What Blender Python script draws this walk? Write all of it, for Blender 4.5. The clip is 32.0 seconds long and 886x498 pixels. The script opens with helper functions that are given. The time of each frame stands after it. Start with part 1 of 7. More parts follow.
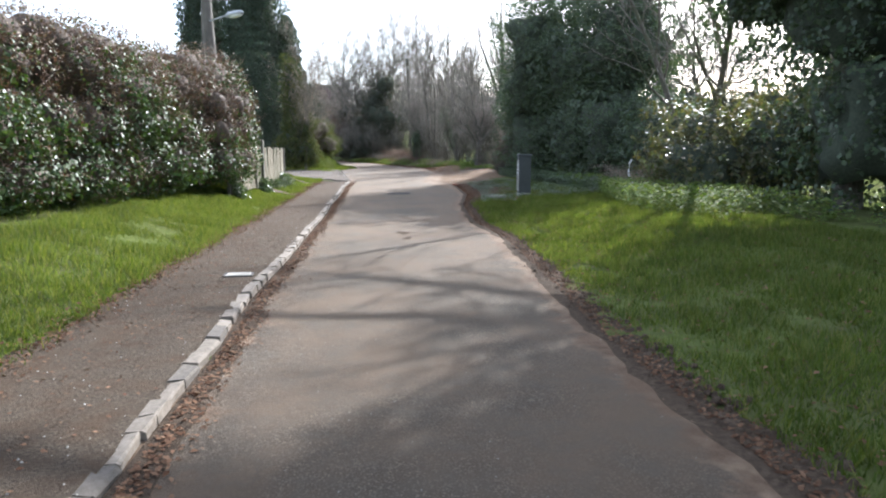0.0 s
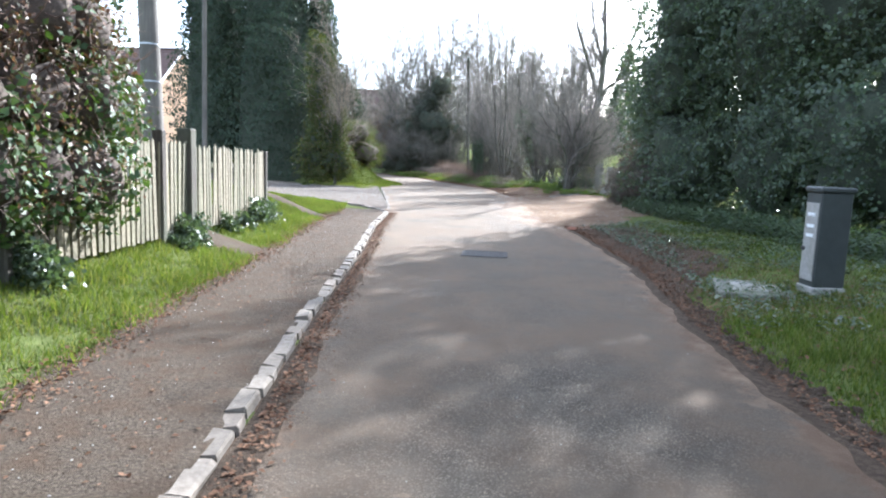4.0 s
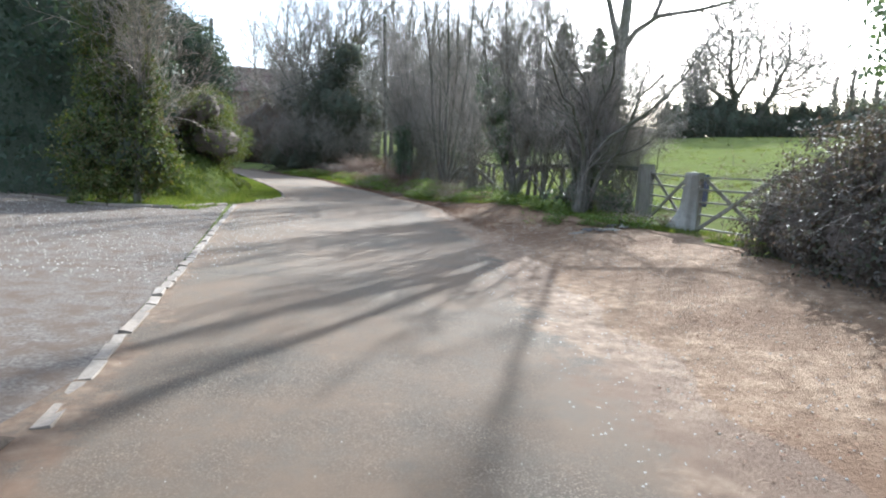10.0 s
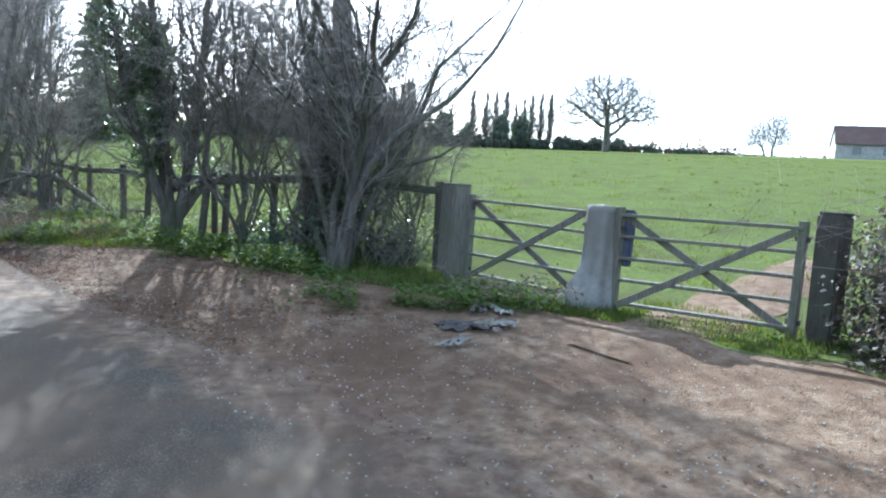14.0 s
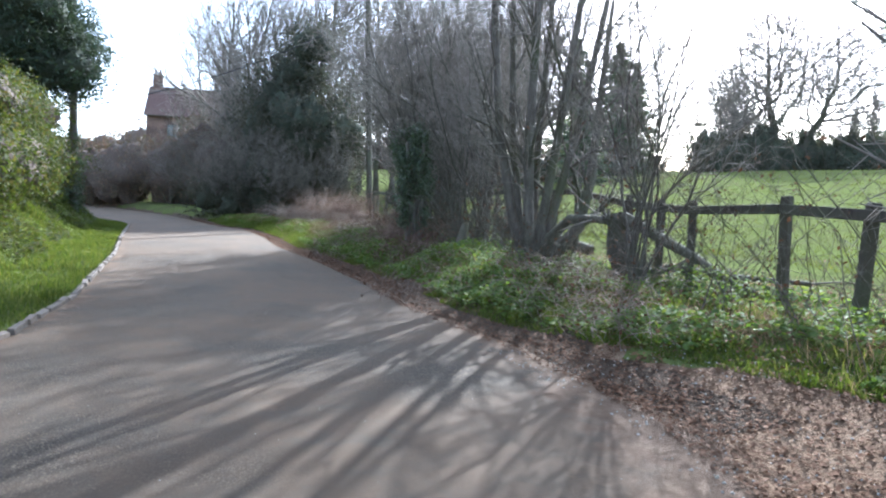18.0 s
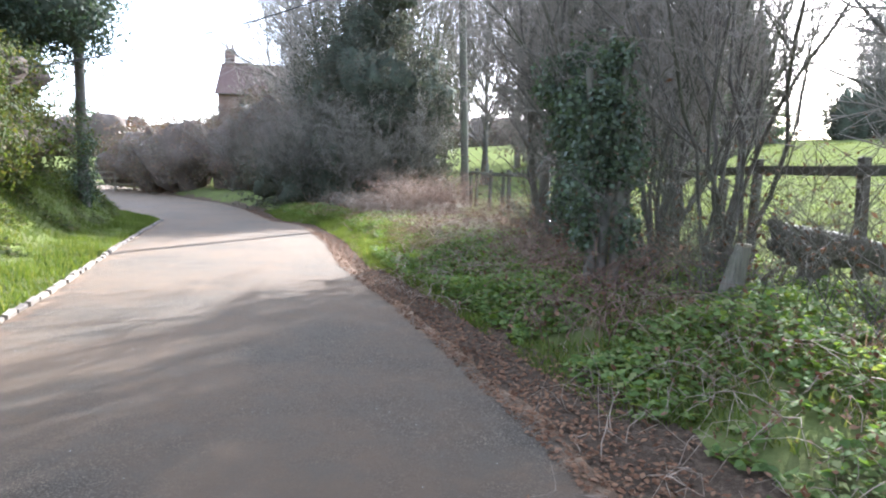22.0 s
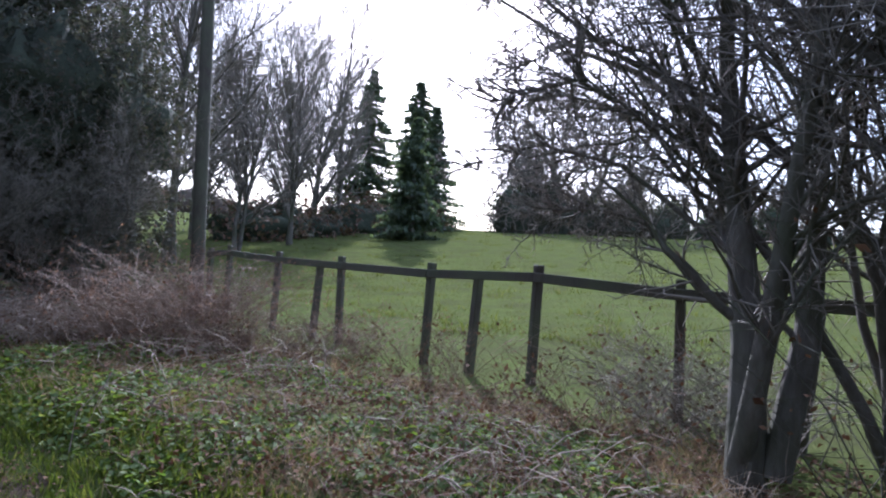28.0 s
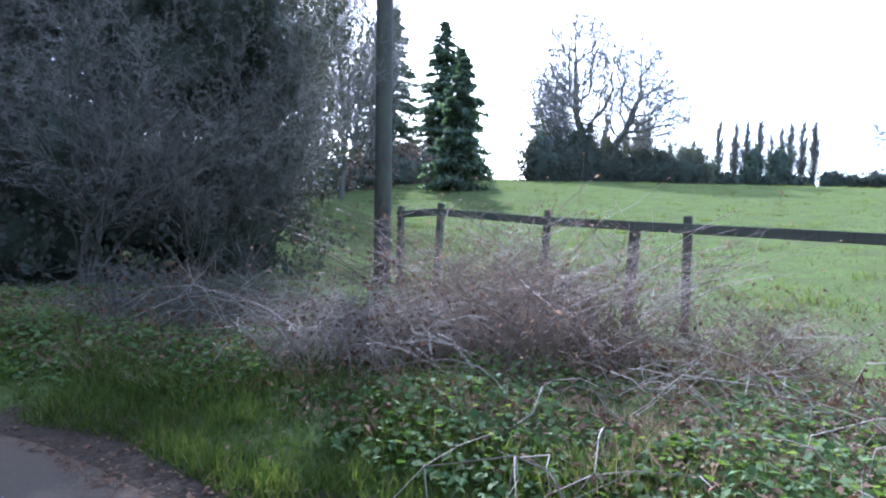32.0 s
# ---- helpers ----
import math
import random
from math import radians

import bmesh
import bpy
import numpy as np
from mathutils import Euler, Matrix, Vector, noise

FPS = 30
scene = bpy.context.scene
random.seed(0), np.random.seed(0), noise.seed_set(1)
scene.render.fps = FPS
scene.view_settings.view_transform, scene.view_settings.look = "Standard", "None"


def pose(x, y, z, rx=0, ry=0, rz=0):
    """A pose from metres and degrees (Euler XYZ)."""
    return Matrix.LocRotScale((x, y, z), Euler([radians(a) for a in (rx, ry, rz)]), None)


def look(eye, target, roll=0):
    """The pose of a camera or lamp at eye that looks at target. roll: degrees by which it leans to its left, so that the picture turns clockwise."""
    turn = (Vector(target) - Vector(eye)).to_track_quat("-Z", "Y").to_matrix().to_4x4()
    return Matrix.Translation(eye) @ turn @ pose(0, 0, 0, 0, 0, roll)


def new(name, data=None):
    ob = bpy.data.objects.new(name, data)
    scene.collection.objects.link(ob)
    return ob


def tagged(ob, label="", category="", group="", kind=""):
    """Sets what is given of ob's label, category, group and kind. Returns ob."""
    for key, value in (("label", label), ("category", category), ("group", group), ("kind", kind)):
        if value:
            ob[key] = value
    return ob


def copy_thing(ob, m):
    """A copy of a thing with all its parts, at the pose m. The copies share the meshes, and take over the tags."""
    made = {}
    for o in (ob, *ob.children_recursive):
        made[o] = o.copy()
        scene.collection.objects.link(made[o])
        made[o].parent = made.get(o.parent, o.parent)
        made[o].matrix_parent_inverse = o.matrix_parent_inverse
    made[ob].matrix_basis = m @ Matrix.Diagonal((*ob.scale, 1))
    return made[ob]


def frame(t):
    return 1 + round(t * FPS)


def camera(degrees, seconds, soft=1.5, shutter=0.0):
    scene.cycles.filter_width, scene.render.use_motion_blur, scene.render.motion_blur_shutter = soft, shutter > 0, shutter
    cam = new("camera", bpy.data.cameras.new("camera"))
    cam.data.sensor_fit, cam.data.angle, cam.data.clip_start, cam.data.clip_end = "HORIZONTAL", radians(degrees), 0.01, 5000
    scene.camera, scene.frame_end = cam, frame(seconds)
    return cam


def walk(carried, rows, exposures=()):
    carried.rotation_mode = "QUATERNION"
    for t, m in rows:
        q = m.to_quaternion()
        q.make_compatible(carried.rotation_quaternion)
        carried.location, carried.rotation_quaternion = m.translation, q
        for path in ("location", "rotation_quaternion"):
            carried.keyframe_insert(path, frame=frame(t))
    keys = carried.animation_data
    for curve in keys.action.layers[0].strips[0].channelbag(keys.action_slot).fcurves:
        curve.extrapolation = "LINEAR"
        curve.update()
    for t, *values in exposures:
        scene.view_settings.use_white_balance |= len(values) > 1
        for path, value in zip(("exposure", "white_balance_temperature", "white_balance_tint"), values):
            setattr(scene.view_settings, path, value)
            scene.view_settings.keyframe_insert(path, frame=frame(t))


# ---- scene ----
cam = camera(67.8, 32.0, 2.1, 0.0)
PATH = [
    (0, (1.215, 0.93, 1.421), (1.093, 2.903, 1.118), -0.2),
    (0.5, (1.095, 2.33, 1.4), (1.048, 4.31, 1.124), 0.7),
    (1, (0.95, 3.76, 1.392), (0.977, 5.743, 1.136), 1.8),
    (1.5, (0.793, 5.167, 1.373), (0.711, 7.149, 1.123), 2.4),
    (2, (0.58, 6.542, 1.352), (0.373, 8.514, 1.087), 2.7),
    (2.5, (0.288, 7.984, 1.318), (0.109, 9.959, 1.06), 2.1),
    (4.5, (-1.121, 12.991, 1.391), (-1.386, 14.956, 1.128), 2.1),
    (5, (-1.375, 14.221, 1.412), (-1.401, 16.207, 1.176), 2.9),
    (5.5, (-1.644, 15.483, 1.414), (-1.694, 17.469, 1.188), 2.4),
    (6, (-1.841, 16.738, 1.412), (-1.772, 18.722, 1.169), 1.3),
    (6.5, (-2.013, 17.795, 1.439), (-2.075, 19.783, 1.233), 2.6),
    (7, (-2.108, 18.966, 1.44), (-2.077, 20.955, 1.23), 2.3),
    (7.5, (-2.149, 20.142, 1.448), (-2.014, 22.126, 1.228), 2.1),
    (8, (-2.186, 21.283, 1.468), (-2.037, 23.267, 1.261), 3.2),
    (8.5, (-2.168, 22.479, 1.474), (-1.873, 24.444, 1.247), 2.4),
    (9, (-2.221, 23.604, 1.468), (-2.041, 25.576, 1.187), 1.8),
    (9.5, (-2.343, 24.759, 1.472), (-2.204, 26.734, 1.191), 1.6),
    (10, (-2.52, 26.002, 1.466), (-2.509, 27.984, 1.194), 2.4),
    (10.5, (-2.722, 27.234, 1.462), (-2.681, 29.217, 1.203), 2.5),
    (11, (-2.898, 28.439, 1.478), (-2.741, 30.414, 1.205), 1.7),
    (11.5, (-3.249, 29.468, 1.617), (-2.788, 31.401, 1.392), 2.5),
    (12, (-3.392, 30.518, 1.646), (-2.79, 32.413, 1.432), 2.3),
    (12.5, (-3.48, 31.537, 1.65), (-2.674, 33.352, 1.412), 2.4),
    (13, (-3.481, 32.432, 1.646), (-2.47, 34.132, 1.349), 1.6),
    (13.5, (-3.511, 33.29, 1.619), (-2.338, 34.889, 1.364), 2.6),
    (15.5, (-4.036, 37.43, 1.348), (-2.708, 38.917, 1.179), 4.7),
    (16, (-3.796, 38.142, 1.424), (-2.882, 39.915, 1.268), 1.1),
    (16.5, (-3.877, 38.821, 1.43), (-3.31, 40.732, 1.265), 0.7),
    (17, (-3.959, 39.589, 1.31), (-3.672, 41.563, 1.175), 0.8),
    (17.5, (-3.961, 40.475, 1.303), (-3.789, 42.462, 1.156), 2.9),
    (18, (-3.981, 41.314, 1.312), (-3.918, 43.307, 1.162), 2.0),
    (18.5, (-4.024, 42.126, 1.315), (-3.978, 44.121, 1.181), 2.0),
    (19, (-4.028, 42.989, 1.359), (-3.892, 44.978, 1.198), 1.6),
    (19.5, (-4.101, 43.874, 1.382), (-4.014, 45.866, 1.232), 1.3),
    (20, (-4.222, 44.759, 1.381), (-4.289, 46.752, 1.223), 0.4),
    (20.5, (-4.379, 45.562, 1.375), (-4.478, 47.554, 1.227), 1.4),
    (21, (-4.568, 46.313, 1.382), (-4.594, 48.304, 1.196), 1.9),
    (21.5, (-4.804, 47.063, 1.386), (-4.987, 49.044, 1.181), 1.9),
    (22, (-5.073, 47.765, 1.399), (-5.248, 49.745, 1.177), 0.9),
    (22.5, (-5.316, 48.532, 1.404), (-5.493, 50.512, 1.181), 0.2),
    (23, (-5.593, 49.284, 1.431), (-5.8, 51.263, 1.222), -0.4),
    (23.5, (-5.845, 50.061, 1.397), (-5.951, 52.05, 1.213), 1.6),
    (24, (-6.111, 50.807, 1.427), (-6.236, 52.8, 1.308), 1.1),
    (24.5, (-6.395, 51.505, 1.403), (-6.743, 53.472, 1.302), 1.9),
    (25, (-6.702, 52.134, 1.413), (-7.162, 54.077, 1.289), 2.1),
    (25.5, (-7.02, 52.86, 1.407), (-7.328, 54.825, 1.201), 0.3),
    (26, (-7.241, 53.507, 1.454), (-7.183, 55.497, 1.267), -0.9),
    (26.5, (-7.383, 54.247, 1.536), (-6.991, 56.202, 1.378), 1.2),
    (28.5, (-7.769, 57.254, 1.531), (-6.802, 59.003, 1.623), 4.1),
    (29, (-7.977, 57.773, 1.528), (-6.936, 59.479, 1.613), 4.4),
    (29.5, (-8.266, 58.215, 1.528), (-7.293, 59.961, 1.596), 3.4),
    (30, (-8.569, 58.669, 1.525), (-7.597, 60.417, 1.575), 2.5),
    (30.5, (-8.954, 59.13, 1.501), (-7.966, 60.869, 1.537), 3.8),
    (31, (-9.344, 59.581, 1.496), (-8.389, 61.338, 1.497), 3.8),
    (31.5, (-9.754, 60.104, 1.463), (-8.871, 61.898, 1.408), 2.7),
    (32, (-10.115, 60.636, 1.446), (-9.2, 62.412, 1.347), 2.8),
]
walk(cam, [(t, look(eye, target, roll)) for t, eye, target, roll in PATH], [(0, 1.65, 5700, 12), (1, 1.55, 5950, 14), (2, 1.85, 5900, 15), (5, 2.2, 5300, 10), (6.5, 1.85, 5400, 11), (8, 1.25, 5750, 11), (9.2, 1.8, 5650, 10), (13, 1.65, 5000, 4), (16, 2.0, 4950, 9), (17.2, 1.88, 5100, 10), (20, 2.45, 5300, 13), (23, 2.65, 5600, 14), (24, 2.65, 5200, 13), (25, 1.8, 5500, 14), (26, 2.0, 5400, 17), (29, 0.55, 4950, 21), (31, 0.45, 4700, 13), (32, 1.9, 4600, 16)])

# ---- light ----
SUN_AZ, SUN_EL = radians(23.0), radians(29.0)
world = bpy.data.worlds.new("sky")
scene.world = world
world.use_nodes = True
wn = world.node_tree.nodes
sky = wn.new("ShaderNodeTexSky")
sky.sky_type, sky.sun_disc = "NISHITA", False
sky.sun_elevation, sky.sun_rotation = SUN_EL, SUN_AZ
sky.air_density, sky.dust_density, sky.ozone_density = 1.0, 2.0, 1.0
haze = wn.new("ShaderNodeMix")  # thin even cloud over the clear sky
haze.data_type, haze.blend_type = "RGBA", "ADD"
haze.inputs[0].default_value = 1.0
haze.inputs[7].default_value = (4.2, 4.3, 4.3, 1)
world.node_tree.links.new(sky.outputs[0], haze.inputs[6])
world.node_tree.links.new(haze.outputs[2], wn["Background"].inputs[0])
wn["Background"].inputs[1].default_value = 0.085
sun = new("sun", bpy.data.lights.new("sun", "SUN"))
sun.data.energy, sun.data.angle, sun.data.color = 5.2, radians(0.55), (1.0, 0.94, 0.84)
sun.matrix_world = look((math.sin(SUN_AZ) * math.cos(SUN_EL), math.cos(SUN_AZ) * math.cos(SUN_EL), math.sin(SUN_EL)), (0, 0, 0))


# ---- materials ----
def material(name, rough=0.8, metal=0.0, spec=0.5):
    m = bpy.data.materials.new(name)
    m.use_nodes = True
    b = m.node_tree.nodes["Principled BSDF"]
    b.inputs["Roughness"].default_value, b.inputs["Metallic"].default_value = rough, metal
    b.inputs["Specular IOR Level"].default_value = spec
    return m, m.node_tree, b


def node(tree, kind, **values):
    n = tree.nodes.new("ShaderNode" + kind)
    for key, value in values.items():
        n.inputs[key.replace("_", " ")].default_value = value
    return n


def ramp(tree, source, stops):
    r = tree.nodes.new("ShaderNodeValToRGB")
    while len(r.color_ramp.elements) < len(stops):
        r.color_ramp.elements.new(0.5)
    for e, (at, colour) in zip(r.color_ramp.elements, stops):
        e.position, e.color = at, (*colour, 1)
    tree.links.new(source, r.inputs[0])
    return r.outputs[0]


def mixed(tree, fac, a, b, mode="MIX"):
    m = tree.nodes.new("ShaderNodeMix")
    m.data_type, m.blend_type = "RGBA", mode
    for socket, value in ((m.inputs[0], fac), (m.inputs[6], a), (m.inputs[7], b)):
        if isinstance(value, (int, float)):
            socket.default_value = value
        elif isinstance(value, tuple):
            socket.default_value = (*value, 1)
        else:
            tree.links.new(value, socket)
    return m.outputs[2]


def noise_of(tree, scale, detail=6, rough=0.6, coords=None, stretch=None):
    n = node(tree, "TexNoise", Scale=scale, Detail=detail, Roughness=rough)
    if coords is None:
        coords = node(tree, "NewGeometry").outputs["Position"]
    if stretch:
        mp = tree.nodes.new("ShaderNodeMapping")
        mp.inputs["Scale"].default_value = stretch
        tree.links.new(coords, mp.inputs[0])
        coords = mp.outputs[0]
    tree.links.new(coords, n.inputs["Vector"])
    return n.outputs["Fac"]


def bumped(tree, bsdf, height, strength, distance=0.01):
    bp = node(tree, "Bump", Strength=strength, Distance=distance)
    tree.links.new(height, bp.inputs["Height"])
    tree.links.new(bp.outputs[0], bsdf.inputs["Normal"])


def surface(name, colours, scale, big=None, rough=0.85, bump=0.4, fine=None, stretch=None, object_space=False, depth=0.01, spec=0.4):
    """Two scales of noise: grain at `scale`, stains of the colour `big` at a tenth of it."""
    m, t, b = material(name, rough, 0, spec)
    co = node(t, "TexCoord").outputs["Object"] if object_space else None
    f = noise_of(t, scale, 8, 0.65, co, stretch)
    n = len(colours)
    c = ramp(t, f, [(0.3 + 0.4 * i / max(n - 1, 1), k) for i, k in enumerate(colours)])
    if big:
        g = noise_of(t, scale * 0.09, 4, 0.6, co)
        c = mixed(t, ramp(t, g, [(0.42, (0, 0, 0)), (0.66, (1, 1, 1))]), c, big)
    t.links.new(c, b.inputs["Base Color"])
    bumped(t, b, noise_of(t, fine or scale * 2.5, 5, 0.7, co, stretch), bump, depth)
    return m


def leafy(name, colours, rough=0.4, clear=0.35, glow=(1.3, 1.5, 0.5), spec=0.5):
    """Leaves: a colour for each leaf, some light through the blade."""
    m, t, b = material(name, rough, 0, spec)
    rnd = node(t, "NewGeometry").outputs["Random Per Island"]
    n = len(colours)
    c = ramp(t, rnd, [(i / max(n - 1, 1), k) for i, k in enumerate(colours)])
    big = noise_of(t, 0.9, 3, 0.6)
    c = mixed(t, 1.0, c, ramp(t, big, [(0.3, (0.65, 0.65, 0.65)), (0.7, (1, 1, 1))]), "MULTIPLY")
    t.links.new(c, b.inputs["Base Color"])
    tr = node(t, "BsdfTranslucent")
    t.links.new(mixed(t, 1.0, c, glow, "MULTIPLY"), tr.inputs["Color"])
    mx = node(t, "MixShader", Fac=clear)
    t.links.new(b.outputs[0], mx.inputs[1])
    t.links.new(tr.outputs[0], mx.inputs[2])
    t.links.new(mx.outputs[0], t.nodes["Material Output"].inputs[0])
    return m


def plain(name, colour, rough=0.6, metal=0.0, wear=0.25, scale=9):
    m, t, b = material(name, rough, metal)
    f = noise_of(t, scale, 6, 0.6)
    dark = tuple(v * (1 - wear) for v in colour)
    t.links.new(ramp(t, f, [(0.3, dark), (0.65, colour)]), b.inputs["Base Color"])
    bumped(t, b, noise_of(t, scale * 8, 4), 0.12, 0.004)
    return m


def pieces(name, colours, rough=0.85, scale=14, bump=0.5):
    """Single pieces: a tone for each by Object Info's Random."""
    m, t, b = material(name, rough)
    rnd = node(t, "ObjectInfo").outputs["Random"]
    c = ramp(t, rnd, [(i / max(len(colours) - 1, 1), k) for i, k in enumerate(colours)])
    f = noise_of(t, scale, 8, 0.7)
    c = mixed(t, 1.0, c, ramp(t, f, [(0.3, (0.55, 0.53, 0.5)), (0.62, (1, 1, 1))]), "MULTIPLY")
    t.links.new(c, b.inputs["Base Color"])
    bumped(t, b, noise_of(t, scale * 3, 6, 0.7), bump, 0.006)
    return m


def asphalt_material():
    m, t, b = material("worn_asphalt", 0.88, 0, 0.15)
    grit = node(t, "TexVoronoi", Scale=62.0)
    t.links.new(node(t, "NewGeometry").outputs["Position"], grit.inputs["Vector"])
    c = ramp(t, grit.outputs["Distance"], [(0.12, (0.32, 0.262, 0.19)), (0.5, (0.055, 0.045, 0.034))])
    c = mixed(t, ramp(t, noise_of(t, 150, 4, 0.8), [(0.5, (0, 0, 0)), (0.72, (1, 1, 1))]), c, (0.36, 0.298, 0.222))
    c = mixed(t, ramp(t, noise_of(t, 19, 9, 0.85), [(0.40, (0, 0, 0)), (0.60, (0.85, 0.85, 0.85))]), c, (0.077, 0.066, 0.053))
    c = mixed(t, ramp(t, noise_of(t, 0.55, 5, 0.65), [(0.34, (0, 0, 0)), (0.56, (0.9, 0.9, 0.9))]), c, (0.15, 0.109, 0.074))
    c = mixed(t, ramp(t, noise_of(t, 2.6, 7, 0.75), [(0.46, (0, 0, 0)), (0.70, (0.8, 0.8, 0.8))]), c, (0.118, 0.1, 0.077))
    crack = node(t, "TexVoronoi", Scale=2.3)
    crack.feature = "DISTANCE_TO_EDGE"
    wob = node(t, "TexNoise", Scale=3.0, Detail=6.0)
    pos = node(t, "NewGeometry").outputs["Position"]
    t.links.new(pos, wob.inputs["Vector"])
    t.links.new(mixed(t, 0.25, pos, wob.outputs["Color"], "ADD"), crack.inputs["Vector"])
    where = ramp(t, noise_of(t, 0.4, 3, 0.5), [(0.56, (0, 0, 0)), (0.66, (1, 1, 1))])
    line = ramp(t, crack.outputs["Distance"], [(0.0, (0.7, 0.7, 0.7)), (0.007, (0, 0, 0))])
    c = mixed(t, mixed(t, 1.0, line, where, "MULTIPLY"), c, (0.055, 0.05, 0.045))
    dust = node(t, "Attribute")
    dust.attribute_name = "dust"
    sand = ramp(t, noise_of(t, 6, 8, 0.65), [(0.3, (0.10, 0.066, 0.042)), (0.5, (0.20, 0.139, 0.092)), (0.7, (0.31, 0.232, 0.16))])
    sand = mixed(t, ramp(t, noise_of(t, 0.54, 4, 0.6), [(0.42, (0, 0, 0)), (0.66, (1, 1, 1))]), sand, (0.13, 0.084, 0.054))
    speck = mixed(t, 1.0, ramp(t, noise_of(t, 2.2, 8, 0.75), [(0.25, (0, 0, 0)), (0.75, (1, 1, 1))]), dust.outputs["Color"], "ADD")
    c = mixed(t, ramp(t, speck, [(0.72, (0, 0, 0)), (1.0, (1, 1, 1))]), c, sand)
    t.links.new(c, b.inputs["Base Color"])
    bumped(t, b, noise_of(t, 48, 9, 0.9), 1.0, 0.022)
    return m


ASPHALT = asphalt_material()
FOOTWAY = surface("footway_tarmac", [(0.042, 0.033, 0.024), (0.08, 0.063, 0.046), (0.138, 0.112, 0.085)], 55, (0.078, 0.055, 0.037), 0.95, 0.9, 120, None, False, 0.02, 0.08)
DIRT = surface("sandy_dirt", [(0.10, 0.066, 0.042), (0.20, 0.139, 0.092), (0.31, 0.232, 0.16)], 6, (0.13, 0.084, 0.054), 0.97, 0.9, 34, None, False, 0.04, 0.05)
GRAVEL = surface("grey_gravel", [(0.06, 0.05, 0.042), (0.125, 0.107, 0.09), (0.21, 0.188, 0.162)], 38, (0.10, 0.075, 0.056), 0.95, 0.9, 95, None, False, 0.02, 0.08)
MUD = surface("brown_gutter_soil", [(0.042, 0.031, 0.023), (0.08, 0.059, 0.042), (0.14, 0.107, 0.08)], 26, (0.075, 0.056, 0.04), 0.97, 1.0, 60, None, False, 0.03, 0.05)
EARTH = surface("grassy_earth", [(0.06, 0.075, 0.026), (0.095, 0.115, 0.038), (0.13, 0.148, 0.056)], 11, (0.08, 0.085, 0.038), 1.0, 0.6, 60, None, False, 0.03, 0.0)
GRASS = leafy("grass_blades", [(0.058, 0.092, 0.02), (0.08, 0.12, 0.025), (0.112, 0.152, 0.036), (0.19, 0.19, 0.078)], 0.7, 0.42, (1.4, 1.35, 0.5), 0.12)
PASTURE = leafy("grazed_grass", [(0.085, 0.105, 0.036), (0.11, 0.135, 0.046), (0.14, 0.16, 0.062), (0.175, 0.17, 0.088)], 1.0, 0.4, (1.3, 1.3, 0.5), 0.0)
DRY = leafy("dry_grass", [(0.30, 0.21, 0.12), (0.42, 0.32, 0.20), (0.24, 0.16, 0.10)], 0.7, 0.3, (1.1, 1.0, 0.8))
LAUREL = leafy("glossy_hedge_leaves", [(0.036, 0.066, 0.026), (0.054, 0.096, 0.034), (0.084, 0.132, 0.048), (0.072, 0.084, 0.042)], 0.5, 0.2, (1.4, 1.5, 0.4), 0.25)
HEDGE_BROWN = leafy("dry_hedge_leaves", [(0.125, 0.069, 0.04), (0.213, 0.125, 0.081), (0.075, 0.088, 0.031), (0.163, 0.112, 0.062)], 0.6, 0.2, (1.2, 1.0, 0.7))
IVY = leafy("ivy_leaves", [(0.045, 0.07, 0.045), (0.062, 0.09, 0.052), (0.08, 0.115, 0.06), (0.1, 0.122, 0.07)], 0.42, 0.3, (1.4, 1.5, 0.75), 0.4)
IVY_SUN = leafy("sunlit_ivy_leaves", [(0.042, 0.058, 0.022), (0.064, 0.083, 0.031), (0.09, 0.102, 0.044), (0.115, 0.09, 0.052)], 0.75, 0.32, (1.5, 1.6, 0.45), 0.12)
YEW = leafy("dark_conifer_needles", [(0.065, 0.098, 0.065), (0.091, 0.124, 0.078), (0.117, 0.15, 0.091), (0.13, 0.15, 0.101)], 0.5, 0.4, (1.4, 1.5, 0.8))
BRIAR = leafy("dark_bramble_leaves", [(0.056, 0.056, 0.045), (0.094, 0.077, 0.065), (0.125, 0.098, 0.083), (0.069, 0.088, 0.05)], 0.65, 0.25, (1.2, 1.1, 0.8), 0.2)
SHRUB = leafy("budding_shrub_leaves", [(0.065, 0.088, 0.036), (0.104, 0.111, 0.049), (0.13, 0.107, 0.058)], 0.5, 0.35, (1.3, 1.3, 0.6))
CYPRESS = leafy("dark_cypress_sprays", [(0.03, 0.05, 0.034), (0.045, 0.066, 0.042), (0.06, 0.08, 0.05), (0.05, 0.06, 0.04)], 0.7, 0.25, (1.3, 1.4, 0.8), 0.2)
WEED = leafy("nettle_leaves", [(0.075, 0.121, 0.039), (0.109, 0.167, 0.052), (0.149, 0.207, 0.069), (0.207, 0.224, 0.103)], 0.75, 0.42, (1.45, 1.5, 0.5), 0.12)
LITTER = leafy("dead_leaves", [(0.085, 0.043, 0.024), (0.145, 0.078, 0.045), (0.215, 0.13, 0.08), (0.105, 0.056, 0.032)], 0.9, 0.12, (1.1, 0.9, 0.7), 0.1)
BRACKEN = leafy("withered_bracken", [(0.13, 0.078, 0.053), (0.21, 0.136, 0.095), (0.30, 0.212, 0.15), (0.17, 0.10, 0.072)], 0.9, 0.45, (1.15, 1.0, 0.8), 0.15)
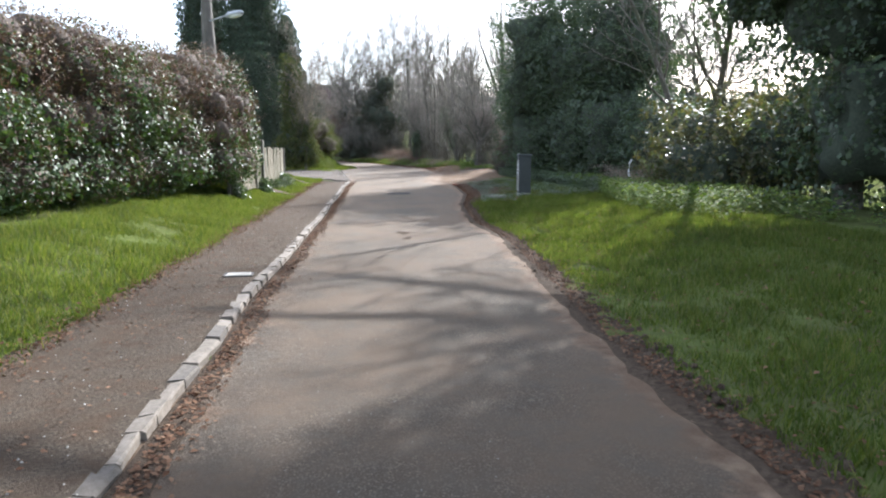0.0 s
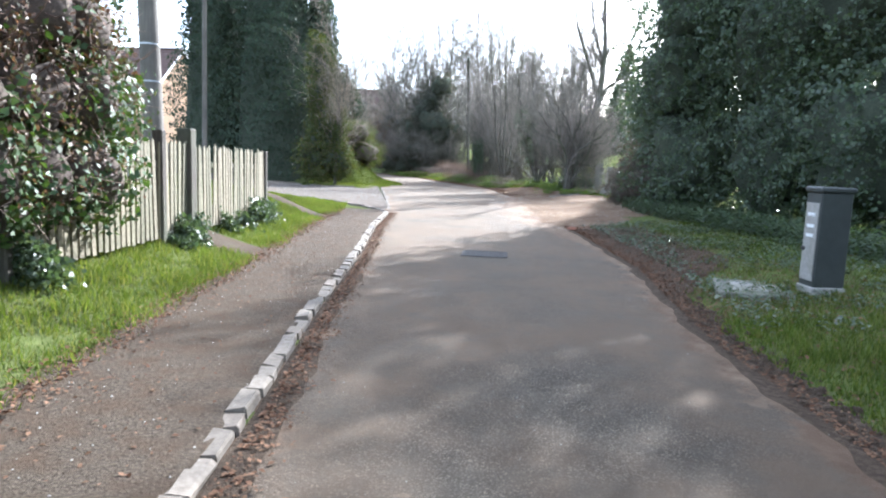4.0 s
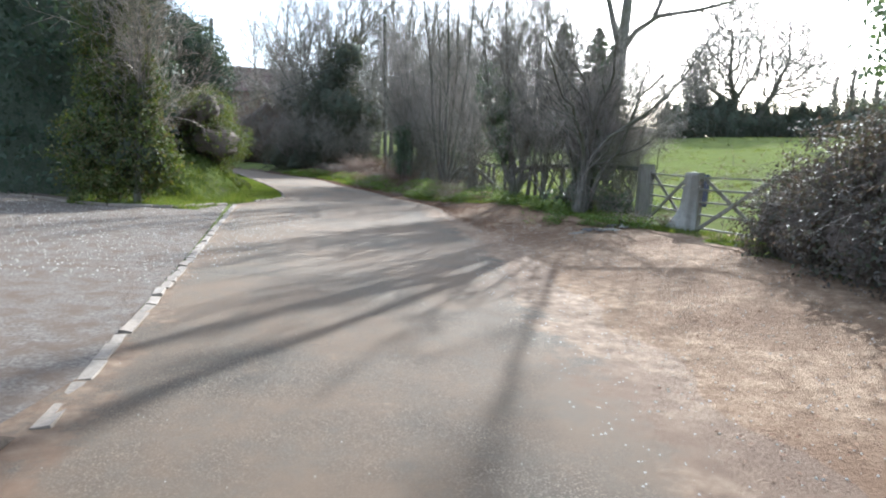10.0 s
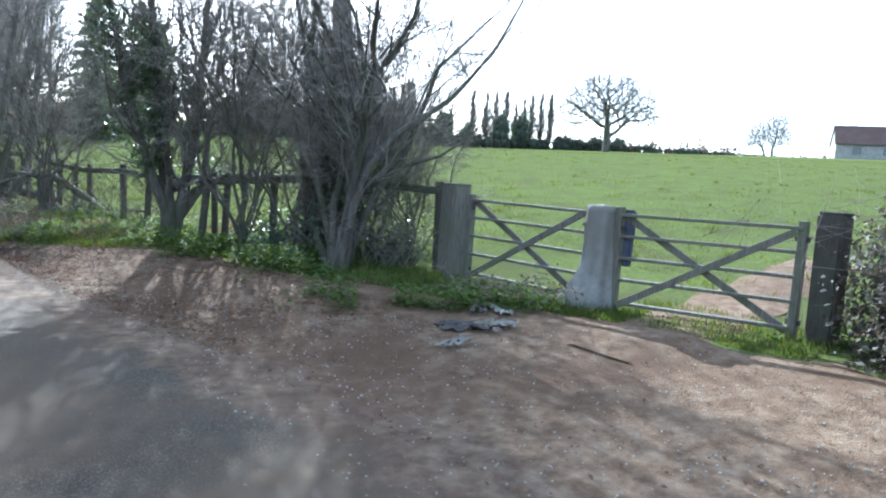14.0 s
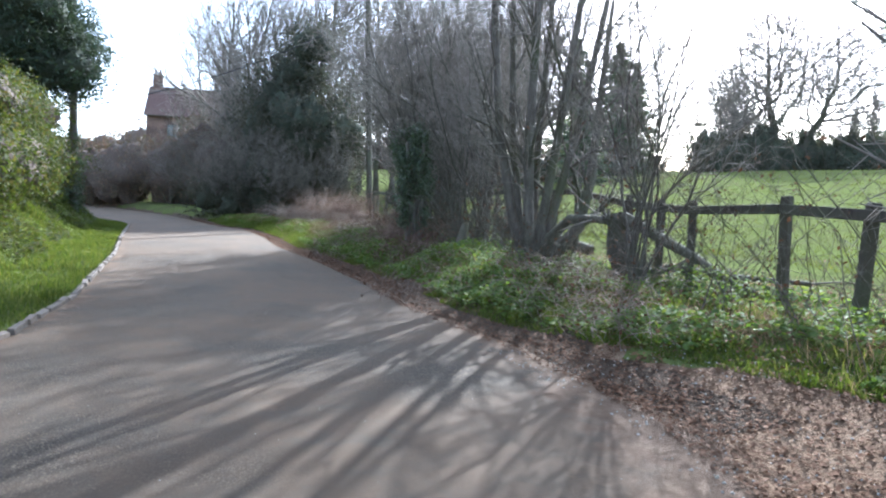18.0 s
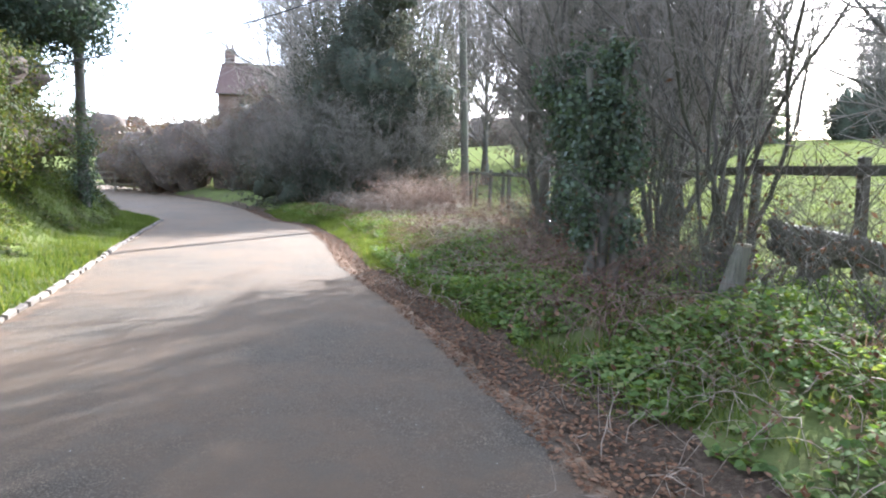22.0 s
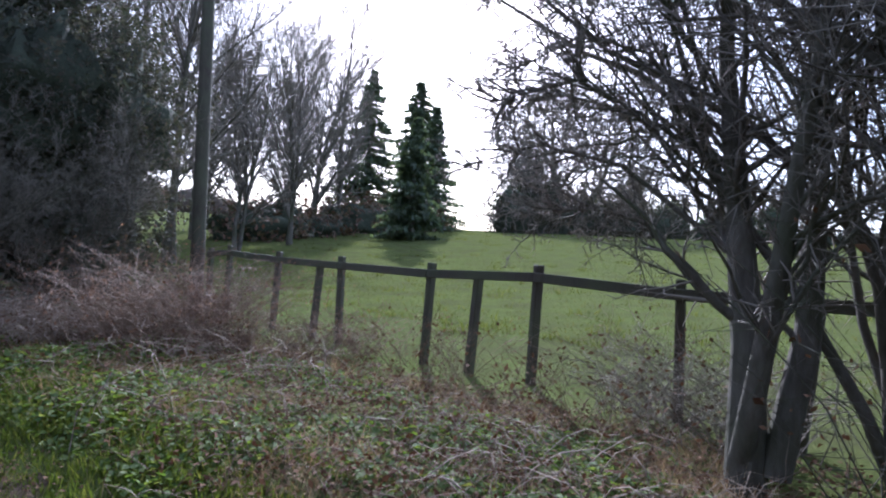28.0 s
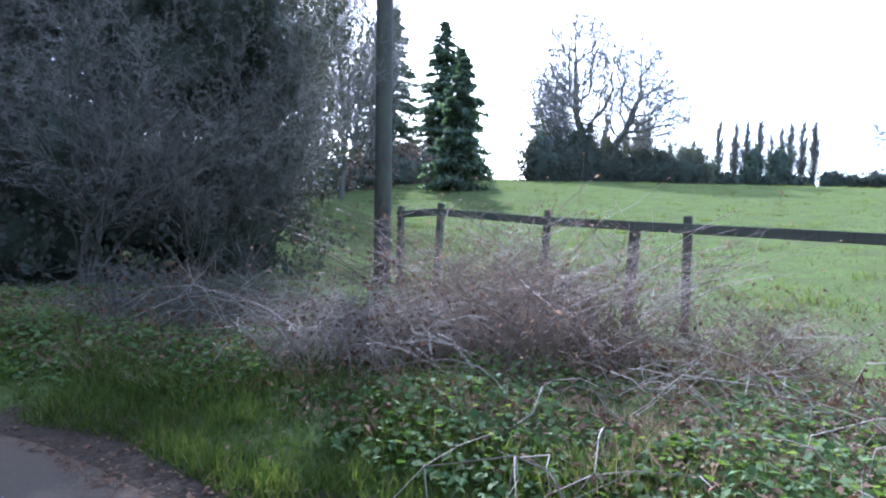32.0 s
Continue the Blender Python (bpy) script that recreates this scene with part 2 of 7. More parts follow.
THICKET = leafy("grey_green_thicket", [(0.05, 0.06, 0.045), (0.078, 0.085, 0.062), (0.10, 0.094, 0.072), (0.085, 0.074, 0.06)], 0.7, 0.35, (1.2, 1.2, 0.8), 0.2)
# solid core colours: shade inside foliage put in as dark green and brown
CORE = surface("painted_inner_shade", [(0.03, 0.04, 0.026), (0.075, 0.085, 0.055)], 20, None, 0.95, 0.8)
CORE_BROWN = surface("brown_shade_core", [(0.05, 0.038, 0.03), (0.12, 0.092, 0.072)], 25, None, 0.95, 0.8)
BARK = surface("grey_bark", [(0.055, 0.047, 0.038), (0.105, 0.092, 0.076), (0.17, 0.152, 0.128)], 14, (0.075, 0.08, 0.045), 0.9, 0.8, 50, (1, 1, 0.25), False, 0.02)
TWIG = surface("brown_twigs", [(0.16, 0.133, 0.112), (0.28, 0.242, 0.205)], 6, (0.14, 0.125, 0.095), 0.8, 0.3)
PALE = surface("bleached_twigs", [(0.16, 0.12, 0.088), (0.30, 0.242, 0.19)], 8, None, 0.8, 0.2)
BRAMBLE = surface("red_brown_stems", [(0.08, 0.047, 0.033), (0.16, 0.098, 0.069)], 7, (0.21, 0.148, 0.104), 0.75, 0.2)
OLD_WOOD = surface("weathered_wood", [(0.072, 0.063, 0.05), (0.144, 0.13, 0.104), (0.202, 0.184, 0.151)], 16, (0.12, 0.125, 0.07), 0.88, 0.6, 60, (3, 3, 0.35), True)
DARK_WOOD = surface("dark_creosoted_wood", [(0.035, 0.028, 0.022), (0.085, 0.07, 0.055)], 16, (0.07, 0.075, 0.045), 0.85, 0.6, 60, (3, 3, 0.35), True)
POLE_WOOD = surface("grey_pole_wood", [(0.09, 0.078, 0.064), (0.16, 0.14, 0.115)], 9, (0.07, 0.06, 0.05), 0.8, 0.5, 40, (4, 4, 0.15), True)
PICKET = pieces("lichened_picket_wood", [(0.19, 0.163, 0.108), (0.25, 0.218, 0.148), (0.15, 0.138, 0.086), (0.22, 0.202, 0.13)], 0.85, 22)
SETT = pieces("pale_stone_sett", [(0.135, 0.112, 0.086), (0.205, 0.174, 0.138), (0.165, 0.134, 0.103), (0.09, 0.077, 0.062)], 0.9, 26)
MOSSY = surface("mossy_concrete", [(0.10, 0.10, 0.075), (0.2, 0.19, 0.155)], 12, (0.09, 0.1, 0.06), 0.95, 0.5)
CONCRETE = surface("pale_concrete", [(0.25, 0.235, 0.21), (0.38, 0.36, 0.325)], 24, (0.22, 0.21, 0.17), 0.9, 0.4)
IRON = plain("worn_cast_iron", (0.055, 0.05, 0.045), 0.92, 0.0, 0.5, 30)
STEEL = plain("galvanised_steel", (0.42, 0.43, 0.44), 0.45, 0.7, 0.25, 12)
WHITE = plain("white_paint", (0.78, 0.78, 0.76), 0.5, 0, 0.15)
BOX_GREY = plain("grey_green_painted_steel", (0.045, 0.05, 0.046), 0.5, 0.1, 0.3)
CLOTH = surface("dirty_white_sheeting", [(0.17, 0.16, 0.138), (0.31, 0.295, 0.262)], 7, (0.16, 0.145, 0.115), 0.8, 0.4)
BLUE_CLOTH = plain("faded_dark_cloth", (0.075, 0.08, 0.11), 0.85, 0, 0.35, 14)
BIN_BAG = plain("muddy_black_plastic", (0.055, 0.048, 0.042), 0.75, 0, 0.4, 14)
TILE = surface("brown_roof_tiles", [(0.075, 0.044, 0.038), (0.13, 0.08, 0.066)], 6, (0.12, 0.08, 0.062), 0.85, 0.5)
BRICK = surface("buff_brick", [(0.22, 0.138, 0.078), (0.30, 0.195, 0.115)], 12, (0.20, 0.127, 0.08), 0.9, 0.4)
RED_BRICK = surface("old_red_brick", [(0.075, 0.05, 0.042), (0.12, 0.08, 0.068)], 12, (0.20, 0.13, 0.10), 0.9, 0.4)
CAR_PAINT = plain("pale_blue_car_paint", (0.50, 0.60, 0.66), 0.25, 0.2, 0.06)
RUBBER = plain("black_rubber", (0.02, 0.02, 0.02), 0.8)
LENS = plain("lamp_lens", (0.7, 0.7, 0.68), 0.15)


def glass_material():
    m, t, b = material("window_glass", 0.05)
    b.inputs["Base Color"].default_value = (0.05, 0.06, 0.065, 1)
    b.inputs["Specular IOR Level"].default_value = 0.8
    return m


GLASS = glass_material()


# ---- building tools ----
def link_mesh(name, me, mat, parent=None, label="", smooth=False):
    me.materials.append(mat)
    ob = new(name, me)
    if smooth:
        me.polygons.foreach_set("use_smooth", [True] * len(me.polygons))
    if parent is not None:
        ob.parent = parent
    if label:
        ob["label"] = label
    return ob


def part(name, bm, mat, parent=None, label="", smooth=False):
    me = bpy.data.meshes.new(name)
    bm.normal_update()
    bm.to_mesh(me)
    bm.free()
    return link_mesh(name, me, mat, parent, label, smooth)


def raw_mesh(name, co, faces, side=4):
    """A mesh from arrays: points and faces of `side` corners."""
    me = bpy.data.meshes.new(name)
    co, faces = np.asarray(co, np.float32), np.asarray(faces, np.int32)
    me.vertices.add(len(co))
    me.vertices.foreach_set("co", co.ravel())
    me.loops.add(faces.size)
    me.loops.foreach_set("vertex_index", faces.ravel())
    me.polygons.add(len(faces))
    me.polygons.foreach_set("loop_start", np.arange(0, faces.size, side, dtype=np.int32))
    me.update(calc_edges=True)
    return me


def thing(name, x=0, y=0, z=0, label="", category="", group="", kind="", rz=0):
    ob = new(name)
    ob.empty_display_size = 0.2
    ob.matrix_world = pose(x, y, z, 0, 0, rz)
    return tagged(ob, label, category, group, kind)


def box(sx, sy, sz, at=(0, 0, 0), bevel=0.006, turn=None, segments=1):
    """A bevelled block whose base centre is at `at`."""
    bm = bmesh.new()
    bmesh.ops.create_cube(bm, size=1)
    bmesh.ops.scale(bm, vec=(sx, sy, sz), verts=bm.verts)
    bmesh.ops.translate(bm, vec=(0, 0, sz / 2), verts=bm.verts)
    if bevel:
        bmesh.ops.bevel(bm, geom=bm.edges[:], offset=min(bevel, sx * 0.3, sy * 0.3, sz * 0.3), segments=segments, affect="EDGES")
    if turn is not None:
        bmesh.ops.transform(bm, matrix=turn, verts=bm.verts)
    bmesh.ops.translate(bm, vec=at, verts=bm.verts)
    return bm


def beam(a, b, w, h, bevel=0.006, roll=0):
    """A squared length of timber from a to b."""
    a, b = Vector(a), Vector(b)
    d = b - a
    bm = box(w, h, d.length, (0, 0, 0), bevel)
    m = Matrix.Translation(a) @ d.to_track_quat("Z", "Y").to_matrix().to_4x4() @ pose(0, 0, 0, 0, 0, roll)
    bmesh.ops.transform(bm, matrix=m, verts=bm.verts)
    return bm


def cylinder(r1, r2, h, at=(0, 0, 0), n=16, turn=None):
    bm = bmesh.new()
    bmesh.ops.create_cone(bm, cap_ends=True, segments=n, radius1=r1, radius2=r2, depth=h)
    bmesh.ops.translate(bm, vec=(0, 0, h / 2), verts=bm.verts)
    if turn is not None:
        bmesh.ops.transform(bm, matrix=turn, verts=bm.verts)
    bmesh.ops.translate(bm, vec=at, verts=bm.verts)
    return bm


def joined(*bms):
    out = bmesh.new()
    for bm in bms:
        me = bpy.data.meshes.new("piece")
        bm.to_mesh(me)
        bm.free()
        out.from_mesh(me)
        bpy.data.meshes.remove(me)
    return out


def tubes(lines, sides=4):
    """Points and quads of tapered tubes: lines of (points (k,3), radii (k))."""
    cos, quads, base = [], [], 0
    ang = np.arange(sides) * 2 * np.pi / sides
    ca, sa = np.cos(ang), np.sin(ang)
    for p, r in lines:
        k = len(p)
        d = np.gradient(p, axis=0)
        d /= np.linalg.norm(d, axis=1)[:, None] + 1e-9
        ref = np.array([0.0, 0, 1]) if abs(d[0, 2]) < 0.8 else np.array([1.0, 0, 0])
        u = np.cross(d, ref)
        u /= np.linalg.norm(u, axis=1)[:, None] + 1e-9
        v = np.cross(d, u)
        ring = p[:, None] + r[:, None, None] * (ca[None, :, None] * u[:, None] + sa[None, :, None] * v[:, None])
        cos.append(ring.reshape(-1, 3))
        i = np.arange(k - 1)[:, None] * sides + base
        j = np.arange(sides)[None]
        n = (j + 1) % sides
        quads.append(np.stack([i + j, i + n, i + sides + n, i + sides + j], -1).reshape(-1, 4))
        base += k * sides
    return np.concatenate(cos), np.concatenate(quads)


def tube_mesh(name, lines, sides=4):
    return raw_mesh(name, *tubes(lines, sides))


def unit(rng, n):
    v = rng.normal(size=(n, 3))
    return v / np.linalg.norm(v, axis=1)[:, None]


def leaves(name, at, size, rng, facing=None, loose=0.9, slim=0.55, droop=0.0):
    """Bent diamond leaves (two triangles' quad each) at the points, more or less along `facing`."""
    n = len(at)
    nor = unit(rng, n) * loose
    if facing is not None:
        nor = nor + facing
    nor[:, 2] += 0.25
    nor /= np.linalg.norm(nor, axis=1)[:, None] + 1e-9
    along = np.cross(nor, unit(rng, n))
    along /= np.linalg.norm(along, axis=1)[:, None] + 1e-9
    along[:, 2] -= droop
    side = np.cross(nor, along)
    s = size * rng.uniform(0.55, 1.35, (n, 1))
    a, b = at - along * s * 0.5, at + along * s * 0.5 - nor * s * 0.12
    c, d = at + side * s * slim * 0.5 + nor * s * 0.05, at - side * s * slim * 0.5 + nor * s * 0.05
    co = np.stack([a, c, b, d], 1).reshape(-1, 3)
    return raw_mesh(name, co, np.arange(4 * n).reshape(-1, 4))


def wobble(p, scale, seed=0.0):
    """Cheap smooth noise for arrays, about -1 to 1."""
    x, y, z = (p * scale + seed).T
    return (np.sin(1.7 * x + 1.3 * np.sin(1.1 * y + 0.7 * z)) + np.sin(2.1 * y + 1.7 * np.sin(1.3 * z + x)) + np.sin(1.9 * z + 1.1 * np.sin(1.9 * x + 0.5 * y)) + 0.6 * np.sin(4.3 * x + 3.1 * y + 2.7 * z)) / 3.6


def blob_points(blobs, n, rng, rough=0.16, inner=0.25, seed=0.0):
    """Points near the lumpy outer skin of a union of ellipsoids, and the way outwards."""
    c = np.array([b[:3] for b in blobs], float)
    r = np.array([b[3:6] for b in blobs], float)
    w = (r[:, 0] * r[:, 1] + r[:, 1] * r[:, 2] + r[:, 0] * r[:, 2])
    pick = rng.choice(len(blobs), int(n * 1.7), p=w / w.sum())
    u = unit(rng, len(pick))
    k = 1 + rough * wobble(c[pick] + u * r[pick], 1.6, seed) + 0.5 * rough * wobble(c[pick] + u * r[pick], 4.7, seed)
    k *= 1 - inner * rng.random(len(pick)) ** 2 + 0.10 * rng.random(len(pick)) ** 4
    p = c[pick] + u * r[pick] * k[:, None]
    keep = np.ones(len(p), bool)
    for i in range(len(blobs)):
        q = (((p - c[i]) / r[i]) ** 2).sum(1)
        keep &= (q > 0.55) | (pick == i)
    out = u / r[pick]
    out /= np.linalg.norm(out, axis=1)[:, None]
    p, out = p[keep], out[keep]
    return p[:n], out[:n]


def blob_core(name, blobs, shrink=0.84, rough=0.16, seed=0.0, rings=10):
    """Inner shade as a solid: the same lumps, a little smaller, in one mesh."""
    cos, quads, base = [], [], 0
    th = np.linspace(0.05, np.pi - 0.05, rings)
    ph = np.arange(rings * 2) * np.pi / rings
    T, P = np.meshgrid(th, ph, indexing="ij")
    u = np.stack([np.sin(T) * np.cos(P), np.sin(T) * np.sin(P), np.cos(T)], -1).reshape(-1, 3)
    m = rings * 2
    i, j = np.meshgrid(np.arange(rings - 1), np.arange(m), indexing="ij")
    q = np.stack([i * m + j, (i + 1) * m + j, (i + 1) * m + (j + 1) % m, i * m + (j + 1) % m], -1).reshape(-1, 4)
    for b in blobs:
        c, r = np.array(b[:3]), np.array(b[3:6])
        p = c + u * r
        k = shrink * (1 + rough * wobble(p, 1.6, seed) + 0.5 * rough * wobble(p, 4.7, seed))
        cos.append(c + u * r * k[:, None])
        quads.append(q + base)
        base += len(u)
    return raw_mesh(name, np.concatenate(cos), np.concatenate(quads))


def foliage(name, blobs, n, size, mat, rng, parent=None, core=None, rough=0.27, inner=0.75, shrink=0.5, loose=0.9, slim=0.55, sprig=9, part_name="foliage", solid=99.0):
    s = rng.random() * 40
    p, out = blob_points(blobs, n // sprig + 1, rng, rough, inner, s)
    tip = (out + 0.55 * unit(rng, len(p))) * (size * rng.uniform(0.8, 3.2, (len(p), 1)))
    p, out = np.repeat(p, sprig, 0), np.repeat(out, sprig, 0)
    p = p + np.repeat(tip, sprig, 0) * rng.uniform(-0.4, 1.1, (len(p), 1)) + rng.normal(size=p.shape) * size * 0.55
    ob = link_mesh(part_name, leaves(name + "_leaves", p, size, rng, out, loose, slim), mat, parent)
    # solid core blocks light; its dark colour stands for shade among the leaves
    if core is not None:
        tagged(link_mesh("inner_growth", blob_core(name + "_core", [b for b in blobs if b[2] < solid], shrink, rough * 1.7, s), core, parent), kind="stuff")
    return ob


# bare trees
def grow(rng, start, way, length, radius, level, spec, out):
    """One branch and its children. spec[level]: (points, wander, rise, children, ratio, angle, first)."""
    k, wander, rise, kids, ratio, angle, first = spec[level]
    p, d, pts, step = np.array(start, float), np.array(way, float), [], length / (k - 1)
    pts.append(p.copy())
    for _ in range(k - 1):
        d = d + rng.normal(size=3) * wander
        d[2] += rise
        d /= np.linalg.norm(d)
        p = p + d * step
        pts.append(p.copy())
    pts = np.array(pts)
    f = np.linspace(0, 1, k)
    end = 0.12 if level == 0 else 0.25
    rad = radius * (1 - (1 - end) * f)
    if level == 0:
        rad[0] *= 1.35
    out[min(level, len(out) - 1)].append((pts, rad))
    if level + 1 >= len(spec):
        return
    n = int(kids * rng.uniform(0.75, 1.25) + 0.5)
    for c in range(n):
        at = first + (1 - first) * (c + rng.random()) / n
        i = min(int(at * (k - 1)), k - 2)
        w = at * (k - 1) - i
        q = pts[i] * (1 - w) + pts[i + 1] * w
        axis = pts[i + 1] - pts[i]
        axis /= np.linalg.norm(axis)
        s = np.cross(axis, rng.normal(size=3))
        s /= np.linalg.norm(s) + 1e-9
        a = radians(angle * rng.uniform(0.65, 1.3))
        nd = axis * math.cos(a) + s * math.sin(a)
        grow(rng, q, nd, length * ratio * rng.uniform(0.6, 1.2) * (1.15 - 0.55 * at), max(radius * (1 - (1 - end) * at) * rng.uniform(0.38, 0.6), 0.004), level + 1, spec, out)


def bare_tree(name, seed, height, radius, spec, stems=1, spread=0.25, lean=(0, 0), twig=TWIG, bark=BARK, fork=True, label="", category="tree", group="", at=(0, 0, 0), thin=1.0, limbs=False, plan=()):
    rng = np.random.default_rng(seed)
    ob = thing(name, *at, label, category, group)
    out = [[], [], [], []]
    for knots, rad, kids, ratio, first in plan:
        # a given limb with grown side branches
        knots, rad = np.array(knots, float), np.array(rad, float)
        out[0].append((knots, rad))
        run = np.linspace(0, 1, len(knots))
        for _ in range(kids):
            f = first + (1 - first) * rng.random() ** 0.8
            q = np.array([np.interp(f, run, knots[:, i]) for i in range(3)])
            i = min(int(f * (len(knots) - 1)), len(knots) - 2)
            d = knots[i + 1] - knots[i]
            w = d / np.linalg.norm(d) + 0.9 * unit(rng, 1)[0] + np.array([0, 0, 0.25])
            grow(rng, q, w / np.linalg.norm(w), ratio * rng.uniform(0.5, 1.2) * (1.25 - 0.6 * f), max(np.interp(f, run, rad) * 0.36, 0.01), 1, spec, out)
    for s in range(stems):
        a = rng.random() * 6.283
        out_by = spread * rng.uniform(0.25, 1.15) * (stems > 1)
        if stems > 2:
            a, out_by = 2.4 * s + 0.3 * rng.random(), spread * ((s + 0.5) / stems) ** (0.5 if stems < 10 else 0.85)
        way = np.array([lean[0] + out_by * math.cos(a), lean[1] + out_by * math.sin(a), 1.0])
        off = np.array([math.cos(a), math.sin(a), 0]) * radius * 1.1 * (stems > 1)
        grow(rng, off + np.array([0, 0, -0.1]), way / np.linalg.norm(way), height * rng.uniform(0.75, 1.05), radius * rng.uniform(0.7, 1.0), 0, spec, out)
    for k, stem in enumerate(out[0]):
        link_mesh("trunk", tube_mesh(name + "_trunk", [stem], 8), bark, ob, smooth=True)
    if out[1] and limbs:
        for limb in out[1]:
            link_mesh("limb", tube_mesh(name + "_limb", [limb], 6), bark, ob, smooth=True)
    elif out[1]:
        tagged(link_mesh("branchwork", tube_mesh(name + "_limbs", [(p, r * min(max(1, thin * 0.5), 1.5)) for p, r in out[1]], 4), bark, ob, smooth=True), kind="stuff")
    fine = out[2] + out[3]
    if fine:
        tagged(link_mesh("twig_growth", tube_mesh(name + "_twigs", [(p, r * thin) for p, r in fine], 3), twig, ob), kind="stuff")
    return ob


# ---- plan of the lane ----
RIGHT_Y = (-60, 0, 3.4, 5.6, 7.7, 11.3, 13.5, 17.3, 21, 26, 28.5, 33, 37.5, 42.8, 45.2, 47.2, 49, 51.5, 54.4, 57.3, 60.9, 64.9, 66.0, 71.5, 76.0, 85.7, 100)
RIGHT_X = (4.2, 2.75, 2.5, 2.1, 1.9, 1.5, 1.0, 0.65, 0.65, 0.1, -0.5, -0.9, -1.0, -2.1, -2.3, -3.0, -3.9, -4.75, -5.9, -7.2, -8.45, -10.2, -11.4, -14.4, -17.4, -26.3, -42)
LEFT_Y = (-60, -5, 0, 3.1, 5.5, 7, 9.2, 11.7, 15, 17.2, 20.5, 25, 27.6, 29.1, 35.3, 44.0, 46.9, 49.2, 54.6, 59.3, 66, 70.2, 73.3, 86, 100)
LEFT_X = (2.0, 0.35, 0.0, -0.3, -0.7, -1.0, -1.3, -1.7, -2.2, -2.6, -3.1, -3.9, -4.25, -4.5, -6.0, -8.1, -7.5, -8.1, -10.1, -12.1, -14.8, -18.8, -23.2, -34, -54)


def right_edge(y):
    return np.interp(y, RIGHT_Y, RIGHT_X)


def left_edge(y):
    return np.interp(y, LEFT_Y, LEFT_X)


def ease(v):
    v = np.clip(v, 0, 1)
    return v * v * (3 - 2 * v)


def field_run(x, y):
    """Metres into the field, square to its fence."""
    return (x - 1.8) * 0.963 + (y - 42) * 0.268


def ground(x, y):
    x, y = np.asarray(x, float), np.asarray(y, float)
    dr, dl = x - right_edge(y), left_edge(y) - x
    z = 0.03 * np.clip(y - 70, 0, 400) * ease((y - 70) / 30)
    z = z * ease((70 - x) / 60)
    far = ease((y - 39.5) / 4)
    z = z + (1 - far) * 0.26 * ease(dr / 3.2) + far * 0.38 * ease(dr / 1.7)
    d = field_run(x, y)
    z = z + 0.09 * np.clip(d, 0, 50) + 0.066 * np.clip(d - 50, 0, 110) - 0.02 * np.clip(d - 170, 0, 300)
    start, drive, bank = ease((29.5 - y) / 2), ease((y - 27.5) / 2) * ease((45.5 - y) / 2), ease((y - 43.5) / 2)
    z = z + start * (0.035 * ease(dl / 0.06) + 0.40 * ease((dl - 1.2) / 2.0))
    z = z + drive * 0.02 * ease(dl / 2)
    z = z + bank * (0.10 * ease(dl / 1.2) + 1.15 * ease((dl - 1.0) / 1.8)) * ease((74 - y) / 8)
    z = z + (dl > 0) * (0.05 * np.clip(dl - 3.5, 0, 3) + 0.06 * np.clip(dl - 6.5, 0, 10)) * ease((60 - y) / 10)
    return z


def gz(x, y):
    return float(ground(x, y))


def axis(dense_from, dense_to, step, reach):
    a = list(np.arange(dense_from, dense_to + step / 2, step))
    for sign in (-1, 1):
        v, s = (dense_from if sign < 0 else dense_to), step
        while abs(v) < reach:
            s *= 1.22
            v += sign * s
            a.append(v)
    return np.array(sorted(a))


def make_ground():
    gx, gy = axis(-22, 12, 0.26, 2600), axis(-6, 92, 0.36, 2600)
    X, Y = np.meshgrid(gx, gy)
    Z = ground(X, Y)
    inside = np.minimum(right_edge(Y) - X, X - left_edge(Y))
    P = np.stack([X, Y, Z], -1).reshape(-1, 3)
    far = np.hypot(X, Y - 40).ravel()
    bump = 0.022 * wobble(P, 2.7) + 0.012 * wobble(P, 7.1) + 0.05 * wobble(P, 0.45) * np.clip((far - 10) / 30, 0, 1)
    dl = left_edge(Y) - X
    lay = (X > right_edge(Y)) & (X < right_edge(Y) + 2.7 * ease((Y - 25.5) / 4.5) * np.interp(Y, (38.5, 41, 43, 45, 47), (1.0, 0.72, 0.48, 0.28, 0.0))) & (Y > 25.5) & (Y < 46)
    side = (X < -5.0) & (X > -14) & (Y > np.interp(X, (-30, -14, -9.4, -6.9, -5.6, -4.7), (50, 38, 33.8, 31.7, 30.4, 29.1)) + 0.3) & (Y < np.interp(X, (-20, -12, -9.0, -8.2, -6.0, -4.6), (46, 43.0, 42.3, 43.6, 35.1, 29.4)) - 0.3)
    foot = (dl > 0.1) & (dl < 1.1) & (Y < 28.8) & (Y > -20)
    P[:, 2] -= 0.045 * (lay | side | foot).ravel()
    P[:, 2] += bump * (inside.ravel() < -0.1) - 0.05 * ease((inside.ravel() + 0.05) / 0.2) - 0.012
    n = len(gx)
    i, j = np.meshgrid(np.arange(len(gy) - 1), np.arange(n - 1), indexing="ij")
    q = np.stack([i * n + j, i * n + j + 1, (i + 1) * n + j + 1, (i + 1) * n + j], -1).reshape(-1, 4)
    ob = link_mesh("ground", raw_mesh("ground", P, q), EARTH, smooth=True)
    return tagged(ob, "rolling green pasture and grassy verges round the lane", "ground", kind="structure")


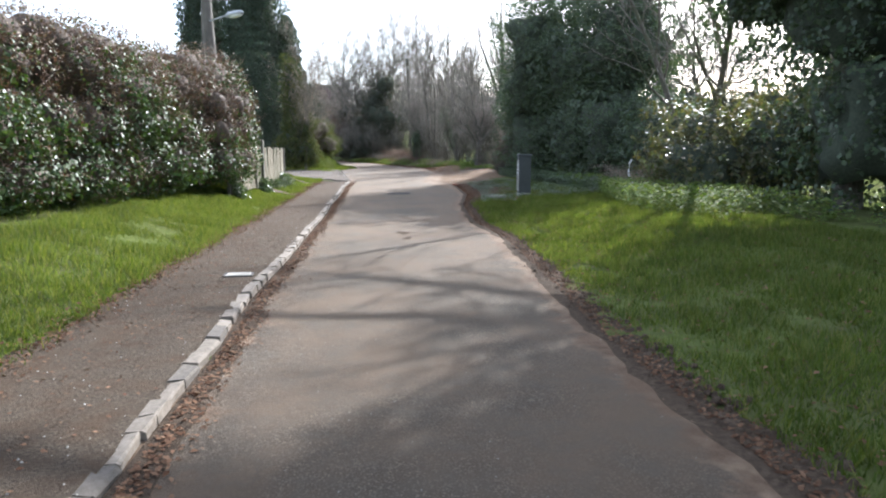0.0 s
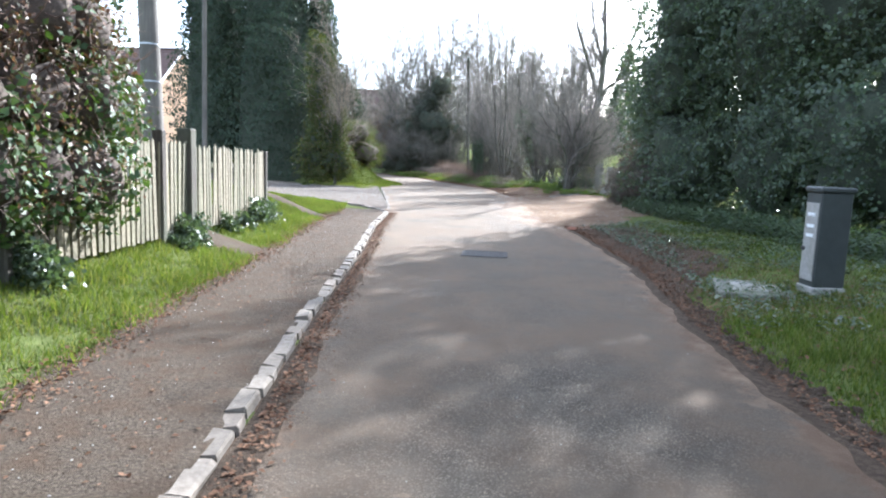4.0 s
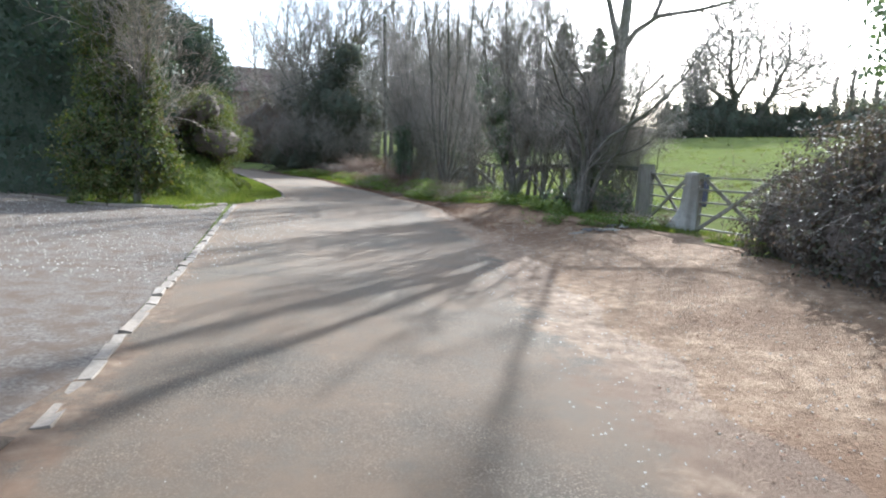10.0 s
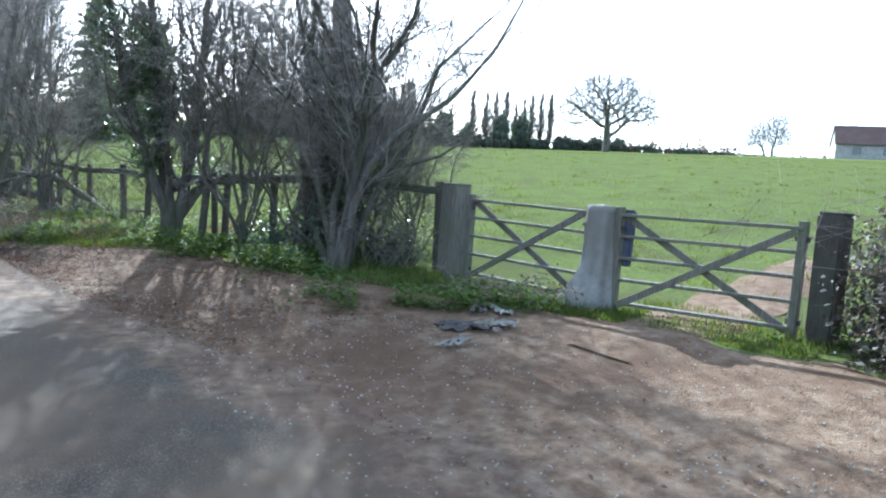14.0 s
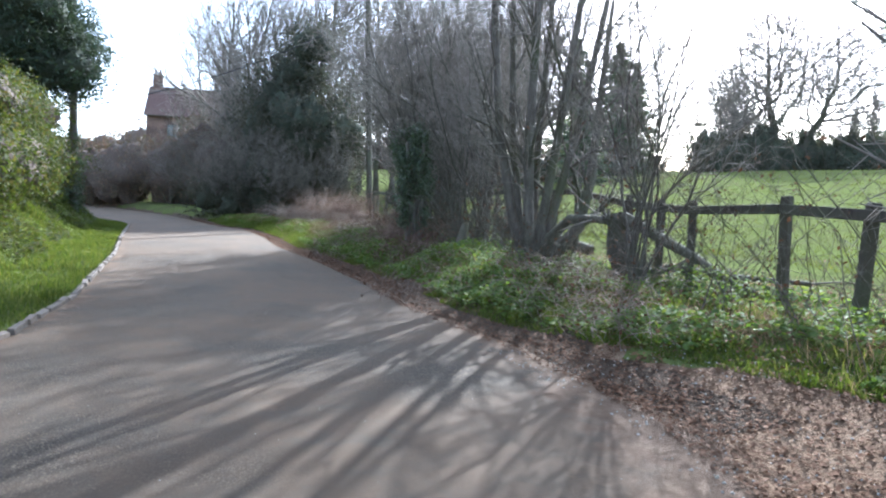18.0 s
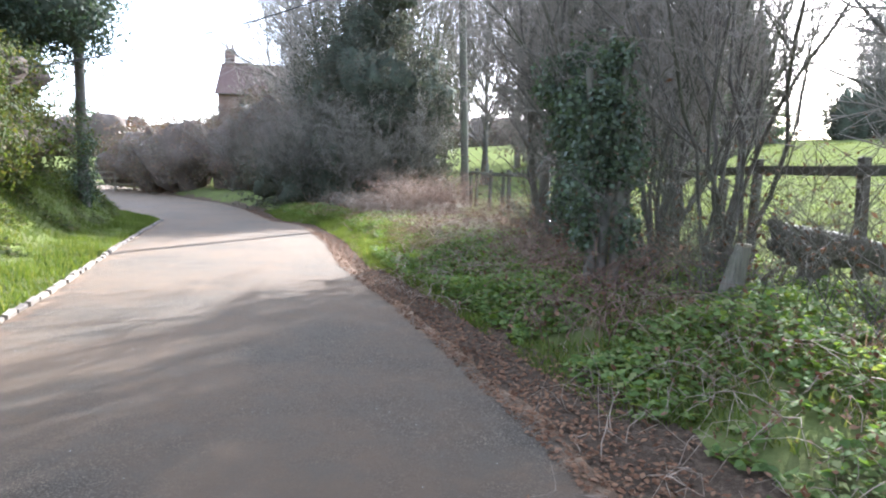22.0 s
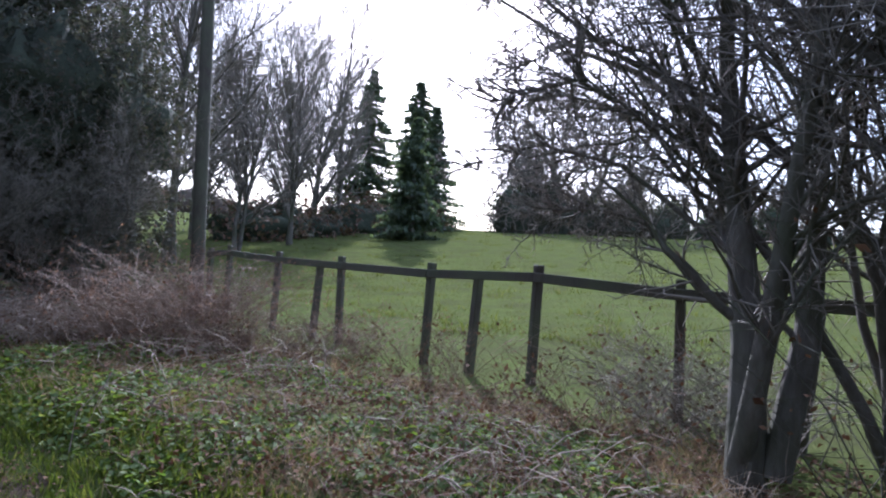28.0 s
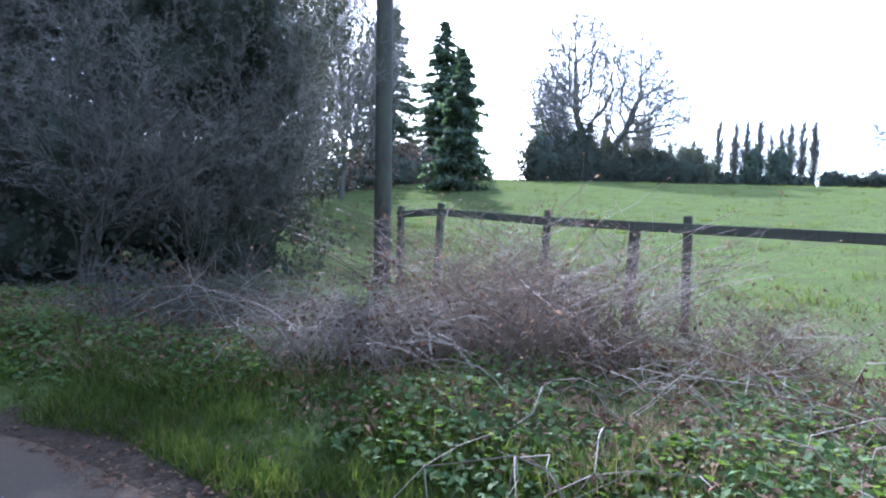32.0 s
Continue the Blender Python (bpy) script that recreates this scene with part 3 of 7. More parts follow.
def strip(name, ys, xa, xb, lift, mat, cols=8, rag=(0.0, 0.0), label="", category="ground", follow=True, seed=0.0, sag=0.0):
    """A sheet along the lane between two edges given over y, with ragged borders."""
    ys = np.asarray(ys, float)
    A, B = np.asarray([xa(v) for v in ys]), np.asarray([xb(v) for v in ys])
    line = np.stack([ys * 0, ys, ys * 0], 1)
    A = A + rag[0] * (wobble(line, 2.1, seed) + 0.6 * wobble(line, 6.3, seed + 3))
    B = B + rag[1] * (wobble(line, 1.9, seed + 7) + 0.6 * wobble(line, 5.7, seed + 5))
    f = np.linspace(0, 1, cols)
    X = A[:, None] * (1 - f) + B[:, None] * f
    Y = np.repeat(ys[:, None], cols, 1)
    Z = (ground(X, Y) if follow else 0.03 * np.clip(Y - 70, 0, 400) * ease((Y - 70) / 30)) + lift
    Z = Z + 0.004 * wobble(np.stack([X, Y, Z], -1).reshape(-1, 3), 1.7).reshape(Z.shape)
    Z[:, 0] -= sag
    Z[:, -1] -= sag
    n = cols
    i, j = np.meshgrid(np.arange(len(ys) - 1), np.arange(n - 1), indexing="ij")
    q = np.stack([i * n + j, i * n + j + 1, (i + 1) * n + j + 1, (i + 1) * n + j], -1).reshape(-1, 4)
    ob = link_mesh(name, raw_mesh(name, np.stack([X, Y, Z], -1).reshape(-1, 3), q), mat, smooth=True)
    if name == "road":
        dr, dl = right_edge(Y) - X, X - left_edge(Y)
        mouth = ease((Y - 22) / 6) * ease((49 - Y) / 5)
        d = np.clip(1 - dr / (0.32 + 0.75 * mouth), 0, 1) * (0.75 + 0.4 * mouth) + np.clip(1 - dl / 0.4, 0, 1) * 0.5
        ob.data.attributes.new("dust", "FLOAT", "POINT").data.foreach_set("value", d.ravel().astype(np.float32))
    return tagged(ob, label, category, kind="structure")


make_ground()
strip("road", np.arange(-40, 97, 0.15), lambda y: left_edge(y) - 0.02 - 0.5 * float(ease((y - 28.3) / 0.6) * ease((32 - y) / 1)), lambda y: right_edge(y) + 0.05 + 0.12 * math.sin(3.1 * y) * float(ease((y - 25) / 3) * ease((47 - y) / 3)), 0.012, ASPHALT, 26, (0.0, 0.09), "narrow country lane of worn pale grey-brown asphalt", "road", False, 1.0, 0.012)
strip("gutter", np.arange(-20, 28.6, 0.1), lambda y: left_edge(y) + 0.01, lambda y: left_edge(y) + 0.20, 0.018, MUD, 4, (0.0, 0.07), "strip of brown soil and dead leaves beside the kerb", "soil", False, 2.0, 0.004)
strip("footpath", np.arange(-30, 29.2, 0.15), lambda y: left_edge(y) - 1.28, lambda y: left_edge(y) - 0.07, 0.018, FOOTWAY, 10, (0.11, 0.0), "gravelly worn tarmac footpath beside the lane", "footpath", True, 3.0, 0.006)
strip("verge_soil", np.arange(-20, 26.5, 0.1), lambda y: right_edge(y) - 0.10, lambda y: right_edge(y) + 0.26 + 1.3 * float(ease((y - 18.5) / 4)), 0.012, MUD, 9, (0.10, 0.16), "muddy brown road edge with dead leaves", "soil", True, 4.0, 0.006)
strip("layby", np.arange(25.2, 47.5, 0.12), lambda y: right_edge(y) - 0.35, lambda y: right_edge(y) + 0.15 + (3.0 if 30 < y < 38.5 else 3.0 * float(ease((y - 25) / 5)) if y <= 30 else float(np.interp(y, (38.5, 41, 43, 45, 47.5), (3.0, 2.2, 1.5, 0.9, 0.2)))), 0.007, DIRT, 18, (0.0, 0.3), "bare sandy dirt lay-by in front of the field gate", "dirt", True, 5.0, 0.01)
strip("bank_soil", np.arange(45, 88, 0.12), lambda y: right_edge(y) - 0.15, lambda y: right_edge(y) + 0.55, 0.010, MUD, 7, (0.10, 0.16), "road edge covered with dead brown leaves", "soil", True, 6.0, 0.006)


def drive():
    xs = np.arange(-30, -4.6, 0.25)
    low = np.interp(xs, (-30, -14, -9.4, -6.9, -5.6, -4.7), (50, 38, 33.8, 31.7, 30.4, 29.1)) - 0.05
    high = np.interp(xs, (-30, -20, -12, -9.0, -8.2, -6.0, -4.6), (52, 46, 43.0, 42.3, 43.6, 35.1, 29.4))
    f = np.linspace(0, 1, 26)
    X = np.repeat(xs[:, None], 26, 1)
    Y = low[:, None] * (1 - f) + np.maximum(high, low + 0.05)[:, None] * f
    Z = ground(X, Y) + 0.012
    n = 26
    i, j = np.meshgrid(np.arange(len(xs) - 1), np.arange(n - 1), indexing="ij")
    q = np.stack([i * n + j, (i + 1) * n + j, (i + 1) * n + j + 1, i * n + j + 1], -1).reshape(-1, 4)
    tagged(link_mesh("side_drive", raw_mesh("side_drive", np.stack([X, Y, Z], -1).reshape(-1, 3), q), GRAVEL, smooth=True), "grey gravelled side drive joining the lane", "driveway", kind="structure")


drive()


def cross_path(name, x0, x1, y_at, slope, half, mat, label):
    """A narrow path across the verge from the footpath to the fence."""
    xs = np.linspace(x0, x1, 14)
    f = np.linspace(-1, 1, 7)
    X = np.repeat(xs[:, None], 7, 1)
    Y = y_at + slope * (X - x0) + f * half * (1 + 0.12 * np.sin(5 * X))
    Z = ground(X, Y) + 0.022
    Z[:, [0, -1]] -= 0.03
    i, j = np.meshgrid(np.arange(13), np.arange(6), indexing="ij")
    q = np.stack([i * 7 + j, i * 7 + j + 1, (i + 1) * 7 + j + 1, (i + 1) * 7 + j], -1).reshape(-1, 4)[:, ::-1]
    tagged(link_mesh(name, raw_mesh(name, np.stack([X, Y, Z], -1).reshape(-1, 3), q), mat, smooth=True), label, "path", kind="structure")


cross_path("wicket_path", -4.3, -5.6, 20.25, -0.22, 0.42, FOOTWAY, "worn earth path leading to the wicket gate")
cross_path("gate_track", 0.9, 7.5, 37.65, 0.12, 0.5, DIRT, "bare trodden track through the gateway")
cross_path("garden_path", -4.9, -9.5, 25.75, -0.66, 0.34, FOOTWAY, "worn earth path crossing the lawn")


# ---- street furniture, fences and gates ----
def street_lamp_pole():
    ob = thing("utility_pole", -8.1, 24.0, gz(-8.1, 24.0), "tall weathered wooden utility pole carrying a street lamp", "utility pole")
    top = Vector((-0.42, 0.12, 10.3))
    lines = [(np.array([[0, 0, -0.3], [-0.14, 0.04, 3.6], [-0.29, 0.08, 7.2], list(top)]), np.array([0.2, 0.185, 0.165, 0.145]))]
    link_mesh("pole", tube_mesh("lamp_pole", lines, 14), POLE_WOOD, ob, smooth=True)
    part("pole_cap", cylinder(0.14, 0.09, 0.06, tuple(top), 14), STEEL, ob)
    arm = [(np.array([[-0.24, 0.0, 5.25], [0.12, -0.14, 5.32], [0.54, -0.33, 5.38]]), np.array([0.025, 0.025, 0.025]))]
    link_mesh("lamp_arm", tube_mesh("lamp_arm", arm, 8), STEEL, ob, smooth=True)
    bm = bmesh.new()
    bmesh.ops.create_uvsphere(bm, u_segments=16, v_segments=10, radius=1)
    bmesh.ops.scale(bm, vec=(0.42, 0.15, 0.105), verts=bm.verts)
    bmesh.ops.transform(bm, matrix=pose(0.94, -0.5, 5.4, 0, -4, -24), verts=bm.verts)
    head = part("lamp_head", bm, STEEL, ob, "grey street lamp head", True)
    bm = bmesh.new()
    bmesh.ops.create_uvsphere(bm, u_segments=16, v_segments=8, radius=1)
    bmesh.ops.scale(bm, vec=(0.29, 0.115, 0.07), verts=bm.verts)
    bmesh.ops.transform(bm, matrix=pose(0.98, -0.53, 5.34, 0, -4, -24), verts=bm.verts)
    part("lamp_bowl", bm, LENS, head, "clear lamp bowl", True)
    for z in (2.2, 2.9):
        part("band", cylinder(0.198, 0.198, 0.03, (-0.039 * z, 0.011 * z, z), 14), STEEL, ob)
    return ob


def pole(x, y, h, r, label, lean=(0, 0), mat=POLE_WOOD):
    ob = thing("utility_pole", x, y, gz(x, y), label, "utility pole", "roadside poles")
    pts = np.array([[0, 0, -0.3], [lean[0] * 0.5, lean[1] * 0.5, h * 0.5], [lean[0], lean[1], h]])
    link_mesh("pole", tube_mesh("pole", [(pts, np.array([r, r * 0.9, r * 0.78]))], 12), mat, ob, smooth=True)
    part("pole_cap", cylinder(r * 0.8, r * 0.5, 0.05, tuple(pts[-1]), 12), STEEL, ob)
    for s in (-1, 1):
        part("insulator", cylinder(0.035, 0.02, 0.09, (pts[-1][0] + 0.1 * s, pts[-1][1], h - 0.25), 8), WHITE, ob)
    part("crossarm", box(0.34, 0.07, 0.07, (pts[-1][0], pts[-1][1], h - 0.33)), mat, ob)
    return ob


street_lamp_pole()
pole(-14.9, 39.1, 9.0, 0.11, "slim grey utility pole in front of dark conifers", (0.1, 0.0))
pole(-6.3, 70.0, 10.0, 0.135, "tall dark wooden utility pole by the field fence", (-0.35, 0.1), DARK_WOOD)
pole(-15.6, 63.6, 8.0, 0.13, "ivy-skirted wooden utility pole at the end of a hedge", (0.05, 0.0))


def wire(a, b, sag, name="overhead_wire"):
    f = np.linspace(0, 1, 24)[:, None]
    p = np.array(a) * (1 - f) + np.array(b) * f
    p[:, 2] -= sag * 4 * (f * (1 - f))[:, 0]
    ob = link_mesh(name, tube_mesh(name, [(p, np.full(24, 0.016))], 5), RUBBER)
    return tagged(ob, "thin black overhead cable between two poles", "cable", "overhead cables")


wire((-16.3, 57.6, 2.6), (-6.6, 70.1, 9.2), 0.9)
wire((-8.52, 24.12, 10.2), (-14.8, 39.1, 9.2), 0.5)


def picket_fence():
    ob = thing("picket_fence", 0, 0, 0, "weathered lichen-stained wooden picket fence with ivy", "fence")
    a, b = Vector((-4.84, 16.4)), Vector((-5.72, 23.62))
    run = (b - a).length
    d = (b - a) / run
    turn = math.degrees(math.atan2(d.y, d.x))

    def spot(s):
        q = a + d * s
        return q.x, q.y, gz(q.x, q.y)
    shape = bmesh.new()
    w, t, h = 0.072, 0.02, 1.16
    outline = [(-w / 2, 0), (w / 2, 0), (w / 2, h - 0.05), (0, h), (-w / 2, h - 0.05)]
    front = [shape.verts.new((u, -t / 2, v)) for u, v in outline]
    back = [shape.verts.new((u, t / 2, v)) for u, v in outline]
    shape.faces.new(front)
    shape.faces.new(back[::-1])
    for k in range(5):
        shape.faces.new((front[k], back[k], back[(k + 1) % 5], front[(k + 1) % 5]))
    me = bpy.data.meshes.new("picket")
    bmesh.ops.recalc_face_normals(shape, faces=shape.faces[:])
    shape.to_mesh(me)
    shape.free()
    me.materials.append(PICKET)
    rng = random.Random(5)
    gate_from, gate_to = 2.85, 3.6
    s = 0.05
    while s < run:
        if not (gate_from - 0.08 < s < gate_from + 0.03) and not (gate_to - 0.03 < s < gate_to + 0.1):
            x, y, z = spot(s)
            p = new("picket", me)
            p.parent = ob
            p.matrix_basis = pose(x, y, z + 0.07 + rng.uniform(-0.012, 0.012), rng.uniform(-1.2, 1.2), rng.uniform(-1.5, 1.5), turn + rng.uniform(-2, 2)) @ Matrix.Diagonal((1, 1, rng.uniform(0.98, 1.03), 1))
        s += 0.113 + rng.uniform(-0.006, 0.006)
    n = Vector((-d.y, d.x)) * 0.035
    for f, t in ((0, gate_from - 0.06), (gate_from + 0.03, gate_to - 0.03), (gate_to + 0.06, run)):
        for h in (0.28, 0.95):
            pa, pb = spot(f), spot(t)
            part("rail", beam((pa[0] + n.x, pa[1] + n.y, pa[2] + h), (pb[0] + n.x, pb[1] + n.y, pb[2] + h), 0.035, 0.08), OLD_WOOD, ob)
    for s, h, w in ((0.0, 1.24, 0.1), (gate_from - 0.03, 1.36, 0.12), (gate_to + 0.04, 1.42, 0.19), (run, 1.24, 0.1)):
        x, y, z = spot(s)
        post = part("post", box(w, w, h + 0.2, (x + n.x * 0.4, y + n.y * 0.4, z - 0.2), 0.012, pose(0, 0, 0, 0, 0, turn)), DARK_WOOD, ob)
    x, y, z = spot((gate_from + gate_to) / 2)
    part("gravel_board", box(0.82, 0.05, 0.15, (x, y, z - 0.02), 0.008, pose(0, 0, 0, 0, 0, turn)), OLD_WOOD, ob, "wooden board under the wicket gate")
    return ob, spot, run, d


FENCE, FENCE_SPOT, FENCE_RUN, FENCE_WAY = picket_fence()


def gate(a, b, z, name, label, flip=False):
    """A five-barred gate with crossed braces between two plan points."""
    ob = thing(name, 0, 0, 0, label, "gate", "field gates")
    A, B = Vector((*a, z)), Vector((*b, z))
    d = (B - A).normalized()
    up = Vector((0, 0, 1))
    for q in (A, B):
        part("stile", beam(q + up * 0.02, q + up * 1.20, 0.085, 0.075), OLD_WOOD, ob)
    for h, hh in ((1.13, 0.10), (0.90, 0.075), (0.66, 0.075), (0.42, 0.075), (0.16, 0.08)):
        part("rail", beam(A + up * h, B + up * (h - 0.02), 0.035, hh, 0.005, 90), OLD_WOOD, ob)
    n = Vector((-d.y, d.x, 0)) * 0.035
    for k, (p, q) in enumerate(((A + up * 0.12, B + up * 1.1), (A + up * 1.1, B + up * 0.12))):
        o = n * (1 if k else -1)
        part("brace", beam(p + o + d * 0.05, q + o - d * 0.05, 0.03, 0.075, 0.005), OLD_WOOD, ob)
    part("hinge", box(0.03, 0.14, 0.05, tuple(A + up * 1.0), 0.005), IRON, ob)
    part("hinge", box(0.03, 0.14, 0.05, tuple(A + up * 0.2), 0.005), IRON, ob)
    part("latch", box(0.05, 0.16, 0.04, tuple(B + up * 0.95), 0.006), IRON, ob)
    return ob


GATE_Z = 0.20
POST_L, POST_M, POST_R = (2.1, 41.08), (2.35, 38.85), (3.12, 36.75)


def gate_post(p, w, h, label, lean=(0, 0), mat=OLD_WOOD):
    ob = thing("gate_post", *p, gz(*p), label, "gate post", "gate posts")
    bm = box(w, w * 0.9, h + 0.3, (0, 0, -0.3), 0.02, None, 2)
    for v in bm.verts:
        k = (v.co.z + 0.3) / (h + 0.3)
        v.co.x += lean[0] * k + 0.008 * math.sin(9 * v.co.z)
        v.co.y += lean[1] * k
    part("post", bm, mat, ob)
    bm = box(w * 0.94, w * 0.84, 0.03, (lean[0], lean[1], h - 0.004), 0.012)
    part("weathered_top", bm, mat, ob)
    return ob


gate_post(POST_L, 0.31, 1.2, "thick weathered grey wooden gate post", (0.02, 0.0))
gate_post(POST_M, 0.24, 1.1, "wooden gate post under a draped sheet", (0.0, 0.0))
gate_post(POST_R, 0.26, 1.22, "dark squared wooden gate post beside brambles", (0.04, 0.03), DARK_WOOD)
gate((2.17, 40.82), (2.36, 39.02), GATE_Z, "field_gate", "weathered five-bar wooden field gate with crossed braces")
gate((2.98, 36.98), (2.43, 38.66), GATE_Z, "field_gate", "weathered five-bar wooden field gate beside a bramble hedge")


def draped_sheet():
    """A sheet hung over the middle post, with a tail trailing on the ground towards the lane."""
    ob = thing("plastic_sheet", POST_M[0], POST_M[1], GATE_Z, "dirty white sheeting draped over the middle gate post", "sheeting")
    rings, m = 16, 28
    cos = []
    for i in range(rings):
        f = i / (rings - 1)
        z = 1.19 - 1.17 * f ** 1.05
        r = 0.148 + 0.02 * f + 0.02 * f * f
        for j in range(m):
            a = 2 * math.pi * j / m
            fold = 1 + (0.06 + 0.13 * f) * math.sin(5 * a + 1.5 * f) + 0.05 * math.sin(11 * a + 4 * f)
            tail = max(0.0, math.cos(a - 2.6)) ** 3 * 0.34 * max(0, f - 0.55) ** 1.5 * 3
            sq = 1.0 / max(abs(math.cos(a)), abs(math.sin(a))) ** 0.5
            cos.append((math.cos(a) * r * fold * sq + math.cos(2.6) * tail, math.sin(a) * r * fold * sq + math.sin(2.6) * tail, max(z, 0.03 + 0.02 * math.sin(7 * a))))
    cos.append((0, 0, 1.21))
    q = [(i * m + j, (i + 1) * m + j, (i + 1) * m + (j + 1) % m, i * m + (j + 1) % m) for i in range(rings - 1) for j in range(m)]
    me = bpy.data.meshes.new("sheet")
    me.from_pydata(cos, [], q + [(j, (j + 1) % m, len(cos) - 1) for j in range(m)])
    link_mesh("sheet", me, CLOTH, ob, smooth=True)
    bm = box(0.07, 0.30, 0.62, (0.16, -0.17, 0.55), 0.03, None, 2)
    for v in bm.verts:
        v.co.x += 0.025 * math.sin(9 * v.co.z + 5 * v.co.y)
    part("dark_lining", bm, BLUE_CLOTH, ob, "faded dark cloth hanging from the sheet")


draped_sheet()


def torn_sheeting():
    """Crumpled scraps of dark and pale plastic trodden into the dirt by the gate."""
    rng = np.random.default_rng(44)
    for k, (x, y, w, l, rz, mat, label) in enumerate(((0.5, 38.9, 0.10, 0.28, 35, BIN_BAG, "torn black plastic trodden into the dirt"), (1.05, 39.35, 0.08, 0.25, -40, BIN_BAG, "torn black plastic trodden into the dirt"), (0.75, 38.75, 0.09, 0.2, 60, CLOTH, "crumpled pale scrap of plastic sheeting"), (1.15, 39.1, 0.08, 0.2, -20, CLOTH, "crumpled pale scrap of plastic sheeting"), (0.1, 38.6, 0.06, 0.13, 80, CLOTH, "crumpled pale scrap of plastic sheeting"))):
        n = 13
        u, v = np.meshgrid(np.linspace(-1, 1, n), np.linspace(-1, 1, n))
        edge = 1 + 0.22 * np.sin(5 * np.arctan2(v, u) + k) + 0.1 * rng.normal(size=u.shape)
        c, q = math.cos(radians(rz)), math.sin(radians(rz))
        px, py = u * w * edge, v * l * edge
        X, Y = x + px * c - py * q, y + px * q + py * c
        P = np.stack([X, Y, 0 * X], -1).reshape(-1, 3)
        Z = ground(X, Y).ravel() + 0.03 + 0.022 * (1 + wobble(P, 9.0, 3.0 + k)) + 0.012 * wobble(P, 23.0, k) + 0.008 * rng.normal(size=len(P))
        Z = np.maximum(Z, ground(X, Y).ravel() + 0.02)
        i, j = np.meshgrid(np.arange(n - 1), np.arange(n - 1), indexing="ij")
        f = np.stack([i * n + j, i * n + j + 1, (i + 1) * n + j + 1, (i + 1) * n + j], -1).reshape(-1, 4)
        f = f[rng.random(len(f)) > 0.12]
        tagged(link_mesh("torn_sheet", raw_mesh("torn_sheet", np.stack([X.ravel(), Y.ravel(), Z], 1), f), mat), label, "sheeting", "torn sheeting")


torn_sheeting()


def rail_fence():
    """Post and rail fence along the field from the gate to the pole."""
    ob = thing("field_fence", 0, 0, 0, "low dark post-and-rail fence along the field", "fence")
    rng = random.Random(11)
    knots = [(2.1, 41.4), (0.1, 44.4), (-1.0, 50.8), (-3.76, 62.33)]
    pts = []
    for (xa, ya), (xb, yb) in zip(knots, knots[1:]):
        n = max(1, round(math.hypot(xb - xa, yb - ya) / 1.8))
        pts += [(xa + (xb - xa) * k / n, ya + (yb - ya) * k / n) for k in range(n)]
    pts += [(-3.76, 62.33), (-4.36, 63.7), (-4.89, 65.36), (-5.45, 67.1), (-5.91, 68.98), (-6.1, 69.8)]
    short = [(-4.09, 63.08), (-5.1, 66.0)]
    tops = []
    for k, (x, y) in enumerate(pts):
        z = gz(x, y)
        h = (1.08 if 43 < y < 51.5 else 1.22) + rng.uniform(-0.05, 0.05)
        lx, ly = rng.uniform(-0.05, 0.05), rng.uniform(-0.05, 0.05)
        part("post", beam((x, y, z - 0.3), (x + lx, y + ly, z + h), 0.095, 0.085, 0.012, rng.uniform(-20, 20)), DARK_WOOD, ob)
        tops.append((x + lx * 0.9, y + ly * 0.9, z + h - 0.13))
        if k % 2 and k + 6 < len(pts):
            u, v = pts[k + 1]
            x2, y2 = x + (u - x) * 0.45, y + (v - y) * 0.45
            z2 = gz(x2, y2)
            part("post", beam((x2, y2, z2 - 0.3), (x2 + rng.uniform(-0.12, 0.12), y2 + rng.uniform(-0.1, 0.1), z2 + 1.03), 0.10, 0.09, 0.012, rng.uniform(-20, 20)), DARK_WOOD, ob)
    for x2, y2 in short:
        z2 = gz(x2, y2)
        part("post", beam((x2, y2, z2 - 0.3), (x2 + 0.06, y2, z2 + 1.05), 0.10, 0.09, 0.012, 8), DARK_WOOD, ob)
    for p, q in zip(tops, tops[1:]):
        d = Vector((q[0] - p[0], q[1] - p[1], 0)).normalized()
        o = Vector((d.y, -d.x, 0)) * -0.07
        part("rail", beam(Vector(p) + o, Vector(q) + o, 0.045, 0.10, 0.008), DARK_WOOD, ob)
    return ob


rail_fence()


def lean_posts():
    for x, y, lx in ((-0.18, 44.3, 0.12), (0.25, 44.45, 0.05), (-1.95, 52.6, 0.2)):
        ob = thing("fence_stake", x, y, gz(x, y), "old leaning wooden stake beside the field fence", "stake", "old stakes")
        part("stake", beam((0, 0, -0.2), (lx, 0.05, 1.02), 0.09, 0.09, 0.012), DARK_WOOD, ob)
        part("split_top", beam((lx - 0.02, 0.05, 1.0), (lx, 0.05, 1.07), 0.04, 0.07, 0.008), DARK_WOOD, ob)


lean_posts()


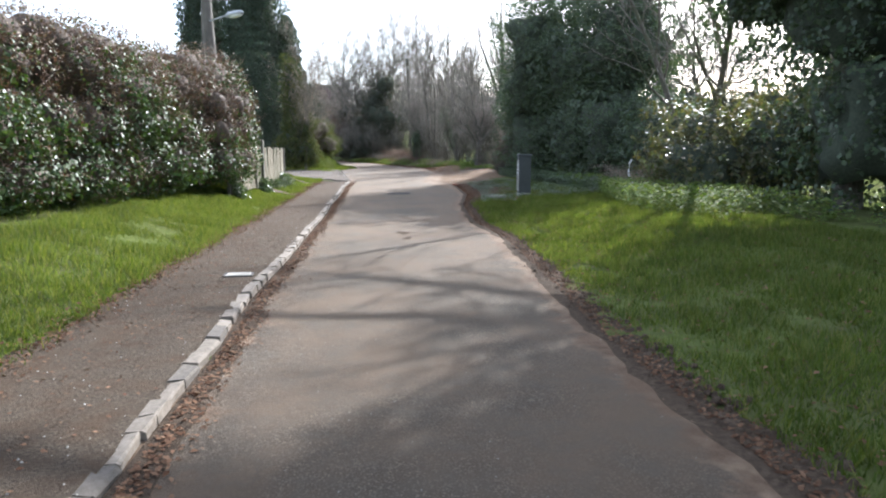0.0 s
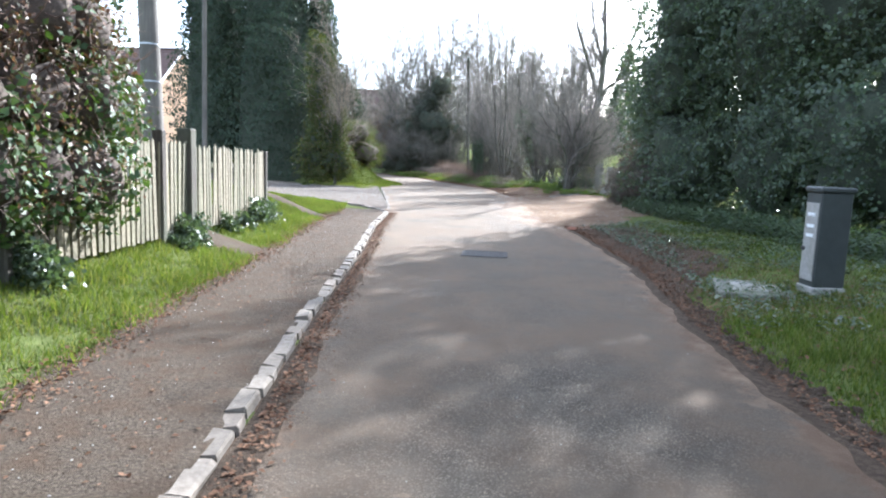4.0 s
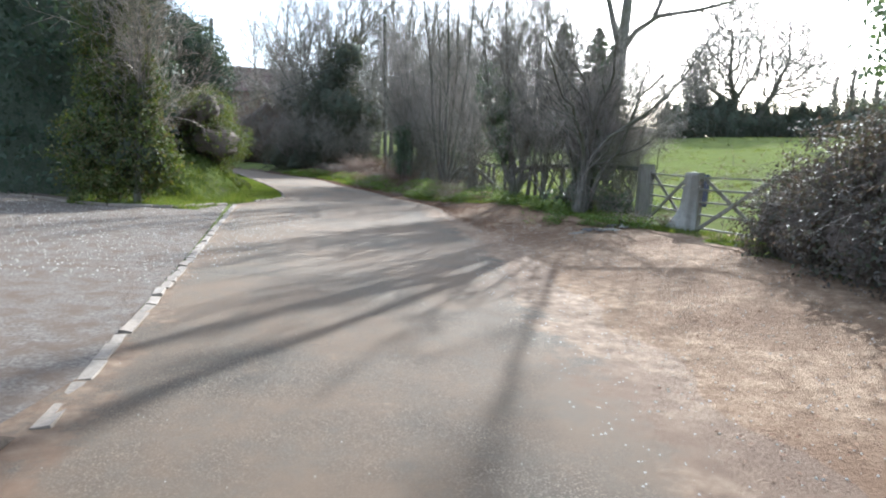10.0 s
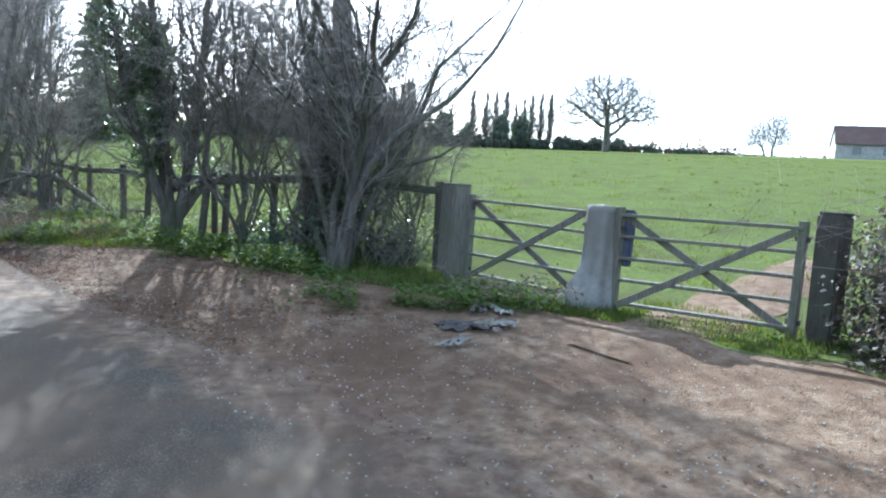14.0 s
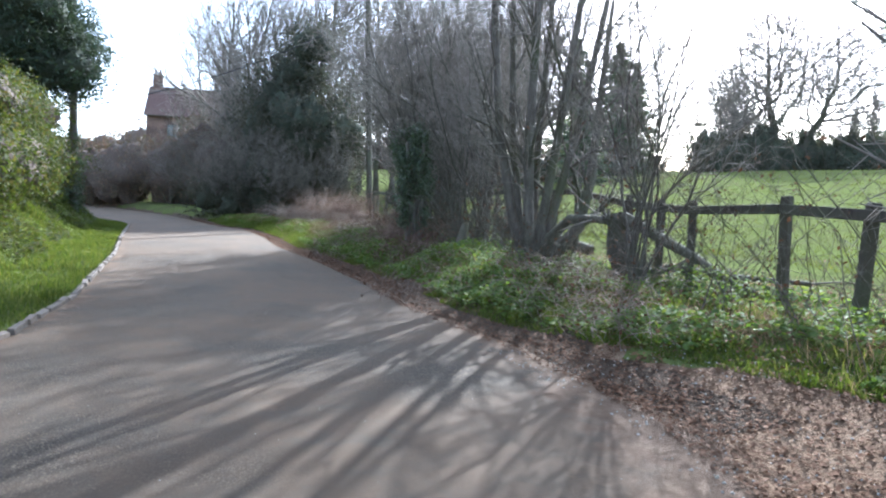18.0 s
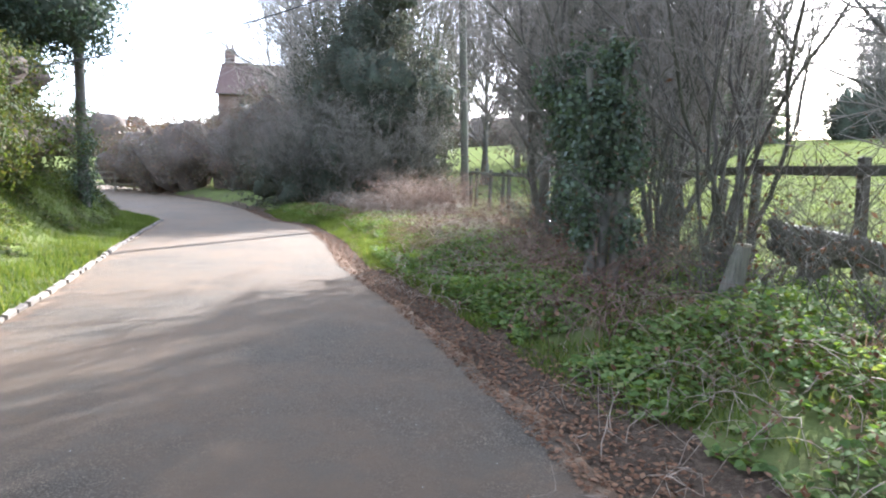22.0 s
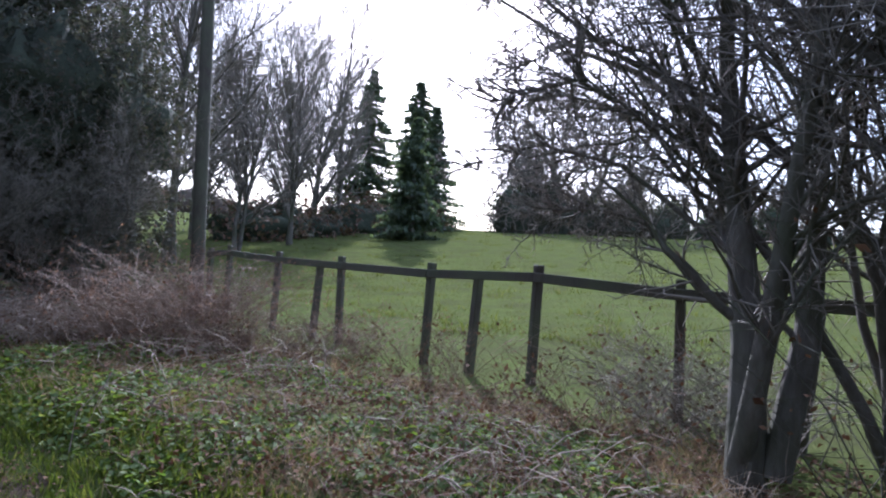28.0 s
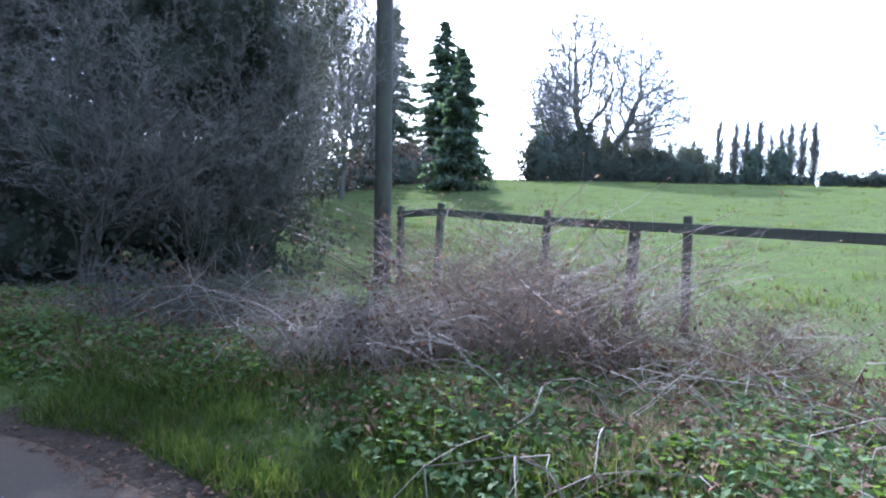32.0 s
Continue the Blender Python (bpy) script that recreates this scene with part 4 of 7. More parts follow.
def hollow_trunk():
    """A sawn trunk lying on stumps under the hedgerow, and a short cut stub beside it."""
    g = gz(-2.0, 53.9)
    ob = thing("fallen_log", -2.25, 54.1, g, "rotting sawn trunk propped on a stump under the hedgerow", "log", "fallen branches")
    line = [(np.array([[-0.1, 0.1, 0.42], [0.3, -0.25, 0.40], [0.75, -0.65, 0.26], [1.3, -1.1, 0.10]]), np.array([0.2, 0.15, 0.12, 0.10]))]
    link_mesh("log", tube_mesh("fallen_trunk", line, 10), DARK_WOOD, ob, smooth=True)
    root = [(np.array([[-0.1, 0.1, 0.42], [-0.22, 0.2, 0.45 + 0.05 * k]]) + np.array([[0, 0, 0], [0.05 * math.cos(2 * k), 0.05, 0.16 * math.sin(2.1 * k)]]), np.array([0.16, 0.05])) for k in range(4)]
    link_mesh("root_end", tube_mesh("fallen_trunk_root", root, 7), DARK_WOOD, ob, "splintered root end")
    link_mesh("branch_stub", tube_mesh("fallen_trunk_stub", [(np.array([[0.5, -0.45, 0.35], [0.62, -0.5, 0.62], [0.7, -0.5, 0.78]]), np.array([0.08, 0.07, 0.055]))], 8), DARK_WOOD, ob, smooth=True)
    link_mesh("stump", tube_mesh("fallen_trunk_prop", [(np.array([[0.05, -0.02, -0.2], [0.05, -0.02, 0.3]]), np.array([0.17, 0.13]))], 9), BARK, ob, smooth=True)
    z = gz(-3.3, 52.95)
    stub = thing("cut_stump", -3.33, 52.95, z, "short split grey stump standing in bank weeds", "stump")
    link_mesh("stub", tube_mesh("cut_stump", [(np.array([[0, 0, -0.15], [0.03, 0, 0.2], [0.10, 0, 0.9 - z]]), np.array([0.12, 0.09, 0.06]))], 8), OLD_WOOD, stub, smooth=True)
    part("sawn_top", cylinder(0.062, 0.058, 0.02, (0.10, 0, 0.895 - z), 8), PICKET, stub, "pale sawn top")


hollow_trunk()


def utility_pillar():
    x, y = 2.32, 19.2
    ob = thing("utility_pillar", x, y, gz(x, y), "slim grey utility pillar standing on the verge", "utility box", rz=8)
    part("plinth", box(0.36, 0.32, 0.12, (0, 0, -0.06), 0.01), CONCRETE, ob)
    body = part("body", box(0.33, 0.28, 1.0, (0, 0, 0.05), 0.012), BOX_GREY, ob)
    part("lid", box(0.37, 0.32, 0.06, (0, 0, 1.05), 0.015), BOX_GREY, ob)
    door = part("door", box(0.012, 0.23, 0.82, (-0.171, 0, 0.12), 0.004), CONCRETE, ob, "pale weathered door panel")
    for z in (0.58, 0.68, 0.80):
        part("label_bar", box(0.006, 0.13, 0.035, (-0.179, 0, z), 0.002), WHITE, door, "white label bar")
    part("lock", cylinder(0.02, 0.02, 0.02, (-0.176, 0.08, 0.45), 10, pose(0, 0, 0, 0, -90, 0)), IRON, door)


utility_pillar()


def covers():
    ob = thing("concrete_slab", 1.75, 19.45, gz(1.75, 19.45), "pale concrete access slab set in the grass verge", "slab", rz=-12)
    part("slab", box(0.85, 0.95, 0.10, (0, 0, -0.075), 0.012), MOSSY, ob)
    part("cover_plate", box(0.5, 0.55, 0.02, (0, 0, 0.012), 0.006), CONCRETE, ob)
    part("lifting_slot", box(0.03, 0.10, 0.008, (0.0, 0.2, 0.029), 0.002), IRON, ob)
    ob = thing("manhole_cover", -1.43, 21.57, 0.012, "worn cast-iron manhole cover set in the asphalt", "manhole cover", rz=2)
    part("surround", joined(*[box(sx, sy, 0.02, (px_, py_, -0.008), 0.004) for sx, sy, px_, py_ in ((0.68, 0.05, 0, 0.28), (0.68, 0.05, 0, -0.28), (0.05, 0.51, 0.315, 0), (0.05, 0.51, -0.315, 0))]), IRON, ob)
    part("lid", box(0.575, 0.50, 0.014, (0, 0, -0.006), 0.004), IRON, ob)
    for i in range(8):
        for j in range(7):
            part("tread_stud", box(0.055, 0.052, 0.006, (-0.245 + 0.07 * i, -0.21 + 0.07 * j, 0.004), 0.003), IRON, ob)


covers()


def trench_seams():
    """Two dark joints of an old trench across the lane."""
    for y0, y1, label in ((24.98, 25.18, "dark cracked joint of an old road trench"), (24.60, 24.80, "dark cracked joint of an old road trench")):
        xs = np.linspace(-3.55, 0.1, 60)
        rng = np.random.default_rng(int(y0 * 10))
        yy = y0 + (y1 - y0) * (xs + 3.55) / 3.65 + 0.012 * np.cumsum(rng.normal(size=60)) * 0.4
        w = 0.003 + 0.004 * rng.random(60)
        z = 0.0165 + 0 * xs
        co = np.concatenate([np.stack([xs, yy - w, z], 1), np.stack([xs, yy + w, z], 1)])
        i = np.arange(59)
        ob = link_mesh("trench_joint", raw_mesh("trench_joint", co, np.stack([i, i + 1, i + 61, i + 60], 1)), MUD)
        tagged(ob, label, "road joint", kind="structure")


trench_seams()


def worn_patch(x, y, rx, ry, seed, label):
    """A ragged hole worn through the surface, filled with brown grit."""
    rng = np.random.default_rng(seed)
    n = 40
    a = np.arange(n) * 2 * np.pi / n
    k = 1 + 0.28 * np.sin(2 * a + seed) + 0.22 * np.sin(3 * a + 2 * seed) + 0.10 * rng.normal(size=n)
    rim = np.stack([x + rx * k * np.cos(a), y + ry * k * np.sin(a), 0.0185 + 0 * a], 1)
    mid = np.stack([x + 0.5 * rx * k * np.cos(a), y + 0.5 * ry * k * np.sin(a), 0.0175 + 0 * a], 1)
    i = np.arange(n)
    q = np.stack([i, (i + 1) % n, n + (i + 1) % n, n + i], 1)
    co = np.concatenate([rim, mid, [[x, y, 0.0175]]])
    t = np.stack([n + i, n + (i + 1) % n, 0 * i + 2 * n, 0 * i + 2 * n], 1)
    me = bpy.data.meshes.new("worn_patch")
    me.from_pydata([tuple(p) for p in co], [], [tuple(f) for f in q.tolist()] + [tuple(f[:3]) for f in t.tolist()])
    tagged(link_mesh("worn_patch", me, MUD), label, "road wear", kind="structure")


stop = thing("stopcock_cover", -1.46, 7.87, gz(-1.46, 7.87) + 0.018, "small pale stopcock cover set in the footpath", "access cover", rz=12)
part("cover", box(0.26, 0.17, 0.03, (0, 0, -0.016), 0.006), CONCRETE, stop)
part("rim", joined(*[box(a, b, 0.03, (u, v, -0.018), 0.004) for a, b, u, v in ((0.32, 0.025, 0, 0.1), (0.32, 0.025, 0, -0.1), (0.025, 0.175, 0.147, 0), (0.025, 0.175, -0.147, 0))]), IRON, stop)
worn_patch(-0.12, 11.85, 0.10, 0.16, 3, "worn brown hole in the asphalt")
worn_patch(0.02, 11.15, 0.08, 0.12, 5, "worn brown hole in the asphalt")
brick = thing("brick_fragment", 0.13, 26.17, gz(0.13, 26.17) + 0.02, "broken orange-red brick lying in the dirt", "brick", rz=25)
part("brick_body", box(0.19, 0.10, 0.06, (0, 0, -0.01), 0.012, None, 2), plain("broken_brick", (0.42, 0.19, 0.12), 0.9, 0, 0.4, 20), brick)
part_pipe = thing("bent_pipe", 5.5, 20.9, gz(5.5, 20.9), "pale bent pipe sticking out of the undergrowth", "pipe")
link_mesh("pipe", tube_mesh("pipe", [(np.array([[0.25, -0.25, 0.0], [0.1, -0.1, 0.12], [0.0, 0.0, 0.4], [0.02, 0.02, 0.7], [0.08, 0.0, 0.8]]), np.full(5, 0.03))], 8), WHITE, part_pipe, smooth=True)


# ---- hedges and evergreen masses ----
RNG = np.random.default_rng(7)


def evergreen(name, label, blobs, n, size, mat, core=CORE, category="bush", group="", **more):
    x, y = np.mean([b[0] for b in blobs]), np.mean([b[1] for b in blobs])
    z = gz(x, y)
    ob = thing(name, x, y, z, label, category, group)
    local = [(b[0] - x, b[1] - y, b[2] - z, *b[3:6]) for b in blobs]
    foliage(name, local, n, size, mat, RNG, ob, core, **more)
    return ob


def left_hedge():
    ob = thing("garden_hedge", -6.3, 8, gz(-6.3, 8), "tall glossy evergreen garden hedge with brown twiggy patches", "hedge")
    blobs = []
    for y in np.arange(-7, 18.4, 0.8):
        for z in (0.55, 1.3, 2.05, 2.65):
            blobs.append((RNG.uniform(-0.25, 0.25) + 0.1 + 0.28 * (y > 12) - 0.12 * (z > 2.2), y - 8 + RNG.uniform(-0.3, 0.3), z + RNG.uniform(-0.15, 0.15), 1.12, RNG.uniform(0.7, 0.95), RNG.uniform(0.5, 0.66)))
    for y in (16.2, 16.9, 17.5):
        for z in (0.6, 1.3, 1.9):
            blobs.append((1.35, y - 8, z, 0.5, 0.55, 0.5))
    shown = [b for b in blobs if b[1] > -8.5]
    p, out = blob_points(shown, 190000, RNG, 0.24, 0.35, 3.0)
    keep = (p[:, 0] > -0.4) | (p[:, 2] > 2.5)
    p, out = p[keep], out[keep]
    f = wobble(p, 0.75, 2.0) + 0.6 * wobble(p, 2.1, 5.0) + 0.55 * (1.45 - p[:, 2])
    green = f + 0.35 * RNG.normal(size=len(p)) > 0.0
    link_mesh("foliage", leaves("hedge_leaves", p[green], 0.082, RNG, out[green], 0.8, 0.6), LAUREL, ob)
    brown = ~green & (RNG.random(len(p)) < 0.75)
    tagged(link_mesh("dry_foliage", leaves("hedge_dry_leaves", p[brown], 0.048, RNG, out[brown], 1.0, 0.6), HEDGE_BROWN, ob), "brown dry hedge leaves")
    # solid core, coloured dark for the shade within the hedge
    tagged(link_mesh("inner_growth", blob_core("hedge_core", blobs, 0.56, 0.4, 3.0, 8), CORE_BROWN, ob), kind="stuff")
    lines = []
    for i in RNG.choice(len(p), 6500, replace=False):
        u = out[i] + RNG.normal(size=3) * 0.7
        u /= np.linalg.norm(u)
        s = RNG.uniform(0.12, 0.42)
        p0 = p[i] - out[i] * 0.12
        lines.append((np.array([p0, p0 + u * s * 0.5 + RNG.normal(size=3) * 0.03, p0 + u * s + np.array([0, 0, 0.05])]), np.array([0.006, 0.005, 0.002])))
    tagged(link_mesh("twig_growth", tube_mesh("hedge_twigs", lines, 3), BRAMBLE, ob), kind="stuff")


left_hedge()
evergreen("garden_shrub", "dark glossy shrub leaning over the picket fence", [(-6.9, 19.6, 1.9, 1.0, 1.2, 1.3), (-6.3, 17.9, 2.0, 0.9, 1.2, 1.2)], 7000, 0.09, LAUREL)

# ivy-clad growth on the right of the lane
evergreen("ivy_thicket", "tall mass of trees smothered in dark ivy", [
    (3.7, 31.0, 1.6, 1.8, 1.9, 2.0), (3.3, 31.3, 3.8, 1.7, 1.7, 1.7), (3.6, 31.2, 6.0, 1.9, 1.8, 1.8), (4.4, 31.0, 7.9, 1.7, 1.6, 1.3), (5.2, 28.8, 1.8, 1.9, 1.9, 2.1), (5.0, 28.8, 4.6, 1.9, 1.9, 2.0), (5.6, 29.0, 7.2, 2.0, 2.0, 1.9),
    (6.3, 26.2, 2.0, 2.0, 2.0, 2.4), (6.6, 26.4, 5.2, 2.2, 2.1, 2.3), (6.4, 26.0, 6.9, 1.4, 1.3, 1.2), (7.1, 23.2, 1.5, 1.7, 1.9, 1.5), (6.0, 30.5, 4.0, 2.2, 2.0, 3.6), (3.0, 32.7, 3.4, 1.0, 1.2, 1.5), (3.8, 34.0, 3.3, 1.0, 1.1, 1.2), (4.5, 33.6, 5.0, 1.3, 1.3, 1.4)], 210000, 0.08, IVY, slim=0.8, shrink=0.6, solid=6.3)
evergreen("ivy_tree", "ivy-covered tree standing in deep shade", [
    (8.6, 13.9, 1.9, 1.7, 1.9, 2.0), (8.2, 14.2, 4.4, 2.1, 2.0, 1.9), (8.0, 14.4, 6.8, 2.3, 2.2, 2.0), (8.2, 14.0, 9.2, 2.2, 2.2, 1.9), (9.4, 11.4, 2.2, 1.9, 2.0, 2.4), (9.6, 11.2, 5.8, 2.2, 2.2, 2.4), (9.8, 8.2, 2.5, 1.9, 2.2, 2.8), (10.0, 8.0, 6.0, 2.1, 2.2, 2.6), (10.2, 4.4, 3.0, 2.0, 2.4, 3.2), (10.6, 0.5, 3.5, 2.0, 2.4, 3.6), (5.9, 14.0, 6.9, 1.1, 1.3, 1.0), (6.4, 13.2, 7.4, 1.7, 1.9, 1.7), (7.0, 15.8, 8.4, 1.7, 1.6, 1.5), (7.4, 16.3, 5.0, 1.5, 1.5, 1.5), (6.6, 14.6, 5.4, 1.5, 1.5, 1.2), (7.0, 13.2, 5.6, 1.6, 1.6, 1.4), (6.1, 12.6, 5.9, 1.3, 1.4, 1.0)], 120000, 0.105, IVY, slim=0.75, shrink=0.6, solid=6.3)
evergreen("roadside_bush", "rounded budding bush at the edge of the verge", [(7.0, 18.6, 1.3, 1.6, 1.6, 1.5), (6.4, 17.0, 0.9, 1.3, 1.2, 1.0), (8.1, 16.6, 1.4, 1.4, 1.4, 1.5)], 18000, 0.10, SHRUB, CORE, slim=0.7, shrink=0.62)
evergreen("bramble_hedge", "low bramble hedge beside the field gate", [
    (3.2, 35.95, 0.7, 0.75, 0.7, 1.0), (2.7, 35.6, 0.55, 0.75, 0.7, 0.75), (3.9, 35.4, 1.4, 0.85, 0.9, 0.85), (2.8, 34.9, 0.6, 0.9, 0.9, 0.9), (3.1, 34.6, 1.4, 0.95, 1.0, 0.85), (2.75, 33.5, 0.6, 1.0, 1.0, 1.0), (3.0, 33.2, 1.6, 1.05, 1.0, 1.0), (4.2, 34.3, 1.3, 1.0, 1.3, 1.1), (2.85, 32.3, 1.0, 1.0, 0.9, 1.2), (4.9, 35.6, 1.0, 1.0, 1.0, 1.1)], 80000, 0.06, BRIAR, CORE_BROWN, shrink=0.6)
stump = evergreen("ivy_stump", "ragged column of dark ivy over dead trunks", [(-4.15, 53.85, 1.9, 0.22, 0.22, 0.55), (-4.36, 53.85, 1.5, 0.12, 0.14, 0.45), (-3.95, 53.8, 1.6, 0.14, 0.14, 0.5), (-4.1, 53.9, 2.4, 0.18, 0.18, 0.25), (-4.33, 53.85, 0.95, 0.10, 0.11, 0.4), (-3.97, 53.8, 0.9, 0.10, 0.11, 0.4), (-4.4, 53.9, 2.1, 0.12, 0.12, 0.25)], 8000, 0.045, IVY, CORE, slim=0.8, rough=0.6, inner=0.8, shrink=0.5, sprig=7)
evergreen("ivy_stump", "upright ivy-wrapped trunk behind a tangled bank", [(-4.3, 55.8, 1.1, 0.18, 0.18, 0.7), (-4.3, 55.8, 2.0, 0.26, 0.26, 0.65), (-4.5, 55.75, 2.5, 0.18, 0.18, 0.35), (-4.15, 55.9, 2.7, 0.2, 0.2, 0.35)], 7000, 0.052, IVY, CORE, slim=0.8, rough=0.45, inner=0.8, shrink=0.6, sprig=7)
for k, (dx, dy, lx) in enumerate(((-0.09, 0.0, -0.06), (0.11, -0.04, 0.05), (0.02, 0.08, 0.02))):
    link_mesh("trunk", tube_mesh("ivy_stump_trunk", [(np.array([[dx, dy, -0.2], [dx + lx * 0.3 + 0.03, dy, 0.8], [dx + lx, dy, 2.0]]), np.array([0.055, 0.045, 0.03]))], 8), BARK, stump, smooth=True)
evergreen("ivy_growth", "bushy ivy wrapped round a hedgerow trunk", [(1.1, 42.3, 0.8, 0.42, 0.42, 0.8), (1.2, 42.5, 1.9, 0.30, 0.30, 0.8), (1.45, 43.2, 2.9, 0.25, 0.25, 0.7), (1.7, 42.1, 0.45, 0.6, 0.5, 0.45), (0.7, 43.3, 0.4, 0.6, 0.6, 0.45)], 7500, 0.075, IVY, CORE, rough=0.4, inner=0.8, shrink=0.45)
evergreen("ivy_growth", "dark ivy clinging to forked hedgerow trunks", [(-0.85, 44.6, 1.7, 0.2, 0.2, 0.5), (-1.1, 44.6, 2.5, 0.26, 0.26, 0.6), (-1.35, 44.65, 3.4, 0.24, 0.24, 0.6), (-0.65, 44.7, 2.1, 0.2, 0.2, 0.6), (-0.75, 44.75, 3.1, 0.22, 0.22, 0.6), (-0.05, 44.8, 2.4, 0.16, 0.16, 0.5), (0.1, 45.0, 1.35, 0.3, 0.25, 0.2)], 9000, 0.055, IVY, None, rough=0.55, inner=0.8, sprig=7)
evergreen("dark_thicket", "dark evergreen thicket at the bend of the lane", [
    (-10.6, 71.0, 1.6, 1.9, 1.9, 1.9), (-10.8, 72.2, 5.4, 1.5, 1.6, 2.0), (-9.6, 71.4, 4.2, 2.1, 2.0, 2.4), (-8.4, 71.9, 1.4, 1.9, 1.9, 1.7), (-11.6, 71.0, 1.0, 1.9, 1.6, 1.3), (-13.4, 72.6, 1.2, 1.5, 1.5, 1.4), (-8.0, 72.3, 4.2, 1.6, 1.9, 2.2), (-10.0, 72.4, 6.6, 1.7, 1.6, 1.6), (-12.2, 73.2, 1.5, 1.6, 1.8, 1.7), (-11.8, 73.6, 3.8, 1.4, 1.6, 1.8), (-9.2, 71.8, 8.0, 1.3, 1.3, 1.3)], 100000, 0.095, THICKET, CORE, rough=0.42, inner=0.85, shrink=0.55)
evergreen("holly_tree", "dark evergreen holly behind the bend", [(-15.8, 84.0, 2.5, 2.4, 2.2, 2.6), (-15.5, 84.5, 5.6, 2.0, 2.0, 2.4), (-13.6, 82.5, 3.0, 1.9, 2.0, 3.0), (-13.2, 83.0, 6.4, 1.5, 1.5, 2.0), (-10.5, 79.5, 2.0, 2.4, 2.0, 2.2)], 36000, 0.11, THICKET, CORE, rough=0.4, inner=0.8, shrink=0.5)
BANK_HEDGE = [(float(left_edge(v)) - d, v, z, 0.95, 1.15, h) for v in np.arange(47.5, 62.2, 1.35) for d, z, h in ((2.3, 1.7 + 0.03 * (v - 47), 0.8), (2.7, 2.5 + 0.05 * (v - 47), 0.75))]
evergreen("hedge_bank", "ivy and hawthorn hedge on a grassy bank", BANK_HEDGE, 90000, 0.066, IVY_SUN, CORE_BROWN, slim=0.7, shrink=0.62, rough=0.4)
evergreen("pole_ivy", "ivy climbing the foot of a utility pole", [(-15.6, 63.6, 0.9, 0.26, 0.26, 0.7), (-15.58, 63.6, 1.9, 0.24, 0.24, 0.7), (-15.6, 63.6, 2.8, 0.18, 0.18, 0.4)], 5000, 0.07, IVY, None, "ivy", rough=0.4)
evergreen("brown_shrubbery", "leafless grey-brown shrubbery round a bend", [(-22.5, 83, 2.1, 3.0, 2.4, 2.7), (-19.0, 82.5, 2.2, 2.8, 2.2, 3.0), (-25.0, 84, 2.0, 2.4, 2.0, 2.3), (-15.5, 80.5, 2.1, 2.8, 2.4, 3.0), (-27.5, 85.5, 1.7, 2.0, 2.0, 1.8), (-17.5, 82.0, 3.4, 2.0, 2.0, 2.4)], 42000, 0.14, HEDGE_BROWN, CORE_BROWN, rough=0.22, inner=0.8, shrink=0.7, slim=0.3, sprig=4)


def conifer(name, label, x, y, h, r, n, seed, mat=YEW, skirt=0.0, size=0.16, group="conifers", full=0.72):
    """A conifer: a tapering trunk and drooping sprays in whorls."""
    rng = np.random.default_rng(seed)
    ob = thing(name, x, y, gz(x, y), label, "tree", group)
    link_mesh("trunk", tube_mesh(name + "_trunk", [(np.array([[0, 0, -0.2], [0.03, 0, h * 0.5], [0, 0, h * 0.97]]), np.array([0.03 * h ** 0.9, 0.02 * h ** 0.9, 0.02]))], 8), BARK, ob, smooth=True)
    f = rng.random(n) ** 0.75
    z = skirt * h + f * h * (1 - skirt)
    whorl = 0.80 + 0.2 * np.abs(np.sin(z * 5.2 + rng.random(n) * 0.5))
    a = rng.random(n) * 2 * np.pi
    lump = 1 + 0.16 * np.sin(3 * a + z * 0.9) + 0.10 * np.sin(5 * a - z * 1.7)
    prof = (1 - (z - skirt * h) / (h * (1 - skirt))) ** full * (1 - 0.25 * np.exp(-((z - skirt * h) / (0.08 * h)) ** 2))
    rad = r * prof * whorl * lump * (0.55 + 0.45 * rng.random(n) ** 0.45) + 0.05
    p = np.stack([np.cos(a) * rad, np.sin(a) * rad, z - 0.12 * rad], 1)
    out = np.stack([np.cos(a), np.sin(a), -0.1 + 0 * a], 1)
    link_mesh("foliage", leaves(name + "_sprays", p, size, rng, out, 0.8, 0.5, 0.3), mat, ob)
    # solid tapering tube, coloured dark for the shade behind the sprays
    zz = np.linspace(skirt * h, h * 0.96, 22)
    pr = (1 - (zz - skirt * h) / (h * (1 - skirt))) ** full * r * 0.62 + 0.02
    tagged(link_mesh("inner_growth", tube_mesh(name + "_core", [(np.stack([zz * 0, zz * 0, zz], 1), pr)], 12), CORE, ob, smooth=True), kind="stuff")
    return ob


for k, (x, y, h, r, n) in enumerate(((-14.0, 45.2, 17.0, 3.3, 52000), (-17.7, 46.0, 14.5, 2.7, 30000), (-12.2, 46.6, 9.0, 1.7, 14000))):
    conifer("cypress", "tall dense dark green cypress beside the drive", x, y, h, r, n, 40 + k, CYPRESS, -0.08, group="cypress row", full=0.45)


